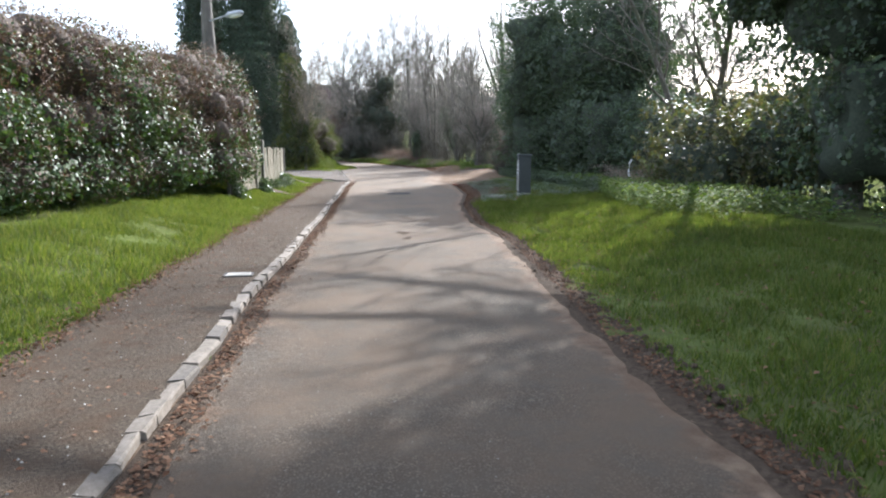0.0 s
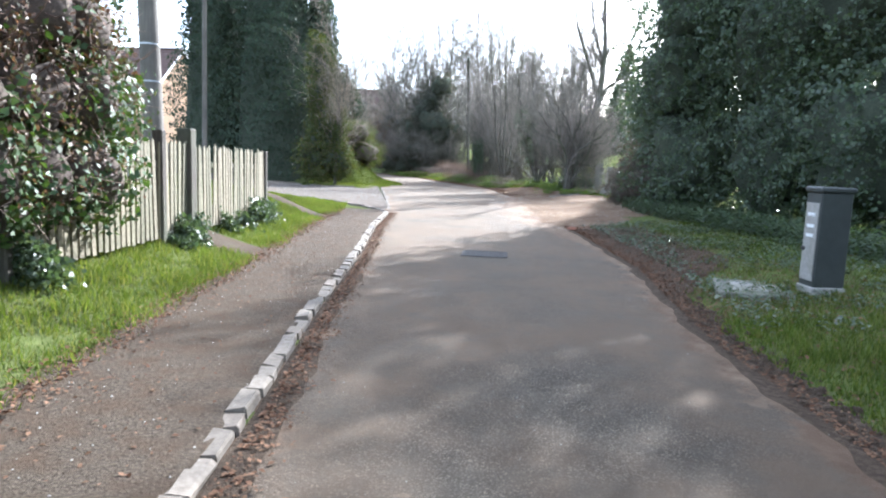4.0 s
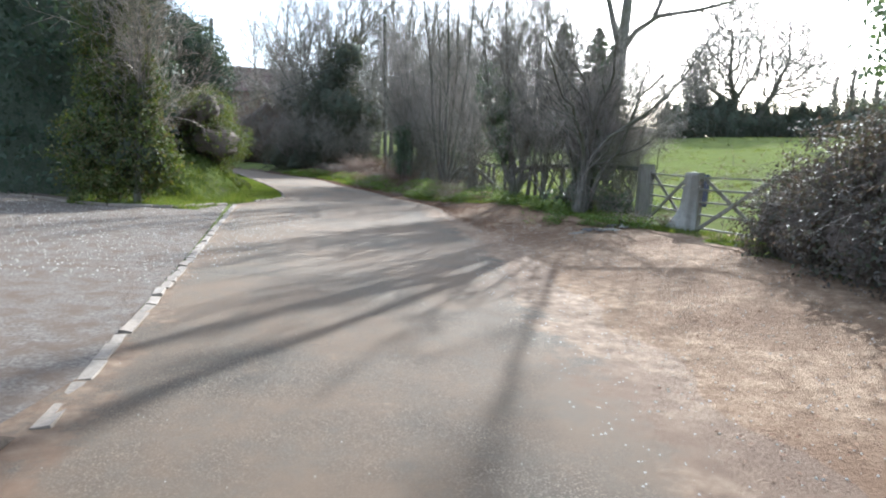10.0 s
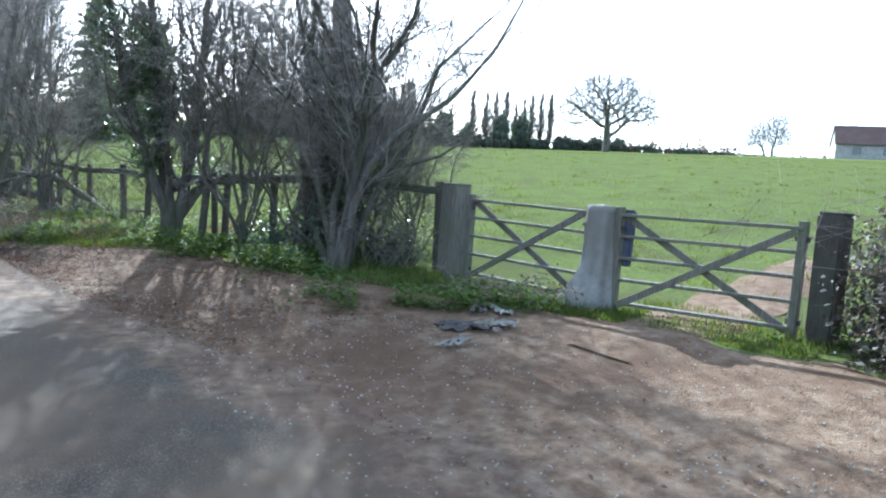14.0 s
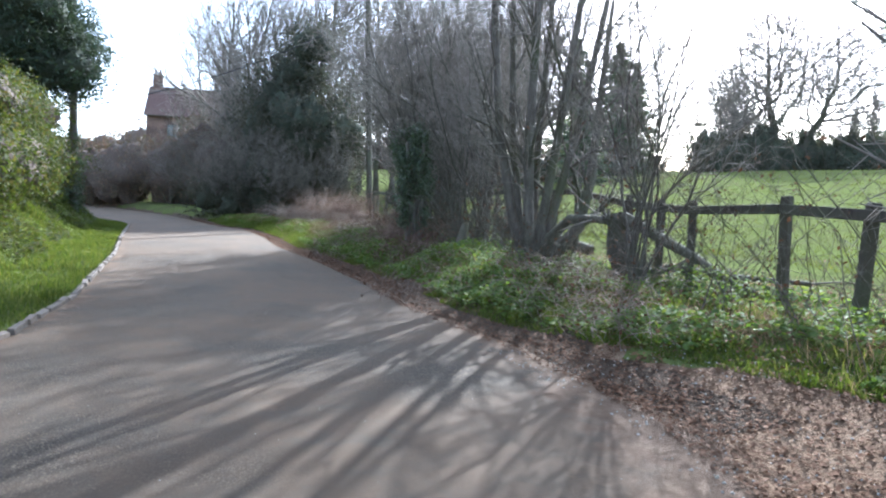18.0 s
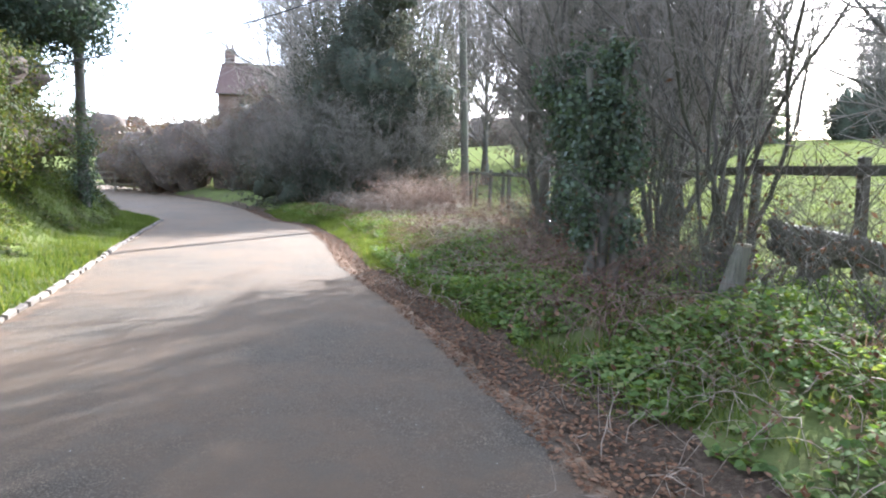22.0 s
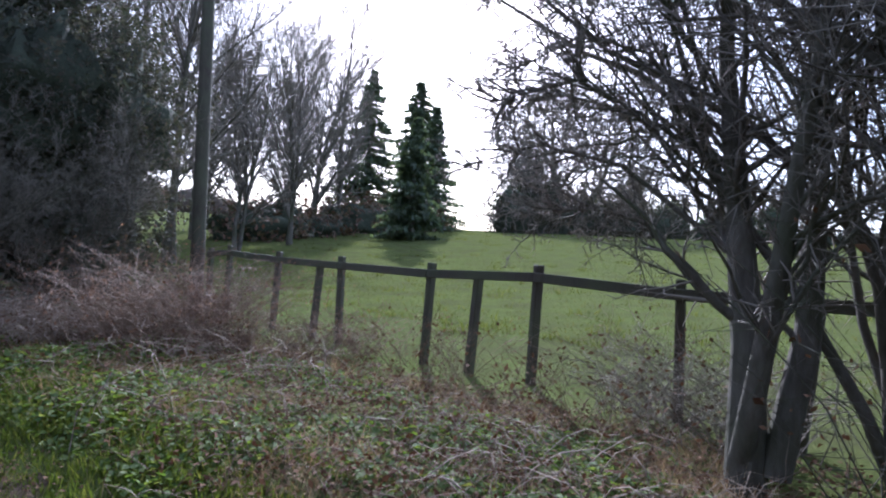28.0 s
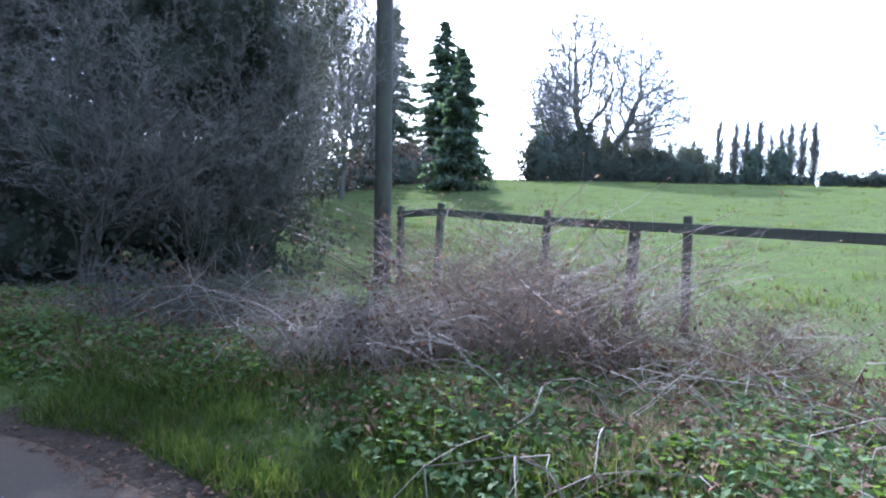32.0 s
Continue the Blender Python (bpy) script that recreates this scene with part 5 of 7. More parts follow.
def fir(label, x, y, h, r, seed, size):
    """A ragged fir: whorls of drooping boughs hung with sprays."""
    rng = np.random.default_rng(seed)
    ob = thing("fir", x, y, gz(x, y), label, "tree", "far conifers")
    link_mesh("trunk", tube_mesh("fir_trunk", [(np.array([[0, 0, -0.2], [0.05, 0, h * 0.5], [0, 0, h]]), np.array([0.28, 0.16, 0.03]))], 8), BARK, ob, smooth=True)
    boughs, pts, outs = [], [], []
    z = 0.05 * h
    while z < h * 0.985:
        f = z / h
        for _ in range(7):
            a = rng.random() * 6.283
            s = r * (1 - f) ** 0.74 * rng.uniform(0.5, 1.12) + 0.15
            k = np.linspace(0, 1, 5)
            d = np.array([math.cos(a), math.sin(a)])
            p = np.stack([d[0] * s * k, d[1] * s * k, z + s * (0.10 * k - 0.42 * k ** 2 + 0.16 * k ** 4)], 1)
            boughs.append((p, 0.035 * (1 - 0.7 * k)))
            m = int(40 + 36 * s)
            q = rng.random(m) ** 0.7
            w = 0.30 * s * (1 - 0.6 * q)
            c = np.stack([np.interp(q, k, p[:, i]) for i in range(3)], 1) + rng.normal(size=(m, 3)) * np.stack([w, w, 0.10 + 0 * w], 1) * 0.6
            pts.append(c)
            outs.append(np.tile([d[0] * 0.3, d[1] * 0.3, 0.5], (m, 1)))
        z += rng.uniform(0.28, 0.5)
    tagged(link_mesh("branchwork", tube_mesh("fir_boughs", boughs, 3), BARK, ob), kind="stuff")
    link_mesh("foliage", leaves("fir_sprays", np.concatenate(pts), size, rng, np.concatenate(outs), 0.7, 0.4, 0.35), YEW, ob)


fir("dark ragged fir at the far side of the field", 17.3, 115.5, 14.8, 4.3, 51, 0.32)
fir("dark ragged fir at the far side of the field", 12.9, 117.0, 15.7, 4.0, 52, 0.32)
fir("dark ragged fir at the far side of the field", 19.6, 116.5, 12.6, 3.6, 54, 0.32)
fir("small dark conifer at the edge of a wood", 9.0, 96.0, 8.0, 2.4, 53, 0.36)
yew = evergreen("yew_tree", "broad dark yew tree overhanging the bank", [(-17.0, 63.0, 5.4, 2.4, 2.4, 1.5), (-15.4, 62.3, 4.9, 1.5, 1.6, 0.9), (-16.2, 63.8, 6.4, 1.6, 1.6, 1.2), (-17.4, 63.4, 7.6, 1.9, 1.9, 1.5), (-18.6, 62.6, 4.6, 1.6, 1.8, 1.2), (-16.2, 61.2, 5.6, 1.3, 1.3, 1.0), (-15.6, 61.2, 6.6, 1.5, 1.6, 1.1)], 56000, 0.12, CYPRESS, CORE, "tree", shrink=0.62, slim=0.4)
link_mesh("trunk", tube_mesh("yew_trunk", [(np.array([[-0.1, 0.1, -0.6], [0.0, 0.0, 1.4], [0.0, 0.0, 5.0]]), np.array([0.4, 0.3, 0.15]))], 10), BARK, yew, smooth=True)

# the ivy-clad thorn at the corner of the side drive
evergreen("ivy_thorn", "ivy-clad thorn tree on a grassy corner", [(-10.1, 42.4, 1.2, 0.95, 0.8, 1.1), (-10.45, 42.5, 2.6, 0.85, 0.8, 1.2), (-10.75, 42.6, 4.3, 0.75, 0.75, 1.2), (-10.95, 42.7, 6.0, 0.6, 0.6, 1.1), (-9.6, 42.2, 1.0, 0.5, 0.5, 0.9), (-9.85, 42.3, 2.6, 0.4, 0.45, 0.8), (-11.1, 42.3, 1.5, 0.8, 0.7, 1.4)], 34000, 0.075, IVY_SUN, CORE, slim=0.8, rough=0.55, inner=0.9, shrink=0.45, sprig=7)

# ---- bare trees ----
THORN = [(12, 0.20, 0.07, 15, 0.34, 36, 0.18), (6, 0.20, 0.10, 8, 0.46, 40, 0.10), (3, 0.24, 0.04, 7, 0.5, 46, 0.1), (2, 0.25, 0, 0, 0, 0, 0)]
ASH = [(9, 0.035, 0.03, 12, 0.56, 46, 0.42), (8, 0.16, 0.06, 11, 0.40, 44, 0.15), (5, 0.2, 0.06, 9, 0.42, 42, 0.15), (2, 0.2, 0.02, 0, 0, 0, 0)]
WOOD = [(9, 0.07, 0.03, 22, 0.46, 34, 0.12), (7, 0.14, 0.07, 11, 0.42, 40, 0.12), (4, 0.2, 0.06, 10, 0.46, 42, 0.1), (2, 0.2, 0.02, 0, 0, 0, 0)]
TALL = [(8, 0.06, 0.02, 15, 0.50, 42, 0.25), (7, 0.16, 0.07, 11, 0.46, 42, 0.15), (4, 0.2, 0.05, 9, 0.45, 45, 0.1), (2, 0.25, 0.02, 0, 0, 0, 0)]
SPRAWL = [(8, 0.07, 0.0, 20, 0.60, 66, 0.22), (7, 0.26, 0.03, 9, 0.36, 55, 0.08), (4, 0.28, 0.0, 6, 0.45, 55, 0.1), (2, 0.25, 0, 0, 0, 0, 0)]

ASH_PLAN = [  # trunk, then the great limbs: knots, radii, side branches, their length, where they begin
    ([(-0.62, -0.32, -0.15), (-0.5, -0.22, 0.35), (0.02, 0.18, 1.6), (0.42, 0.55, 2.8), (0.75, 1.25, 4.3), (0.9, 1.4, 6.4), (0.75, 1.5, 8.6), (0.8, 1.6, 11.2)], [0.36, 0.28, 0.22, 0.185, 0.16, 0.11, 0.07, 0.02], 12, 2.8, 0.62),
    ([(0.75, 1.25, 4.2), (1.05, 1.1, 4.7), (1.6, 0.95, 5.1), (2.6, 0.75, 5.25), (3.5, 0.6, 5.5), (4.5, 0.2, 6.3)], [0.085, 0.075, 0.065, 0.05, 0.035, 0.012], 12, 1.7, 0.3),
    ([(1.45, 0.95, 5.0), (1.8, 0.9, 6.0), (2.2, 0.6, 7.6), (2.9, 0.4, 9.4)], [0.06, 0.05, 0.035, 0.012], 9, 2.0, 0.2),
    ([(0.7, 1.2, 4.1), (0.2, 1.0, 5.6), (-0.5, 0.7, 7.4), (-0.9, 0.3, 9.6)], [0.09, 0.07, 0.045, 0.015], 10, 2.2, 0.25),
    ([(0.85, 1.35, 5.8), (0.4, 2.0, 7.4), (0.1, 2.6, 9.8)], [0.09, 0.06, 0.02], 8, 2.0, 0.2)]
bare_tree("ash_tree", 3, 12.5, 0.27, ASH, stems=0, plan=ASH_PLAN, label="tall bare ash with spreading limbs above the gate", at=(1.5, 43.4, gz(1.5, 43.4)), limbs=False, thin=1.3)
bare_tree("thorn_tree", 5, 6.4, 0.07, THORN, stems=9, spread=0.3, label="leafless multi-stemmed thorn beside the gate post", at=(0.8, 41.9, gz(0.8, 41.9)), group="hedgerow thorns")
LAID_THORN = [
    ([(0, 0, -0.15), (-0.05, 0, 0.5), (-0.1, 0.05, 1.2), (-0.2, 0.1, 2.4), (-0.35, 0.2, 4.0), (-0.5, 0.3, 5.8)], [0.14, 0.115, 0.09, 0.07, 0.045, 0.012], 46, 1.7, 0.2),
    ([(0.05, 0, 0.1), (0.17, 0, 0.7), (0.33, 0.1, 1.5), (0.5, 0.2, 3.0), (0.62, 0.3, 5.2)], [0.10, 0.085, 0.07, 0.05, 0.012], 40, 1.6, 0.2),
    ([(0, 0, 0.25), (-0.3, -0.1, 0.9), (-0.6, -0.1, 1.9), (-0.9, 0, 3.4), (-1.15, 0.1, 5.2)], [0.08, 0.07, 0.055, 0.04, 0.012], 40, 1.5, 0.25),
    ([(0.1, 0, 0.35), (0.4, 0.1, 0.75), (0.9, 0.25, 1.0), (1.6, 0.4, 1.02), (2.2, 0.5, 1.08)], [0.09, 0.085, 0.075, 0.06, 0.035], 9, 0.9, 0.3),
    ([(0.5, 0.1, 0.85), (0.65, 0.3, 1.8), (0.85, 0.4, 3.1), (1.2, 0.6, 4.6)], [0.05, 0.045, 0.03, 0.01], 34, 1.4, 0.2)]
COPPICE = [
    ([(0.03 * k, 0.02, -0.1), (dx * 0.25, dy * 0.3, 0.7), (dx * 0.5, dy * 0.5, 2.0), (dx * 0.75 + 0.08, dy * 0.8, 4.2), (dx, dy + 0.1, 6.4), (dx * 1.15, dy * 1.1, h)], [r, r * 0.86, r * 0.72, r * 0.5, r * 0.3, 0.01], 24, 1.8, 0.22)
    for k, (dx, dy, h, r) in enumerate(((-1.0, 0.1, 7.6, 0.085), (-0.55, 0.5, 8.4, 0.075), (-0.15, -0.3, 8.8, 0.095), (0.25, 0.35, 8.2, 0.07), (0.75, -0.1, 8.0, 0.085), (1.35, 0.2, 7.2, 0.08)))]
COPPICE.append(([(0.1, 0, 0.1), (0.45, 0.0, 0.25), (0.75, 0.0, 0.6), (0.9, 0.05, 1.3), (1.0, 0.1, 2.6), (1.2, 0.2, 4.6)], [0.10, 0.10, 0.09, 0.075, 0.05, 0.012], 18, 1.6, 0.35))
thorns = [bare_tree("thorn_tree", 20, 7.4, 0.06, THORN, stems=0, plan=LAID_THORN, label="leafless old laid thorn with forked trunks", group="hedgerow thorns", at=(-0.5, 44.65, gz(-0.5, 44.65)), thin=1.2),
          bare_tree("thorn_tree", 21, 8.4, 0.06, THORN, stems=0, plan=COPPICE, label="leafless coppiced hedgerow tree with many upright trunks", group="hedgerow thorns", at=(-2.4, 51.1, gz(-2.4, 51.1)), thin=1.2)]
thorns += [bare_tree("thorn_tree", 20 + k, h, r, THORN, stems=n, spread=sp, label="leafless multi-stemmed hedgerow thorn tree", group="hedgerow thorns", at=(x, y, gz(x, y)), thin=1.2)
           for k, (x, y, h, r, n, sp) in enumerate(((-3.5, 58.8, 7.8, 0.043, 11, 0.24), (-3.9, 57.0, 6.6, 0.042, 10, 0.22)), 2)]
for k, (x, y, s, sz) in enumerate(((-3.4, 57.8, 0.95, 1.0), (-2.4, 58.6, 0.9, 1.05), (-2.9, 54.6, 0.7, 0.8), (0.2, 43.6, 0.7, 0.8), (1.6, 42.4, 0.6, 0.55), (1.25, 43.0, 0.65, 0.7), (2.05, 42.0, 0.45, 0.35), (0.75, 42.9, 0.6, 0.6), (-10.3, 69.6, 0.55, 0.5), (-9.0, 70.2, 0.5, 0.45), (-11.8, 70.4, 0.6, 0.55), (-8.2, 70.8, 0.6, 0.6), (-12.8, 71.6, 0.6, 0.5), (-22.0, 82.0, 0.75, 0.5), (-19.0, 81.0, 0.75, 0.55), (-24.6, 83.0, 0.7, 0.45), (-16.8, 79.5, 0.8, 0.6), (-3.3, 55.6, 0.8, 0.9), (-1.6, 48.6, 0.5, 0.6))):
    copy_thing(thorns[2 + k % 2], pose(x, y, gz(x, y), 0, 0, 70 * k + 20) @ Matrix.Diagonal((s, s, sz, 1)))
OLD_THORN = [
    ([(0, 0, -0.1), (0.02, 0.05, 0.8), (0.05, 0.2, 1.6), (0.1, 0.4, 2.6), (0.15, 0.5, 3.8), (0.1, 0.4, 4.9)], [0.12, 0.095, 0.075, 0.05, 0.03, 0.01], 30, 1.3, 0.22),
    ([(0.1, -0.1, 0.1), (0.25, -0.15, 0.9), (0.35, -0.1, 2.0), (0.4, 0.1, 3.4), (0.3, 0.2, 4.8)], [0.09, 0.075, 0.05, 0.03, 0.01], 24, 1.3, 0.2),
    ([(-0.05, 0, 0.2), (-0.2, -0.25, 1.0), (-0.3, -0.5, 2.2), (-0.3, -0.7, 3.8)], [0.07, 0.055, 0.035, 0.01], 22, 1.2, 0.2)]
for k, (x, y, z, base, r) in enumerate(((-0.75, 2.3, 2.0, 1.3, 0.022), (-0.6, 2.25, 2.4, 1.6, 0.02), (-0.4, 2.1, 2.85, 1.9, 0.018), (-0.2, 2.0, 3.3, 2.2, 0.018), (-1.05, 1.3, 2.3, 1.5, 0.02), (-0.95, 1.0, 3.1, 1.9, 0.018), (-0.35, 1.9, 1.55, 1.1, 0.018), (-0.55, 1.6, 3.6, 2.4, 0.016))):
    OLD_THORN.append(([(0.05, 0.15 + 0.05 * k, base), (x * 0.3, 0.25 + y * 0.3, base + (z - base) * 0.75 + 0.1), (x * 0.65, y * 0.68, z + 0.12), (x, y, z)], [r, r * 0.75, r * 0.5, r * 0.2], 30, 0.75, 0.06))
bare_tree("sprawling_thorn", 61, 5.0, 0.10, SPRAWL, stems=0, plan=OLD_THORN, label="old thorn with long bare branches over the fence", group="hedgerow thorns", at=(-4.38, 59.2, gz(-4.38, 59.2)), thin=1.0)
OVERHANG = [
    ([(0, 0, -0.2), (-0.2, 0.2, 3.0), (-0.5, 0.5, 5.6), (-0.6, 0.7, 8.0), (-0.5, 0.9, 11.0)], [0.28, 0.22, 0.17, 0.12, 0.03], 8, 2.0, 0.6),
    ([(-0.5, 0.5, 5.4), (-2.0, 1.0, 6.7), (-3.6, 2.0, 7.3), (-5.4, 3.2, 7.6)], [0.12, 0.10, 0.07, 0.02], 14, 1.7, 0.25),
    ([(-0.5, 0.5, 6.0), (-2.2, 0.2, 7.4), (-4.0, 0.6, 8.2), (-5.8, 1.6, 8.5)], [0.11, 0.09, 0.06, 0.02], 14, 1.7, 0.25),
    ([(-0.4, 0.5, 4.6), (-1.8, 1.3, 5.3), (-3.2, 2.4, 5.8), (-4.8, 3.3, 6.4)], [0.13, 0.11, 0.08, 0.025], 16, 1.8, 0.2),
    ([(-0.4, 0.5, 5.0), (-1.2, 2.6, 5.8), (-2.4, 4.6, 6.4), (-4.2, 6.4, 7.0)], [0.13, 0.11, 0.08, 0.025], 16, 1.8, 0.2),
    ([(-0.6, 0.6, 6.4), (-1.6, 2.4, 8.0), (-3.2, 4.4, 9.0), (-4.6, 6.0, 9.3)], [0.11, 0.09, 0.06, 0.02], 13, 1.7, 0.25)]
bare_tree("verge_tree", 36, 11.0, 0.2, TALL, stems=0, plan=OVERHANG, label="tall bare tree reaching over the lane out of ivy", at=(8.2, 14.0, gz(8.2, 14.0)))
bare_tree("verge_tree", 33, 9.5, 0.15, TALL, stems=2, spread=0.25, lean=(-0.1, -0.1), label="bare ivy-wrapped tree behind the verge", at=(7.8, 21.2, gz(7.8, 21.2)))
bare_tree("verge_tree", 34, 7.5, 0.13, TALL, stems=2, spread=0.3, lean=(-0.15, -0.05), label="bare twiggy tree among ivy", at=(9.0, 18.6, gz(9.0, 18.6)))
bare_tree("corner_sapling", 35, 8.0, 0.06, WOOD, stems=3, spread=0.10, label="slim pale saplings rising out of ivy", at=(-10.0, 42.2, gz(-10, 42.2)), twig=PALE)

woods = [bare_tree("woodland_tree", 70 + k, h, r, WOOD, stems=s, spread=0.16, label="leafless woodland tree in a twiggy copse", group="copse", at=(x, y, gz(x, y)), thin=2.2)
         for k, (x, y, h, r, s) in enumerate(((-13.5, 78.5, 16.5, 0.18, 2), (-9.5, 80.0, 17.0, 0.21, 1), (-6.0, 84.0, 17.5, 0.18, 2)))]
spots = [(-11.5, 76.2, 0.85), (-16.0, 82.5, 0.9), (-3.0, 88, 0.74), (0.5, 93, 0.84), (-7.5, 90, 1.1), (-12, 88, 1.05), (3.5, 100, 1.0), (7, 106, 1.08), (4, 110, 1.1), (0, 104, 1.1), (-4, 98, 1.1), (-18, 88, 0.9), (-10, 100, 1.1), (-22, 95, 0.8), (6, 117, 1.2), (-1.5, 114, 1.2), (-9.6, 77.0, 0.75)]
for k, (x, y, s) in enumerate(spots):
    copy_thing(woods[k % 3], pose(x, y, gz(x, y) - 0.05, 0, 0, 47 * k) @ Matrix.Diagonal((s, s, s, 1)))

# ---- trees beyond the field ----


def crown_tree(label, x, y, stems, lobes, seed, n=1500, step=0.62, tip=0.015, fine=1.0):
    """A broad bare tree: branches that reach out from the stems to fill the lobes of a crown."""
    rng = np.random.default_rng(seed)
    ob = thing("field_tree", x, y, gz(x, y), label, "tree", "field trees")
    share = np.array([rx * ry * rz for _, _, _, rx, ry, rz in lobes])
    goal = []
    for (cx, cy, cz, rx, ry, rz), m in zip(lobes, (n * share / share.sum()).astype(int)):
        goal.append(unit(rng, m) * (rng.random(m) ** 0.36)[:, None] * np.array([rx, ry, rz]) * (1 + 0.06 * rng.normal(size=m))[:, None] + np.array([cx, cy, cz]))
    goal = np.concatenate(goal)
    node, up = [], []
    for line in stems:
        line = np.array(line, float)
        last = -1
        for p, q in zip(line, line[1:]):
            m = max(1, int(np.linalg.norm(q - p) / step))
            for f in np.arange(m) / m:
                node.append(p + (q - p) * f)
                up.append(last)
                last = len(node) - 1
    near, dist = np.zeros(len(goal), int), np.full(len(goal), 1e9)
    fresh = np.arange(len(node))
    for _ in range(60):
        P = np.array(node)
        d = np.linalg.norm(goal[:, None] - P[fresh][None], axis=2)
        best = d.argmin(1)
        closer = d[np.arange(len(goal)), best] < dist
        near[closer], dist[closer] = fresh[best[closer]], d[np.arange(len(goal)), best][closer]
        keep = dist > step * 0.95
        goal, near, dist = goal[keep], near[keep], dist[keep]
        if not len(goal):
            break
        start = len(node)
        for i in np.unique(near):
            w = goal[near == i] - P[i]
            w = (w / np.linalg.norm(w, axis=1)[:, None]).mean(0) + 0.16 * rng.normal(size=3)
            if up[i] >= 0:
                w = w / (np.linalg.norm(w) + 1e-6) + 0.55 * (P[i] - P[up[i]]) / step
            node.append(P[i] + w / (np.linalg.norm(w) + 1e-6) * step)
            up.append(int(i))
        fresh = np.arange(start, len(node))
    P, kids = np.array(node), [[] for _ in node]
    for i, u in enumerate(up):
        if u >= 0:
            kids[u].append(i)
    size = np.full(len(P), tip ** 2.15)
    for i in range(len(P) - 1, -1, -1):
        if kids[i]:
            size[i] = sum(size[k] for k in kids[i])
    r = size ** (1 / 2.15)
    boughs, twigs = [], []
    todo = [i for i, u in enumerate(up) if u < 0]
    while todo:
        i = todo.pop()
        run = [i] if up[i] < 0 else [up[i], i]
        while kids[run[-1]]:
            rest = sorted(kids[run[-1]], key=lambda k: -size[k])
            todo += rest[1:]
            run.append(rest[0])
        rad = r[run].copy()
        if up[i] >= 0:
            rad[0] = r[i]
        boughs.append((P[run], rad))
    for i in range(len(P)):
        if r[i] < tip * 2.6 and up[i] >= 0:
            way = P[i] - P[up[i]]
            for _ in range(5 if not kids[i] else 3):
                w = way / step + rng.normal(size=3) * 0.6
                w *= rng.uniform(0.5, 1.15) / np.linalg.norm(w)
                e = P[i] + w
                twigs.append((np.array([P[i], P[i] + w * 0.5 + 0.05 * rng.normal(size=3), e]), np.array([0.013, 0.010, 0.006]) * fine))
                c = P[i] + w * rng.uniform(0.3, 0.8)
                twigs.append((np.array([c, c + w * 0.3 + rng.normal(size=3) * 0.2]), np.array([0.009, 0.005]) * fine))
    boughs.sort(key=lambda line: -line[1][0])
    for k, line in enumerate(boughs[:14]):
        link_mesh("trunk" if k < len(stems) else "limb", tube_mesh("field_tree_limb", [line], 8), BARK, ob, smooth=True)
    tagged(link_mesh("branchwork", tube_mesh("field_tree_branches", boughs[14:], 4), BARK, ob), kind="stuff")
    tagged(link_mesh("twig_growth", tube_mesh("field_tree_twigs", twigs, 3), TWIG, ob), kind="stuff")
    return ob


FIELD_TREE = crown_tree("large spreading bare tree standing in the pasture", 38.5, 121.5,
                        [[(0, 0, -0.3), (0.1, 0, 3.0), (0.0, 0.1, 6.2)], [(2.2, -1.2, -0.3), (2.9, -1.6, 3.0), (3.9, -2.1, 5.6)]],
                        [(-0.6, 0.3, 12.4, 5.4, 5.6, 6.9), (5.4, -3.0, 10.4, 4.6, 4.8, 6.6), (-4.2, 2.4, 8.6, 3.0, 3.4, 4.4), (8.0, -4.6, 8.2, 3.4, 3.6, 3.4)], 91, 1900, 0.6, 0.032, 2.4)
for x, y, s, h in ((31.2, 117.0, 0.42, 0.62), (160, 110, 0.6, 0.55)):
    copy_thing(FIELD_TREE, pose(x, y, gz(x, y), 0, 0, 3 * x) @ Matrix.Diagonal((s, s, h, 1)))
crown_tree("broad flat-topped bare oak on the skyline of the pasture", 99.7, 113.4, [[(0, 0, -0.3), (0.1, 0, 2.0), (0.2, 0.1, 3.6)]],
           [(0, 0, 9.6, 7.5, 7.5, 5.2), (5.0, -3.0, 7.8, 5.0, 5.0, 3.8), (-5.0, 3.0, 7.6, 5.0, 5.0, 3.8)], 97, 1300, 0.7, 0.042, 3.0)


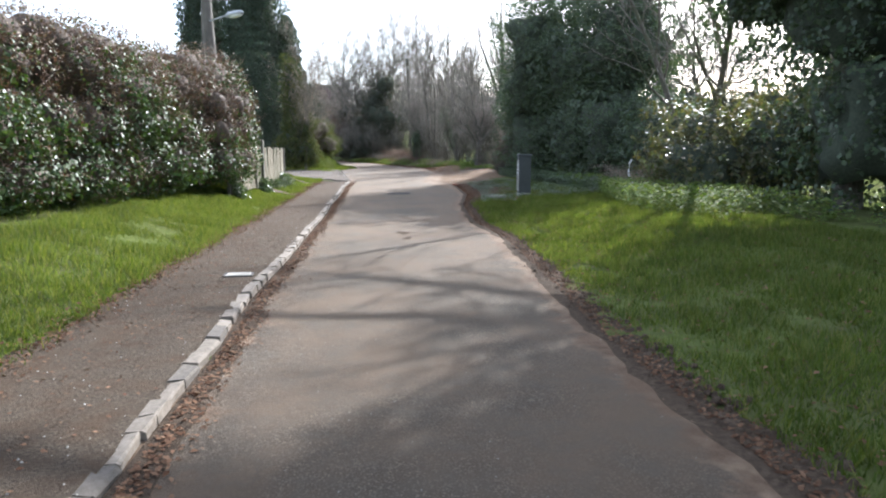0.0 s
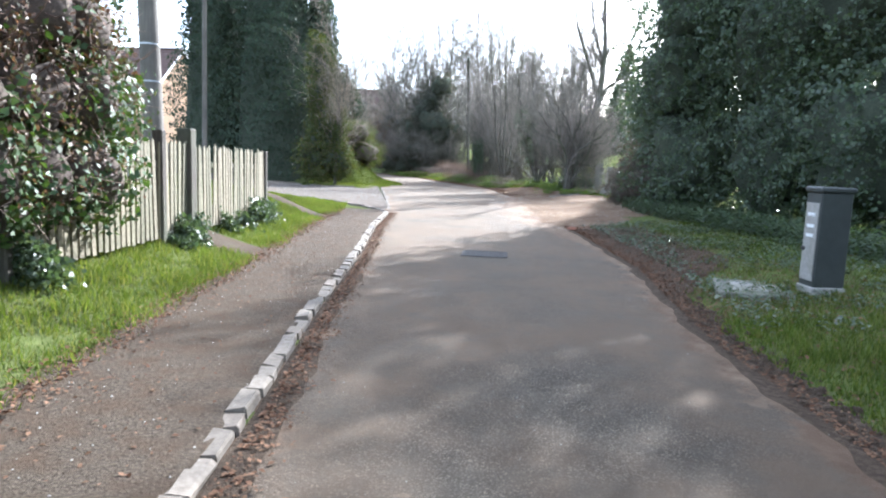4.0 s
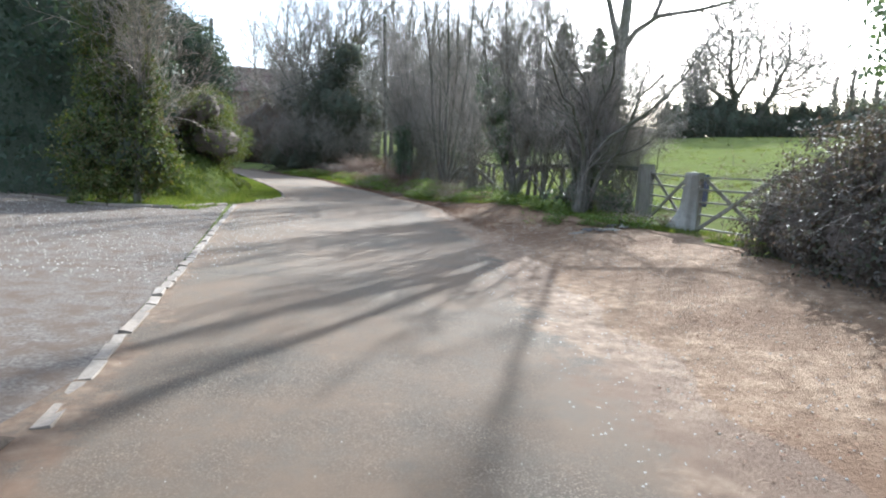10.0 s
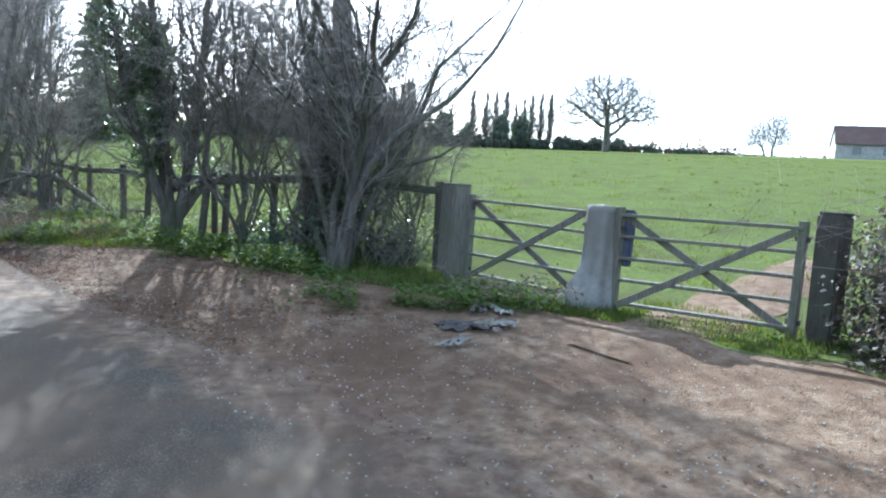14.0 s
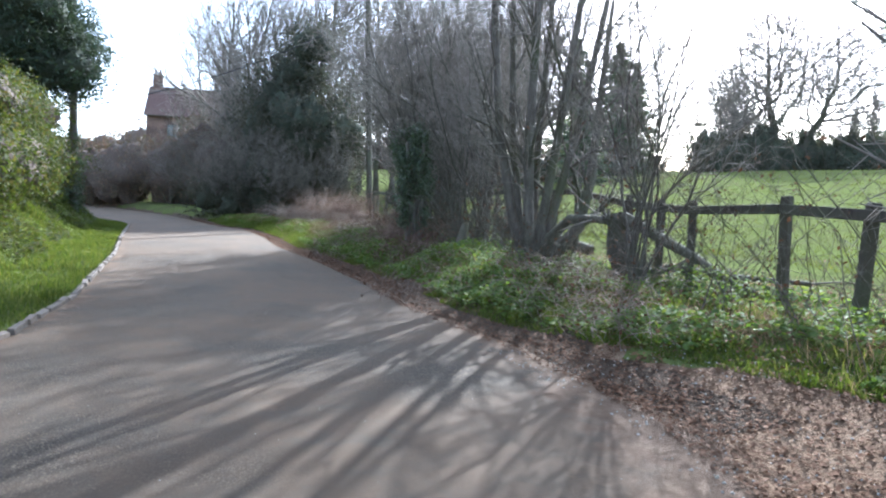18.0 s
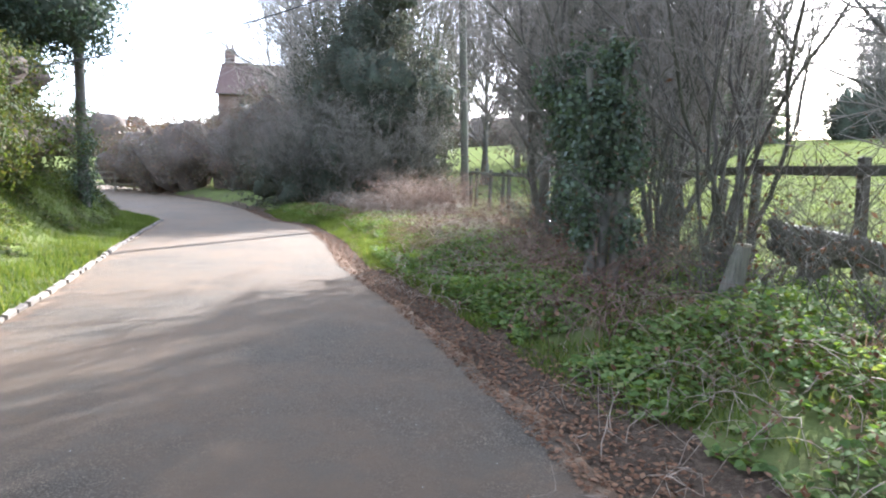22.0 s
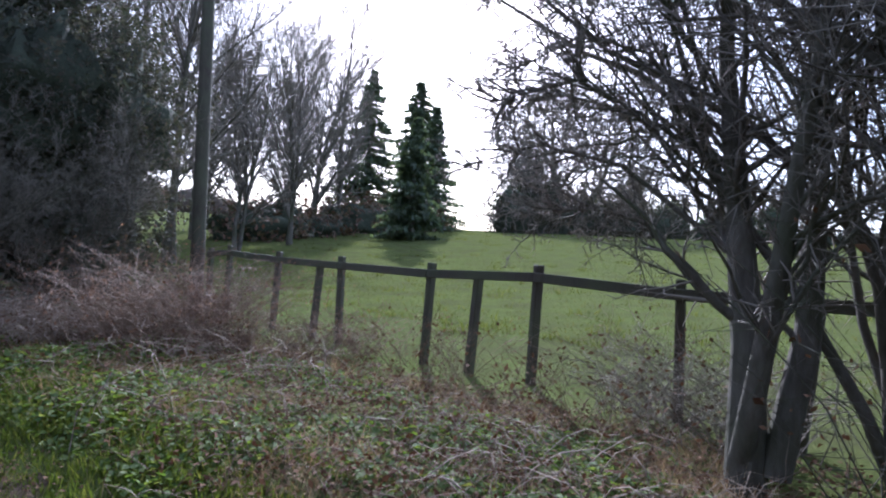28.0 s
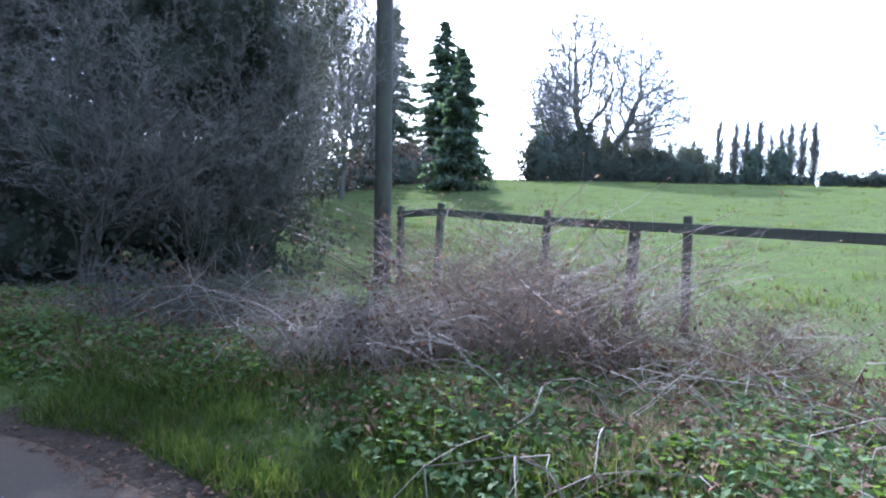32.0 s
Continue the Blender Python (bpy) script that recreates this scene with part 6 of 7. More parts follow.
def poplar(label, x, y, h, seed):
    """A slender bare poplar: steep branches closing up to a narrow point."""
    rng = np.random.default_rng(seed)
    ob = thing("poplar", x, y, gz(x, y), label, "tree", "poplar row")
    link_mesh("trunk", tube_mesh("poplar_trunk", [(np.array([[0, 0, -0.3], [0.05, 0, h * 0.5], [0, 0.05, h]]), np.array([0.3, 0.18, 0.05]))], 7), BARK, ob, smooth=True)
    limbs, fine = [], []
    for k in range(110):
        f = 0.08 + 0.86 * (k + rng.random()) / 110
        a, steep = rng.random() * 6.283, radians(rng.uniform(12, 34))
        run = h * 0.30 * (1.02 - 0.8 * f) * rng.uniform(0.55, 1.15)
        d = np.array([math.cos(a) * math.sin(steep), math.sin(a) * math.sin(steep), math.cos(steep)])
        p = np.array([0, 0, f * h]) + np.outer(np.array([0, 0.5, 1.0]), d * run)
        p[2, :2] *= 0.85
        limbs.append((p, np.array([0.11, 0.08, 0.045])))
        for _ in range(9):
            q = p[0] + (p[2] - p[0]) * rng.uniform(0.15, 1.0)
            e = q + (d + rng.normal(size=3) * 0.25) * run * 0.34
            fine.append((np.array([q, (q + e) / 2 + rng.normal(size=3) * 0.05, e]), np.array([0.06, 0.05, 0.035])))
    tagged(link_mesh("branchwork", tube_mesh("poplar_branches", limbs, 3), BARK, ob), kind="stuff")
    tagged(link_mesh("twig_growth", tube_mesh("poplar_twigs", fine, 3), TWIG, ob), kind="stuff")
    return ob


POPLARS = [poplar("slender bare poplar in a distant row", x, y, 14.5, 93 + k) for k, (x, y) in enumerate(((108.2, 162.0), (113.6, 159.3), (127.2, 152.8)))]
for k, (x, y, n) in enumerate(((82.9, 174.1, 0.95), (85.8, 172.7, 1.1), (89.9, 170.7, 0.9), (91.9, 169.8, 1.02), (93.1, 169.2, 1.12), (94.1, 168.7, 1.08), (103.2, 164.3, 0.72), (111.4, 160.4, 0.98), (116.2, 158.1, 1.02), (118.5, 157.0, 0.8), (120.6, 156.0, 0.92), (122.5, 155.1, 0.98), (124.8, 154.0, 1.0), (98.4, 166.5, 0.7), (87.9, 171.6, 0.75))):
    copy_thing(POPLARS[k % 3], pose(x, y, gz(x, y), 0, 0, 60 * k) @ Matrix.Diagonal((n, n, n, 1)))
for k, (x, y, w, h) in enumerate(((87.0, 171.1, 2.6, 8.5), (95.7, 167.0, 3.2, 6.5), (100.6, 164.6, 4.6, 9.5), (105.9, 162.0, 3.0, 6.0), (114.3, 158.0, 4.4, 9.6), (119.3, 155.6, 4.0, 9.0))):
    z = gz(x, y)
    evergreen("far_evergreen", "dark rounded evergreen among distant poplars", [(x, y, z + h * 0.3, w * 0.62, w * 0.6, h * 0.36), (x + 0.4, y, z + h * 0.62, w * 0.5, w * 0.5, h * 0.36)], 2600, 0.45, YEW, CORE, "tree", "far evergreens", rough=0.3, shrink=0.7, sprig=4)


def far_hedges():
    rng = np.random.default_rng(12)
    for name, label, line, n, size, hs, mat in (
            ("far_hedge", "dark overgrown hedge at the far side of the field", ((26, 112), (34, 118), (46, 122), (55, 122), (62, 126)), 46000, 0.26, (3.0, 4.3), THICKET),
            ("far_hedge", "dark distant hedgerow below poplars", ((70, 160), (90, 166), (110, 160), (128, 150), (140, 140)), 20000, 0.45, (2.2, 3.0), THICKET),
            ("far_hedge", "brushy edge of a wood beyond the field", ((-1, 97), (5, 103), (10, 108), (18, 114)), 9000, 0.35, (1.2, 2.2), HEDGE_BROWN),
            ("far_hedge", "distant hedgerow along the skyline", ((140, 140), (170, 120), (200, 100), (230, 60)), 5000, 0.9, (1.2, 2.2), HEDGE_BROWN)):
        blobs = []
        for (xa, ya), (xb, yb) in zip(line, line[1:]):
            m = max(2, int(math.hypot(xb - xa, yb - ya) / 1.9))
            for k in range(m):
                f = (k + rng.random()) / m
                x, y = xa + (xb - xa) * f, ya + (yb - ya) * f
                h = rng.uniform(*hs)
                blobs.append((x, y, gz(x, y) + h * 0.45, 2.4 + 1.4 * rng.random(), 1.8, h * rng.uniform(0.7, 1.1)))
        evergreen(name, label, blobs, n, size, mat, CORE, "hedge", "far hedges", rough=0.35, shrink=0.6)


far_hedges()


def distant_woods():
    """Low wooded hills on the skyline."""
    rng = np.random.default_rng(15)
    for k, (a0, a1, dist, h) in enumerate(((-75, -18, 300, 22), (-18, 20, 420, 22), (20, 75, 420, 16), (75, 180, 350, 16), (180, 285, 300, 16))):
        blobs = []
        for a in np.arange(a0, a1, 2.2):
            r = dist * rng.uniform(0.9, 1.1)
            x, y = r * math.sin(radians(a)), 50 + r * math.cos(radians(a))
            s = rng.uniform(0.75, 1.15)
            blobs.append((x, y, gz(x, y) + h * 0.3, dist * 0.045, dist * 0.03, h * s * 0.6))
        evergreen("distant_wood", "hazy wooded ridge on the skyline", blobs, 24000, 1.3, HEDGE_BROWN, CORE_BROWN, "woodland", "distant woods", rough=0.12, sprig=3, shrink=0.72)


distant_woods()


# ---- houses and car ----
def slab_between(a, b, c, d, t):
    """A thick sheet with the corners a b c d, t thick downwards."""
    bm = bmesh.new()
    up = [bm.verts.new(p) for p in (a, b, c, d)]
    dn = [bm.verts.new((p[0], p[1], p[2] - t)) for p in (a, b, c, d)]
    bm.faces.new(up)
    bm.faces.new(dn[::-1])
    for k in range(4):
        bm.faces.new((up[k], dn[k], dn[(k + 1) % 4], up[(k + 1) % 4]))
    bmesh.ops.recalc_face_normals(bm, faces=bm.faces[:])
    return bm


def gable_wall(w, eave, ridge, t):
    bm = bmesh.new()
    prof = [(-w / 2, 0), (w / 2, 0), (w / 2, eave), (0, ridge), (-w / 2, eave)]
    f = [bm.verts.new((0, u, v)) for u, v in prof]
    g = [bm.verts.new((t, u, v)) for u, v in prof]
    bm.faces.new(f)
    bm.faces.new(g[::-1])
    for k in range(5):
        bm.faces.new((f[k], g[k], g[(k + 1) % 5], f[(k + 1) % 5]))
    bmesh.ops.recalc_face_normals(bm, faces=bm.faces[:])
    return bm


def house(x, y, z, rz, length, width, eave, ridge, wall, label, windows, chimney_at, trim=WHITE):
    """A gabled house: ridge along its own x axis, front at -y."""
    ob = thing("house", x, y, z, label, "house", "houses", rz=rz)
    L, W = length / 2, width / 2
    for s in (-1, 1):
        bm = gable_wall(width - 0.02, eave, ridge - 0.12, 0.25)
        bmesh.ops.translate(bm, vec=(-L if s < 0 else L - 0.25, 0, 0), verts=bm.verts)
        part("gable_wall", bm, wall, ob)
    # front wall with openings: piers and bands round each window
    part("back_wall", box(length - 0.5, 0.25, eave, (0, W - 0.125, 0), 0), wall, ob)
    xs = sorted(windows)
    cuts = [-L + 0.25] + [v for wx, ww, _, _ in xs for v in (wx - ww / 2, wx + ww / 2)] + [L - 0.25]
    bms = [box(cuts[k + 1] - cuts[k], 0.25, eave, ((cuts[k] + cuts[k + 1]) / 2, -W + 0.125, 0), 0) for k in range(0, len(cuts), 2)]
    for wx, ww, z0, z1 in xs:
        bms.append(box(ww, 0.25, z0, (wx, -W + 0.125, 0), 0))
        bms.append(box(ww, 0.25, eave - z1, (wx, -W + 0.125, z1), 0))
    part("front_wall", joined(*bms), wall, ob)
    for wx, ww, z0, z1 in xs:
        win = part("window", joined(box(ww, 0.07, 0.07, (wx, -W + 0.1, z0), 0.01), box(ww, 0.07, 0.07, (wx, -W + 0.1, z1 - 0.07), 0.01), box(0.07, 0.07, z1 - z0 - 0.14, (wx - ww / 2 + 0.035, -W + 0.1, z0 + 0.07), 0.01), box(0.07, 0.07, z1 - z0 - 0.14, (wx + ww / 2 - 0.035, -W + 0.1, z0 + 0.07), 0.01), box(0.06, 0.06, z1 - z0 - 0.14, (wx, -W + 0.1, z0 + 0.07), 0.01)), trim, ob, "window with two panes")
        for s in (-1, 1):
            part("pane", box(ww / 2 - 0.1, 0.02, z1 - z0 - 0.14, (wx + s * ww / 4, -W + 0.11, z0 + 0.07), 0), GLASS, win)
        part("sill", box(ww + 0.15, 0.14, 0.06, (wx, -W - 0.02, z0 - 0.06), 0.01), CONCRETE, win)
    roof = thing("roof")
    roof.parent = ob
    for s in (-1, 1):
        over = 0.35
        k = (ridge - eave) / W
        lo = (s * (W + over), eave - over * k)
        part("roof_slope", slab_between((-L - 0.2, 0, ridge), (L + 0.2, 0, ridge), (L + 0.2, lo[0], lo[1]), (-L - 0.2, lo[0], lo[1]), 0.1), TILE, roof)
        rows = int(math.hypot(W + over, ridge - lo[1]) / 0.33)
        for r in range(rows):
            f = (r + 0.5) / rows
            yy, zz = lo[0] * (1 - f), lo[1] + (ridge - lo[1]) * f
            part("tile_course", box(length + 0.44, 0.03, 0.03, (0, yy, zz + 0.002), 0.004), TILE, roof)
        part("gutter", box(length + 0.4, 0.1, 0.09, (0, lo[0] * 1.01, lo[1] - 0.12), 0.03), trim, ob)
    part("ridge_tiles", box(length + 0.4, 0.22, 0.1, (0, 0, ridge - 0.03), 0.04), TILE, roof)
    for s in (-1, 1):
        for q in (-1, 1):
            part("bargeboard", beam((s * (L + 0.21), q * (W + 0.3), eave - 0.3 * (ridge - eave) / W - 0.06), (s * (L + 0.21), 0, ridge - 0.06), 0.03, 0.16), trim, ob)
    ch = part("chimney", box(0.95, 0.65, chimney_at[1] - ridge + 0.8, (chimney_at[0], 0, ridge - 0.8), 0.01), wall, ob)
    part("chimney_cap", box(1.08, 0.78, 0.14, (chimney_at[0], 0, chimney_at[1]), 0.02), CONCRETE, ch)
    for s in (-0.24, 0.24):
        part("chimney_pot", cylinder(0.13, 0.10, 0.55, (chimney_at[0] + s, 0, chimney_at[1] + 0.14), 12), TILE, ch)
    return ob


house(-32.2, 55.6, 1.8, 3, 14.0, 7.8, 3.6, 6.6, BRICK, "buff brick bungalow with a brown tiled roof", [(4.2, 2.9, 1.4, 3.0), (-0.5, 1.8, 1.4, 3.0)], (-3.5, 7.6))
house(-27.4, 113.5, gz(-27.4, 113.5), 14, 11.0, 7.5, 7.3, 10.3, RED_BRICK, "old brick house with a red-brown tiled roof", [(-3.0, 1.2, 4.9, 6.2), (1.5, 1.2, 4.9, 6.2)], (-4.9, 11.5), DARK_WOOD)
house(140, 82, gz(140, 82) - 0.6, -62, 13.0, 7.5, 3.4, 6.8, CONCRETE, "pale rendered farmhouse with a dark roof across the pasture", [(-3.0, 1.4, 1.2, 2.5), (2.0, 1.4, 1.2, 2.5)], (4.0, 7.6), DARK_WOOD)


def parked_car():
    ob = thing("parked_car", -15.4, 31.4, gz(-15.4, 31.4), "pale blue hatchback parked behind the garden fence", "car", rz=62)
    rows = [  # station along the car, half width, sill, belt, roof
        (-2.0, 0.66, 0.42, 0.78, 0.80), (-1.8, 0.80, 0.28, 0.92, 0.98), (-1.1, 0.84, 0.24, 0.96, 1.36), (-0.4, 0.85, 0.24, 0.95, 1.47), (0.4, 0.85, 0.24, 0.93, 1.43), (1.0, 0.84, 0.24, 0.92, 1.02), (1.6, 0.80, 0.26, 0.84, 0.88), (2.0, 0.68, 0.38, 0.66, 0.68)]
    bm, rings = bmesh.new(), []
    for s, w, z0, z1, z2 in rows:
        prof = [(-w * 0.9, z0), (-w, (z0 + z1) / 2), (-w * 0.97, z1), (-w * 0.72, z2 - 0.04), (-w * 0.4, z2), (w * 0.4, z2), (w * 0.72, z2 - 0.04), (w * 0.97, z1), (w, (z0 + z1) / 2), (w * 0.9, z0)]
        rings.append([bm.verts.new((s, u, v)) for u, v in prof])
    for a, b in zip(rings, rings[1:]):
        for k in range(10):
            bm.faces.new((a[k], b[k], b[(k + 1) % 10], a[(k + 1) % 10]))
    bm.faces.new(rings[0])
    bm.faces.new(rings[-1][::-1])
    bmesh.ops.recalc_face_normals(bm, faces=bm.faces[:])
    part("body", bm, CAR_PAINT, ob, smooth=True)
    for s in (-1, 1):
        part("side_window", slab_between((-1.05, s * 0.80, 1.0), (0.85, s * 0.80, 0.98), (0.35, s * 0.66, 1.38), (-0.95, s * 0.66, 1.33), 0.02), GLASS, ob)
        part("headlight", box(0.06, 0.3, 0.14, (1.93, s * 0.5, 0.6), 0.03), LENS, ob)
        part("tail_light", box(0.06, 0.16, 0.26, (-1.9, s * 0.66, 0.7), 0.03), RED_BRICK, ob)
        part("door_mirror", box(0.1, 0.16, 0.12, (0.7, s * 0.95, 0.98), 0.03), CAR_PAINT, ob)
        for wx in (-1.25, 1.28):
            wheel = part("wheel", cylinder(0.31, 0.31, 0.2, (wx, s * 0.82 - 0.1 * s + (0.1 if s < 0 else -0.1) * 0, 0.31), 20, pose(0, 0, 0, 90 * s, 0, 0)), RUBBER, ob)
            part("rim", cylinder(0.2, 0.18, 0.03, (wx, s * 0.92, 0.31), 14, pose(0, 0, 0, -90 * s, 0, 0)), STEEL, wheel)
    part("windscreen", slab_between((0.98, -0.68, 1.03), (0.98, 0.68, 1.03), (0.45, 0.58, 1.43), (0.45, -0.58, 1.43), 0.02), GLASS, ob)
    part("rear_window", slab_between((-1.78, -0.64, 1.0), (-1.78, 0.64, 1.0), (-1.15, 0.56, 1.37), (-1.15, -0.56, 1.37), 0.02), GLASS, ob)
    part("number_plate", box(0.02, 0.5, 0.11, (1.99, 0, 0.45), 0.004), WHITE, ob)


parked_car()


def far_paddock_fence():
    ob = thing("paddock_fence", -29.3, 83.9, gz(-29.3, 83.9), "three-rail wooden paddock fence beyond a gravel yard", "fence")
    for k in range(-3, 4):
        part("post", box(0.12, 0.1, 1.5, (k * 1.9, k * 0.35, -0.3), 0.01), OLD_WOOD, ob)
    for h in (0.4, 0.75, 1.1):
        part("rail", beam((-5.7, -1.05 - 0.07, h), (5.7, 1.05 - 0.07, h), 0.05, 0.11), OLD_WOOD, ob)


far_paddock_fence()


# ---- grass, weeds, litter ----
GR = np.random.default_rng(21)


def blades(name, x, y, h, w, mat, label, lean=0.35, category="grass", base=None):
    n = len(x)
    z = ground(x, y) + (0.0 if base is None else base)
    a = GR.random(n) * 2 * np.pi
    tuft = wobble(np.stack([x, y, 0 * x], 1), 2.6, 8.0) + 0.6 * wobble(np.stack([x, y, 0 * x], 1), 7.3, 2.0)
    hh = h * GR.uniform(0.5, 1.4, n) * np.clip(1 + 0.7 * tuft, 0.35, 2.2)
    u = np.stack([np.cos(a), np.sin(a), 0 * a], 1)
    tilt = GR.normal(size=(n, 3)) * lean
    tilt[:, 2] = 1
    tilt /= np.linalg.norm(tilt, axis=1)[:, None]
    p = np.stack([x, y, z - 0.01], 1)
    ww = (w * GR.uniform(0.6, 1.3, n))[:, None]
    bend = u[:, [1, 0, 2]] * hh[:, None] * 0.22
    co = np.stack([p - u * ww, p + u * ww, p + tilt * hh[:, None] + bend], 1).reshape(-1, 3)
    ob = link_mesh(name, raw_mesh(name, co, np.arange(3 * n).reshape(-1, 3), 3), mat)
    return tagged(ob, label, category, kind="stuff")


VERGE_Y, VERGE_OFF = (36, 39, 41, 43, 45, 48), (3.1, 2.9, 2.3, 1.55, 0.95, 0.3)


def patchy(x, y, scale, cut, seed=0.0):
    p = np.stack([x, y, x * 0], 1)
    return wobble(p, scale, seed) + 0.5 * wobble(p, scale * 3.1, seed) > cut


# mown verge and lawn on the left
y = GR.uniform(-1, 28.5, 190000)
near = np.where(GR.random(len(y)) < 0.75, 1.25 + 2.4 * GR.random(len(y)), 1.25 + 6 * GR.random(len(y)))
x = left_edge(y) - near + 0.06 * GR.normal(size=len(y))
path = (np.abs(y - (20.25 + 0.22 * (-4.3 - x))) < 0.40) | (np.abs(y - (25.75 + 0.66 * (-4.9 - x))) < 0.36)
low = np.interp(x, (-30, -14, -9.4, -6.9, -5.6, -4.7), (50, 38, 33.8, 31.7, 30.4, 29.1)) - 0.2
keep = ~path & (y < low) & (x > -11.5)
blades("lawn_grass", x[keep], y[keep], 0.08, 0.006, GRASS, "short bright green verge grass")
y = GR.uniform(22, 40, 75000)
x = GR.uniform(-20, -5.2, len(y))
low = np.interp(x, (-30, -14, -9.4, -6.9, -5.6, -4.7), (50, 38, 33.8, 31.7, 30.4, 29.1)) - 0.1
keep = (y < low) & (y > np.maximum(low - 6, np.where(x > -11.5, 28.3, 0))) & (x < left_edge(y) - 1.25)
blades("lawn_grass", x[keep], y[keep], 0.10, 0.009, GRASS, "rough green lawn beside the drive")
y = GR.uniform(28.3, 34, 34000)
x = GR.uniform(-10, -5.6, len(y))
low = np.interp(x, (-30, -14, -9.4, -6.9, -5.6, -4.7), (50, 38, 33.8, 31.7, 30.4, 29.1)) - 0.1
keep = (y < low) & (x < left_edge(y) - 1.25)
blades("lawn_grass", x[keep], y[keep], 0.08, 0.007, GRASS, "short green grass on the corner of the drive")
# longer grass on the right verge
y = np.concatenate([GR.uniform(0.5, 18, 190000), GR.uniform(18, 27, 30000)])
x = right_edge(y) + 0.25 + 4.6 * GR.random(len(y)) ** 0.9
keep = patchy(x, y, 1.3, -0.95) & ((y < 18) | (x > right_edge(y) + 0.3 + 1.2 * ease((y - 18) / 4) + 0.3 * GR.normal(size=len(y))))
blades("verge_grass", x[keep], y[keep], 0.075, 0.006, GRASS, "rough grass of the shaded verge")
# tufts round the gate and along the bank
y = GR.uniform(36.5, 70, 90000)
x = right_edge(y) + np.interp(y, VERGE_Y, VERGE_OFF) + 1.5 * GR.random(len(y)) ** 1.5
keep = patchy(x, y, 1.1, -0.05, 4) & ~((y < 38.6) & (x < 1.2))
blades("bank_grass", x[keep], y[keep], 0.08, 0.006, GRASS, "tufts of grass along the bank", 0.5)
# left verge beyond the drive
y = GR.uniform(42.5, 69, 80000)
x = left_edge(y) - 0.1 - 2.6 * GR.random(len(y))
keep = (y > 44.2) | (x < -8.6)
blades("left_verge_grass", x[keep], y[keep], 0.085, 0.008, GRASS, "smooth bright grass verge along the lane")
y = GR.uniform(41.6, 44.6, 9000)
x = -8.3 - 3.2 * GR.random(len(y))
blades("corner_grass", x, y, 0.11, 0.008, GRASS, "long grass on the corner of the drive")
# pasture: coarse tufts thinning with distance
r = 2 + 70 * GR.random(120000) ** 1.7
t = GR.uniform(34, 104, len(r))
x = np.interp(t, (34, 41, 44.4, 50.8, 62.2, 67.2, 70, 104), (3.4, 2.6, 0.4, -0.7, -3.4, -5.1, -5.6, -5.6)) + r * 0.95
y = t + r * 0.28
r = 1.5 + 60 * GR.random(900) ** 1.5
t = GR.uniform(36, 100, 900)
cx = np.interp(t, (34, 41, 44.4, 50.8, 62.2, 67.2, 70, 104), (3.4, 2.6, 0.4, -0.7, -3.4, -5.1, -5.6, -5.6)) + r * 0.95
cy = t + r * 0.28
n = 26
tx = np.repeat(cx, n) + GR.normal(size=900 * n) * np.repeat(GR.uniform(0.06, 0.28, 900), n)
ty = np.repeat(cy, n) + GR.normal(size=900 * n) * np.repeat(GR.uniform(0.06, 0.2, 900), n)
blades("pasture_tussocks", tx, ty, 0.13, 0.012, PASTURE, "darker tussocks of rough pasture grass", 0.6)
blades("pasture_grass", x, y, 0.06, 0.009, PASTURE, "grazed pasture grass", 0.6)


def scatter_leaves(name, x, y, zmin, zmax, size, mat, label, category, flat=0.5, kind="stuff", slim=0.6):
    p = np.stack([x, y, ground(x, y) + zmin + (zmax - zmin) * GR.random(len(x)) ** 1.4], 1)
    up = np.zeros_like(p)
    up[:, 2] = 1.0 / max(flat, 0.05)
    ob = link_mesh(name, leaves(name, p, size, GR, up, 1.0, slim), mat)
    return tagged(ob, label, category, kind=kind)


y = GR.uniform(-1, 28.3, 7000)
x = left_edge(y) - 1.24 + 0.10 * GR.normal(size=len(y)) + 0.05 * wobble(np.stack([0 * y, y, 0 * y], 1), 2.1, 3.0)
scatter_leaves("border_litter", x, y, 0.02, 0.05, 0.036, LITTER, "dead leaves along the grass border of the footpath", "leaf litter", 0.5)
y = np.concatenate([GR.uniform(12.5, 18.5, 15000)])
x = np.interp(y, (12.5, 15.5, 18.5), (4.3, 3.9, 4.2)) + 2.6 * GR.random(len(y))
keep = patchy(x, y, 2.2, -0.15, 17)
scatter_leaves("nettle_heap", x[keep], y[keep], 0.02, 0.42, 0.07, WEED, "sunlit nettles and ivy heaped behind the verge grass", "undergrowth")
# nettles, ivy and ground cover on the bank
y = GR.uniform(42.0, 69.5, 150000)
x = right_edge(y) + 0.1 + np.interp(y, VERGE_Y, VERGE_OFF) + 3.2 * GR.random(len(y)) ** 1.15
keep = patchy(x, y, 1.5, -0.55, 9) & ((y > 52) | (GR.random(len(y)) < 0.55)) & ((y < 58.5) | ((GR.random(len(y)) < 0.42) & (x > right_edge(y) + 0.75)))
clump = np.clip(wobble(np.stack([x, y, 0 * x], 1), 1.5, 9) + 0.6, 0.15, 1.4)
x, y, clump = x[keep], y[keep], clump[keep]
p = np.stack([x, y, ground(x, y) + 0.02 + 0.26 * clump * (1 - 0.55 * ease((y - 56) / 4)) * GR.random(len(x))], 1)
up = np.zeros_like(p)
up[:, 2] = 1.6
tagged(link_mesh("ground_ivy", leaves("ground_ivy", p, 0.06, GR, up, 1.0, 0.65), WEED), "nettles and ivy covering the bank", "undergrowth", kind="stuff")
y = GR.uniform(36.4, 43.5, 16000)
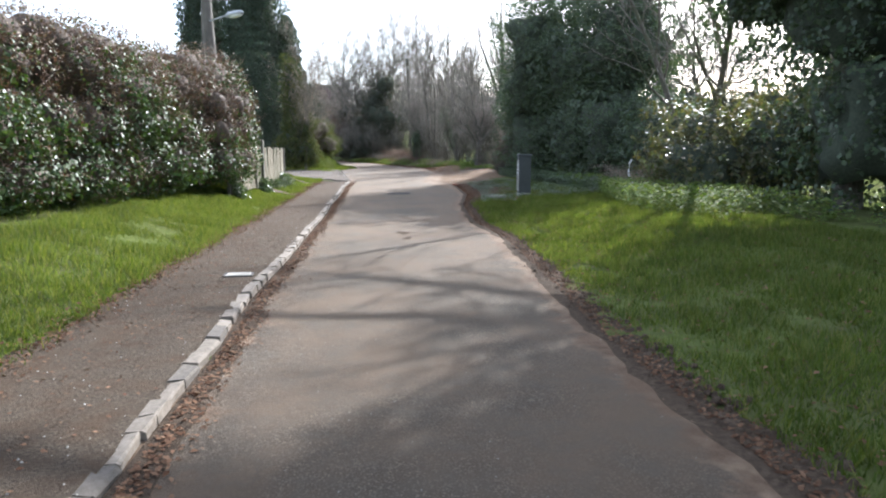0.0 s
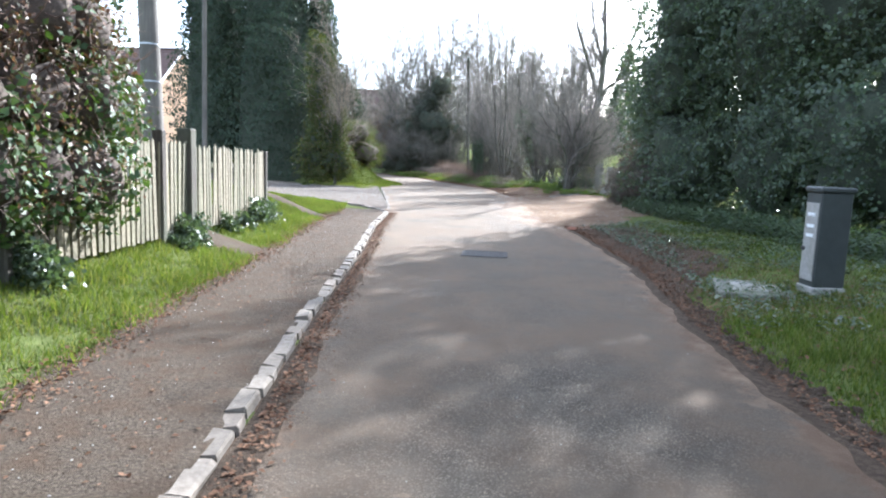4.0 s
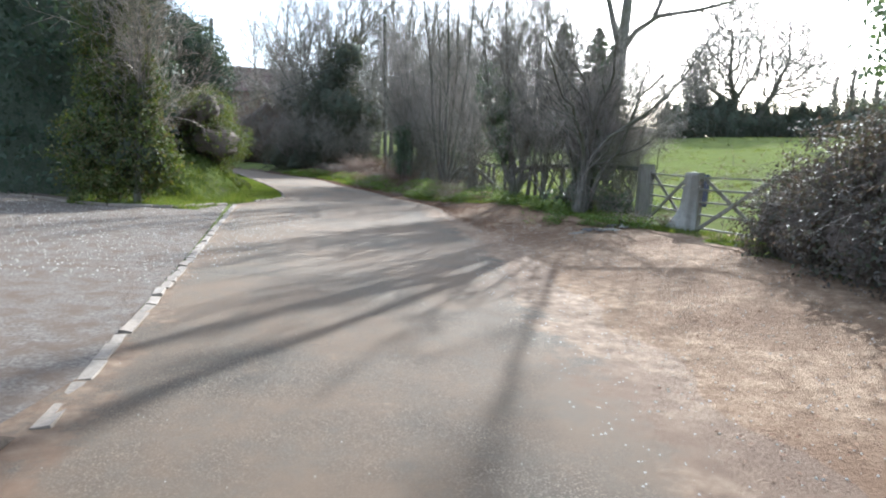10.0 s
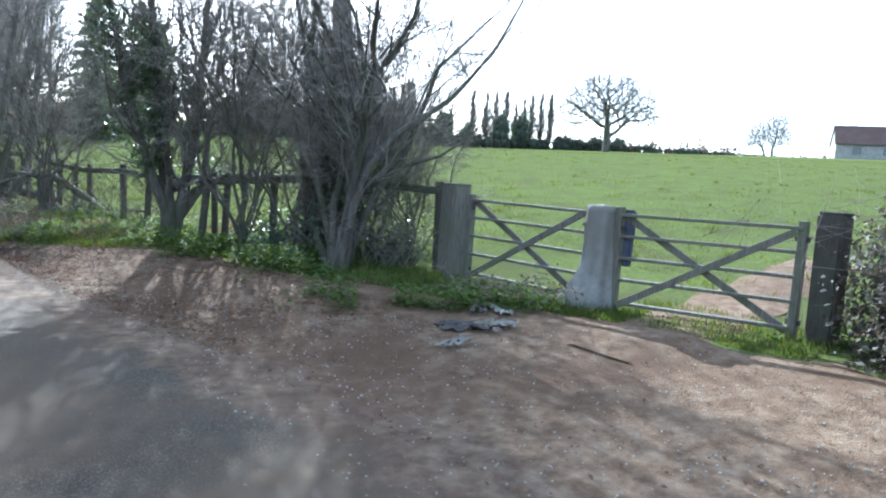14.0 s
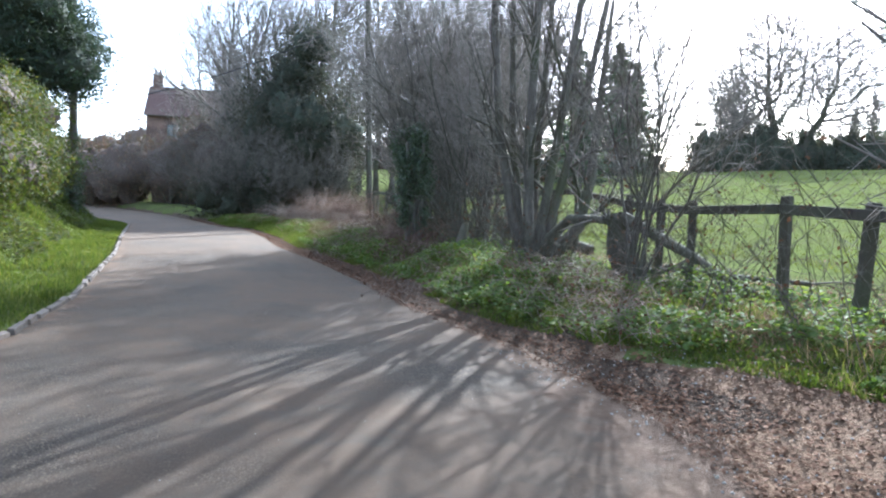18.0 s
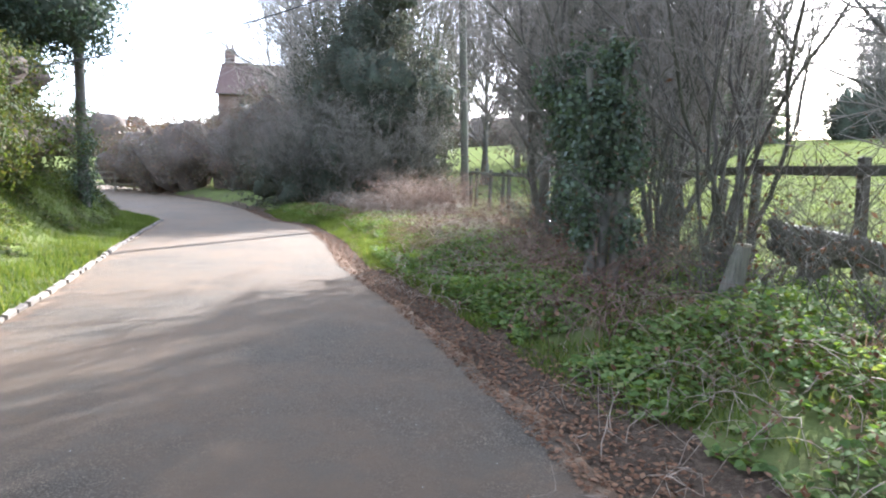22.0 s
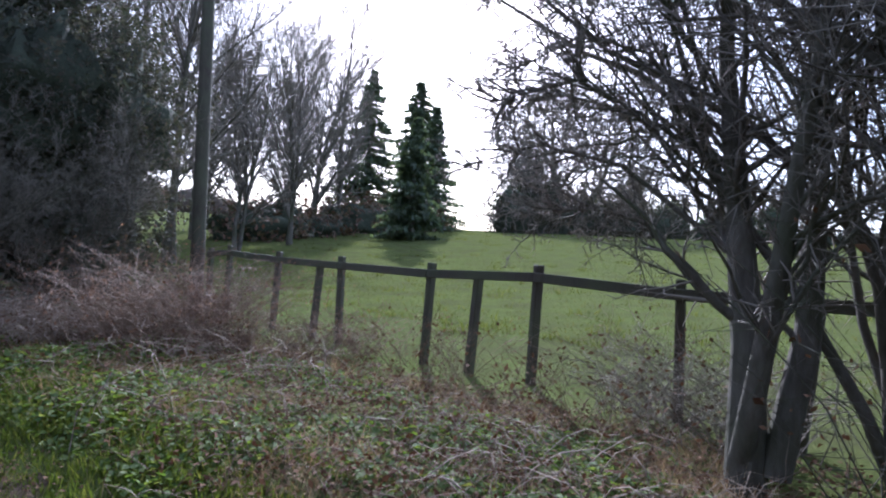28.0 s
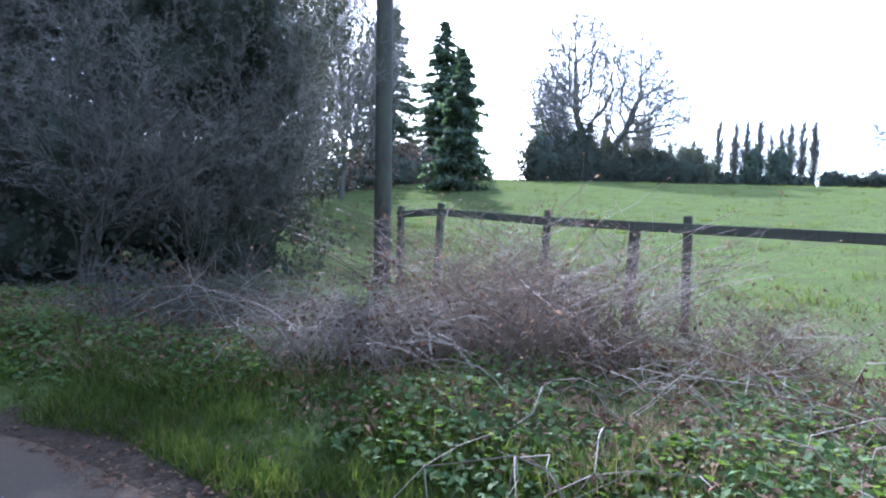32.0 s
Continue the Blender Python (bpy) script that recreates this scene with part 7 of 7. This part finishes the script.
x = right_edge(y) + 3.1 - 2.2 * ease((y - 38) / 3) + 1.3 * GR.random(len(y))
keep = patchy(x, y, 1.7, 0.1, 5) & ~((x > 2.0) & (y > 36.9) & (y < 40.6))
scatter_leaves("gate_weeds", x[keep], y[keep], 0.02, 0.22, 0.06, WEED, "low weeds at the foot of the gate posts", "weeds")
y = GR.uniform(11, 23, 15000)
x = np.interp(y, (11, 17, 22), (5.0, 4.4, 3.4)) + 2.2 * GR.random(len(y))
keep = patchy(x, y, 1.6, 0.0, 2)
scatter_leaves("verge_weeds", x[keep], y[keep], 0.02, 0.35, 0.075, WEED, "brambles and nettles at the back of the verge", "undergrowth")
y = GR.uniform(19, 32, 20000)
x = np.interp(y, (19, 22, 26, 29, 32), (4.2, 3.4, 2.6, 1.9, 1.9)) + 1.6 * GR.random(len(y))
scatter_leaves("hedge_foot_ivy", x, y, 0.02, 0.3, 0.075, IVY, "dark ivy trailing at the foot of the hedge", "ivy")
y = GR.uniform(17.5, 27, 16000)
x = right_edge(y) + 0.5 + 3.4 * GR.random(len(y))
keep = patchy(x, y, 1.4, 0.0, 7) & (x < 4.6)
scatter_leaves("shade_ivy", x[keep], y[keep], 0.01, 0.10, 0.055, IVY, "creeping ivy on the shaded leaf-strewn verge", "ivy")
y = GR.uniform(0, 18, 4200)
x = right_edge(y) + 0.3 + 4.5 * GR.random(len(y))
scatter_leaves("verge_dead_leaves", x, y, 0.02, 0.06, 0.04, LITTER, "scattered dead leaves in the verge grass", "leaf litter", 0.4)
# ivy at the foot of the fence and on the left bank
s = GR.random(17000) * FENCE_RUN
keep = wobble(np.stack([s, 0 * s, 0 * s], 1), 2.0, 6) > -0.1
s = s[keep]
q = np.array([FENCE_SPOT(v)[:2] for v in s])
x, y = q[:, 0] + GR.normal(size=len(s)) * 0.11 + 0.1, q[:, 1]
tall = np.clip(wobble(np.stack([s, 0 * s, 0 * s], 1), 3.0, 6) + 0.7, 0.2, 1.6)
p = np.stack([x, y, ground(x, y) + 0.55 * tall * GR.random(len(s))], 1)
tagged(link_mesh("fence_ivy", leaves("fence_ivy", p, 0.06, GR, None, 1.0, 0.75), IVY), "variegated ivy climbing the foot of the fence", "ivy", kind="stuff")
y = GR.uniform(47, 67, 26000)
x = left_edge(y) - 1.1 - 2.4 * GR.random(len(y))
keep = patchy(x, y, 1.2, -0.2, 3)
scatter_leaves("bank_ivy", x[keep], y[keep], 0.01, 0.2, 0.08, IVY_SUN, "ivy and weeds on the left bank", "undergrowth")

# withered grass and leaf mould between bank and field fence
y = np.concatenate([GR.uniform(56.5, 69, 52000), GR.uniform(44.5, 53, 26000)])
x = right_edge(y) + 0.9 + 3.4 * GR.random(len(y))
keep = patchy(x, y, 1.9, -0.1, 13)
blades("withered_grass", x[keep], y[keep], 0.13, 0.004, DRY, "flattened withered grass along the bank", 1.1)
y = np.concatenate([GR.uniform(55, 69, 22000), GR.uniform(45.5, 53, 6000)])
x = right_edge(y) + 0.9 + 3.6 * GR.random(len(y))
scatter_leaves("bank_mould", x, y, 0.01, 0.10, 0.045, LITTER, "brown leaf mould over the bank", "leaf litter", 0.6)
y = GR.uniform(57, 68, 34000)
x = right_edge(y) + 0.2 + 1.1 * GR.random(len(y)) ** 1.2
blades("kerbside_grass", x, y, 0.09, 0.006, GRASS, "fresh grass at the edge of the lane", 0.5)

y = GR.uniform(39.8, 47.5, 6500)
x = right_edge(y) - 0.2 + 1.9 * GR.random(len(y)) * np.interp(y, (39.8, 42, 47.5), (1.2, 1.0, 0.5))
keep = patchy(x, y, 1.7, -0.3, 23)
scatter_leaves("hedge_foot_mould", x[keep], y[keep], 0.015, 0.04, 0.036, LITTER, "brown leaf mould drifted below the hedgerow", "leaf litter", 0.35)
# dead leaves
y = np.concatenate([GR.uniform(44, 50, 3000), GR.uniform(50, 62.5, 9000), GR.uniform(62.5, 72, 2500), GR.uniform(39.5, 47, 1200)])
x = right_edge(y) - 0.25 + np.abs(GR.normal(size=len(y))) * np.where(np.arange(len(y)) < 14500, 0.42, 1.1)
scatter_leaves("leaf_litter", x, y, 0.016, 0.05, 0.036, LITTER, "drift of dead brown leaves along the road edge", "leaf litter", 0.35)
y = np.concatenate([GR.uniform(-1, 27, 9000), GR.uniform(18, 27, 12000)])
x = right_edge(y) + 0.06 + np.abs(GR.normal(size=len(y))) * np.where(np.arange(len(y)) < 9000, 0.13, 1.5)
scatter_leaves("verge_litter", x, y, 0.014, 0.022, 0.032, LITTER, "dead leaves on the muddy road edge", "leaf litter", 0.35)
y = GR.uniform(-1, 28.3, 7000)
x = left_edge(y) + 0.05 + np.abs(GR.normal(size=len(y))) * 0.10
scatter_leaves("gutter_litter", x, y, 0.02, 0.035, 0.035, LITTER, "dead leaves in the gutter", "leaf litter", 0.35)
y = GR.uniform(-1, 28.3, 2600)
x = left_edge(y) - 0.1 - 1.2 * GR.random(len(y)) ** 0.6
scatter_leaves("path_litter", x, y, 0.024, 0.03, 0.03, LITTER, "scattered dead leaves on the footpath", "leaf litter", 0.3)
y = GR.uniform(26, 46, 3200)
x = right_edge(y) + GR.uniform(-0.4, 3.2, len(y)) * (0.35 + 0.65 * ease((41 - y) / 4))
scatter_leaves("layby_litter", x, y, 0.022, 0.035, 0.035, LITTER, "bits of bark and leaf on the dirt", "leaf litter", 0.3)


def stones(name, x, y, size, mat, label, lift=0.015):
    """Small five-sided chips lying on the ground, in one mesh."""
    n = len(x)
    z = ground(x, y) + lift
    inside = (x > left_edge(y)) & (x < right_edge(y))
    z = np.where(inside, 0.03 * np.clip(y - 70, 0, 400) + 0.012, z)
    s = size * GR.uniform(0.4, 1.5, n)[:, None]
    a = GR.random(n)[:, None] * 6.28 + np.array([0, 1.57, 3.14, 4.71])
    ring = np.stack([np.cos(a) * s * GR.uniform(0.6, 1.2, (n, 4)), np.sin(a) * s * GR.uniform(0.6, 1.2, (n, 4)), 0 * a], -1)
    c = np.stack([x, y, z], 1)[:, None]
    top = c + ring * 0.55 + np.array([0, 0, 1]) * s[:, :, None] * 0.7
    co = np.concatenate([c + ring, top], 1).reshape(-1, 3)
    b = np.arange(n)[:, None, None] * 8
    q = np.array([[4, 5, 6, 7], [0, 1, 5, 4], [1, 2, 6, 5], [2, 3, 7, 6], [3, 0, 4, 7]])[None] + b
    tagged(link_mesh(name, raw_mesh(name, co, q.reshape(-1, 4)), mat), label, "gravel", kind="stuff")


y = GR.uniform(0, 19, 900)
x = right_edge(y) + 0.22 + 0.09 * GR.normal(size=len(y))
stones("verge_clods", x, y, 0.032, MUD, "dark clods of soil along the cut verge edge", 0.0)
y = GR.uniform(26, 47, 5200)
x = right_edge(y) + GR.uniform(-1.1, 3.0, len(y)) * (0.4 + 0.6 * ease((41 - y) / 4))
stones("layby_gravel", x, y, 0.008, CONCRETE, "loose pale gravel on the dirt lay-by", 0.012)
y = GR.uniform(0, 29, 800)
x = left_edge(y) - 1.2 * GR.random(len(y)) - 0.05
stones("path_gravel", x, y, 0.006, CONCRETE, "loose grit on the footpath", 0.018)
x = -5.2 - 9 * GR.random(5200)
y = 33 + 9.5 * GR.random(len(x))
keep = y > np.interp(x, (-14, -9.4, -6.9, -5.6), (38, 33.8, 31.7, 30.4)) + 0.4
stones("drive_gravel", x[keep], y[keep], 0.011, CONCRETE, "loose grey stones on the drive", 0.012)
y = GR.uniform(0, 70, 2600)
x = left_edge(y) + (right_edge(y) - left_edge(y)) * GR.random(len(y))
stones("road_grit", x, y, 0.004, CONCRETE, "stray grit on the asphalt", 0.012)


# dead brambles and bracken
def brambles(name, label, cx, cy, rx, ry, n, h, mat, r=0.006, seed=1, arch=0.9, wander=0.02, leaf=LITTER, share=0.4, leaf_size=0.045):
    rng = np.random.default_rng(seed)
    lines = []
    for _ in range(n):
        a, q = rng.random() * 6.28, math.sqrt(rng.random())
        x, y = cx + rx * q * math.cos(a), cy + ry * q * math.sin(a)
        z = gz(x, y)
        d = rng.random() * 6.28
        L = h * rng.uniform(0.5, 1.6)
        k = np.linspace(0, 1, 6)
        up = L * (k - arch * 0.75 * k ** 2.2) * rng.uniform(0.7, 1.1)
        out = L * 0.8 * k ** 1.2
        pts = np.stack([x + math.cos(d) * out + wander * rng.normal(size=6), y + math.sin(d) * out + wander * rng.normal(size=6), z + np.maximum(up, 0.0)], 1)
        lines.append((pts, r * rng.uniform(0.5, 1.4) * (1 - 0.65 * k)))
        for _ in range(3):
            i = rng.integers(2, 5)
            e = pts[i] + unit(rng, 1)[0] * L * 0.28
            lines.append((np.array([pts[i], (pts[i] + e) / 2 + 0.02 * rng.normal(size=3), e]), np.array([r * 0.6, r * 0.45, r * 0.25])))
    ob = thing(name, cx, cy, gz(cx, cy), label, "brambles", "dead brambles")
    off = np.array([cx, cy, gz(cx, cy)])
    lines = [(p - off, q) for p, q in lines]
    tagged(link_mesh("cane_tangle", tube_mesh(name, lines[0::4], 3), mat, ob), kind="stuff")
    tagged(link_mesh("shoot_tangle", tube_mesh(name + "_shoots", [q for i, q in enumerate(lines) if i % 4], 3), mat, ob), kind="stuff")
    tips = np.concatenate([p[-2:] for p, _ in lines])
    tips = tips[rng.random(len(tips)) < share]
    tagged(link_mesh("withered_foliage", leaves(name + "_leaves", tips, leaf_size, rng, None, 1.0, 0.5), leaf, ob), "withered brown leaves", kind="stuff")
    return ob


brambles("dead_bracken", "mound of withered pinkish-brown bracken on the bank", -7.1, 65.0, 1.0, 0.9, 660, 1.12, BRAMBLE, 0.004, 2, 0.5, 0.03, BRACKEN, 0.8, 0.03)
brambles("dead_bracken", "low withered bracken spreading along the bank", -5.7, 64.2, 1.0, 0.7, 260, 0.55, BRAMBLE, 0.0035, 22, 0.5, 0.03, BRACKEN, 0.6, 0.026)
brambles("dead_brambles", "heap of bleached bramble stems on the bank", -8.3, 65.2, 0.8, 0.6, 300, 0.9, PALE, 0.0045, 4, 1.0)
brambles("dead_brambles", "dark tangle of thin dead stems below a thicket", -9.4, 67.0, 0.9, 1.0, 300, 0.8, BARK, 0.004, 3)
brambles("dead_brambles", "dry stems along the field fence", -4.7, 62.6, 0.5, 3.0, 170, 0.6, BRAMBLE, 0.003, 5, 0.3)
brambles("dead_brambles", "few long bleached stems over low nettles", -7.0, 62.8, 1.6, 1.8, 70, 0.8, PALE, 0.005, 23, 1.0, 0.05)
brambles("dead_brambles", "dry stems under the hedgerow", -2.2, 49.2, 0.7, 2.6, 150, 0.65, PALE, 0.0035, 6)
brambles("dead_brambles", "bleached stems collapsed over hedge-bottom weeds", -2.3, 48.4, 0.6, 1.4, 70, 0.6, PALE, 0.0045, 24, 1.1, 0.04)
brambles("dead_brambles", "pale dead stems lying over bank ivy", -5.6, 57.6, 0.9, 3.6, 300, 0.55, PALE, 0.0045, 16, 1.1)
brambles("dead_brambles", "thin dry stems over a grassy bank", -6.3, 60.6, 1.1, 2.4, 240, 0.45, BRAMBLE, 0.003, 17, 1.0)
brambles("dead_brambles", "pale dead stems lying over bank ivy", -3.9, 51.4, 0.8, 2.4, 120, 0.45, PALE, 0.0035, 19, 1.1)
brambles("hedge_brush", "thin upright brown stems beside the field fence", -2.5, 53.4, 0.8, 1.6, 150, 1.4, BARK, 0.0045, 41, 0.3, 0.05)
brambles("dead_brambles", "dry stems under the hedgerow", -4.3, 55.0, 0.8, 2.6, 320, 0.9, BRAMBLE, 0.005, 7)
for k, (bx, by) in enumerate(((-0.6, 45.6), (-1.3, 48.2), (-2.3, 51.2), (-3.2, 54.2), (-4.2, 57.2))):
    brambles("hedge_brush", "thin upright brown stems in a hedgerow bottom", bx, by, 0.6, 1.5, 60 + 30 * k, 1.2, BARK, 0.0045, 30 + k, 0.12, 0.05)
brambles("hedge_brush", "dark tangle of low branches round fence posts", -3.6, 60.3, 0.6, 0.9, 220, 0.85, TWIG, 0.004, 36, 0.55, 0.06)
brambles("dead_brambles", "dark tangle of stems between trunk and gate post", 1.5, 42.2, 0.8, 0.7, 150, 1.1, TWIG, 0.006, 18, 0.5)
brambles("dead_brambles", "fallen twigs in front of the gate", 1.7, 39.6, 0.5, 0.6, 60, 0.45, PALE, 0.007, 8)
brambles("dead_brambles", "arching bramble stems over a hedge", 3.3, 34.2, 0.9, 1.8, 260, 2.2, TWIG, 0.005, 9)
brambles("dead_brambles", "arching dead stems behind the verge", 6.0, 20.4, 1.2, 2.0, 160, 1.1, PALE, 0.006, 10)


def fallen_limb(pts, r, label, name="fallen_branch"):
    pts = np.array(pts, float)
    k = np.linspace(0, 1, len(pts))
    ob = thing(name, *pts[0], label, "branch", "fallen branches")
    link_mesh("limb", tube_mesh(name, [(pts - pts[0], r * (1 - 0.6 * k))], 8), BARK, ob, smooth=True)
    rng = np.random.default_rng(int(abs(pts[0][0]) * 100))
    lines = []
    for _ in range(9):
        i = rng.integers(1, len(pts))
        e = rng.normal(size=3) * 0.3
        p0 = pts[i] - pts[0]
        lines.append((np.array([p0, p0 + e * 0.5 + 0.03 * rng.normal(size=3), p0 + e]), np.array([0.012, 0.009, 0.004])))
    tagged(link_mesh("twig_growth", tube_mesh(name + "_twigs", lines, 4), TWIG, ob), kind="stuff")


g = gz(-1.7, 50.6)
fallen_limb([(-2.35, 50.95, g - 0.1), (-2.15, 50.85, g + 0.4), (-1.9, 50.6, g + 0.72), (-1.65, 50.2, g + 0.74), (-1.42, 49.95, g + 0.7)], 0.10, "broken limb propped between a coppiced trunk and a stump")
fallen_limb([(-1.36, 49.9, g + 0.78), (-1.1, 49.5, g + 0.6), (-0.85, 48.9, g + 0.38), (-0.6, 48.3, g + 0.12), (-0.45, 47.9, g + 0.02)], 0.09, "rotten log leaning down from a broken stump")


def broken_stump(x, y, tip, r, label):
    """A snapped trunk with a splintered top and buttressed foot."""
    z = gz(x, y)
    ob = thing("tree_stump", x, y, z, label, "stump", "hedgerow stumps")
    f = np.linspace(0, 1, 7)[:, None]
    line = np.array([0, 0, -0.2]) * (1 - f) + np.array(tip) * f + 0.02 * np.sin(9 * f + np.array([0, 1.3, 0])) * np.array([1, 1, 0])
    link_mesh("trunk", tube_mesh("stump_trunk", [(line, r * np.array([1.35, 1.12, 1.0, 0.94, 0.92, 0.9, 0.7]) * (1 + 0.09 * np.sin(np.arange(7) * 2.3)))], 11), DARK_WOOD, ob, smooth=True)
    for k in range(7):
        a = 0.9 * k
        foot = np.array([tip[0] + 0.75 * r * math.cos(a), tip[1] + 0.75 * r * math.sin(a), tip[2] - 0.08])
        link_mesh("splinter", tube_mesh("stump_splinter", [(np.array([foot, foot + np.array([0.02 * math.cos(3 * k), 0.02, 0.10 + 0.05 * math.sin(5 * k)])]), np.array([0.05, 0.012]))], 5), DARK_WOOD, ob)


broken_stump(-1.27, 49.85, (-0.18, 0.1, 0.82), 0.17, "snapped dark hedgerow trunk among dry grass")
fallen_limb([(-1.2, 49.9, gz(-1.2, 49.9)), (-0.9, 49.3, g + 0.2), (-0.5, 48.8, g + 0.16), (0.0, 47.9, g + 0.2)], 0.06, "rotting log lying under the hedgerow")
fallen_limb([(-0.5, 44.64, gz(-0.7, 44.4) + 0.8), (-0.3, 44.7, g + 0.95), (0.4, 45.0, g + 0.95), (1.3, 45.3, g + 1.0)], 0.09, "crooked laid branch in the hedgerow")


# ---- kerb stones ----
def sett_meshes():
    out = []
    rng = random.Random(3)
    for _ in range(6):
        bm = box(0.115, 1.0, 0.16, (0, 0, -0.09), 0)
        bmesh.ops.bevel(bm, geom=bm.edges[:], offset=0.014, segments=1, affect="EDGES")
        for v in bm.verts:
            v.co.x += rng.uniform(-0.011, 0.011)
            v.co.z += rng.uniform(-0.009, 0.009)
        me = bpy.data.meshes.new("kerb_stone")
        bm.to_mesh(me)
        bm.free()
        me.materials.append(SETT)
        out.append(me)
    return out


SETTS = sett_meshes()


def kerb(name, label, line, z_of, lengths, wide=1.0, seed=1, gap=0.018):
    """Stones laid end to end along a plan line."""
    ob = tagged(thing(name, 0, 0, 0, label, "kerb"), kind="structure")
    rng = random.Random(seed)
    pts = [Vector(p) for p in line]
    seg, run = 0, 0.0
    q = pts[0].copy()

    def walk_on(q, seg, dist):
        while seg < len(pts) - 1:
            rest = (pts[seg + 1] - q).length
            if rest >= dist:
                return q + (pts[seg + 1] - q).normalized() * dist, seg
            dist -= rest
            q, seg = pts[seg + 1].copy(), seg + 1
        return None, seg
    while True:
        n = rng.uniform(*lengths)
        e, seg2 = walk_on(q, seg, n)
        if e is None:
            break
        m, d = (q + e) / 2, e - q
        o = new("kerb_stone", rng.choice(SETTS))
        o.parent = ob
        o.matrix_basis = pose(m.x + rng.uniform(-0.01, 0.01), m.y, z_of(m.x, m.y) + rng.uniform(-0.012, 0.012), rng.uniform(-2, 2), rng.uniform(-4, 4), math.degrees(math.atan2(d.y, d.x)) - 90 + rng.uniform(-3, 3)) @ Matrix.Diagonal((wide, n - gap, 1, 1))
        q, seg = e, seg2
    return ob


ys = [-3, 0, 1.5, 3.1, 4.2, 5.5, 7, 9.2, 11.7, 15, 17.2, 20.5, 23, 25, 27.0, 27.6]
kerb("kerb", "raised kerb of uneven pale stone setts", [(float(left_edge(v)) - 0.06, v) for v in ys] + [(-4.42, 28.3), (-4.75, 29.1)], lambda x, y: -0.012, (0.17, 0.36), 1.0, 4)
kerb("drive_kerb", "flush row of pale setts curving into the drive", [(-4.8, 29.15), (-5.6, 30.4), (-6.9, 31.7), (-9.4, 33.8), (-14, 38)], lambda x, y: gz(x, y) - 0.035, (0.22, 0.32), 0.8, 5)
kerb("channel_stones", "flush line of pale stone setts across the drive mouth", [(-4.52, 29.2), (-5.98, 35.3), (-8.1, 43.9)], lambda x, y: -0.048, (0.25, 0.42), 0.95, 6)
kerb("corner_kerb", "low stone kerb along the grassy corner", [(-8.25, 43.6), (-8.8, 41.7), (-10.4, 41.6), (-13.5, 42.4)], lambda x, y: gz(x, y) + 0.0, (0.45, 0.8), 1.0, 7)
ys = [45.0, 46.9, 49.2, 52, 54.6, 57, 59.3, 62, 66]
kerb("verge_kerb", "half-buried pale kerb stones along the grass verge", [(float(left_edge(v)), v) for v in ys], lambda x, y: -0.02, (0.28, 0.5), 0.6, 8, 0.06)
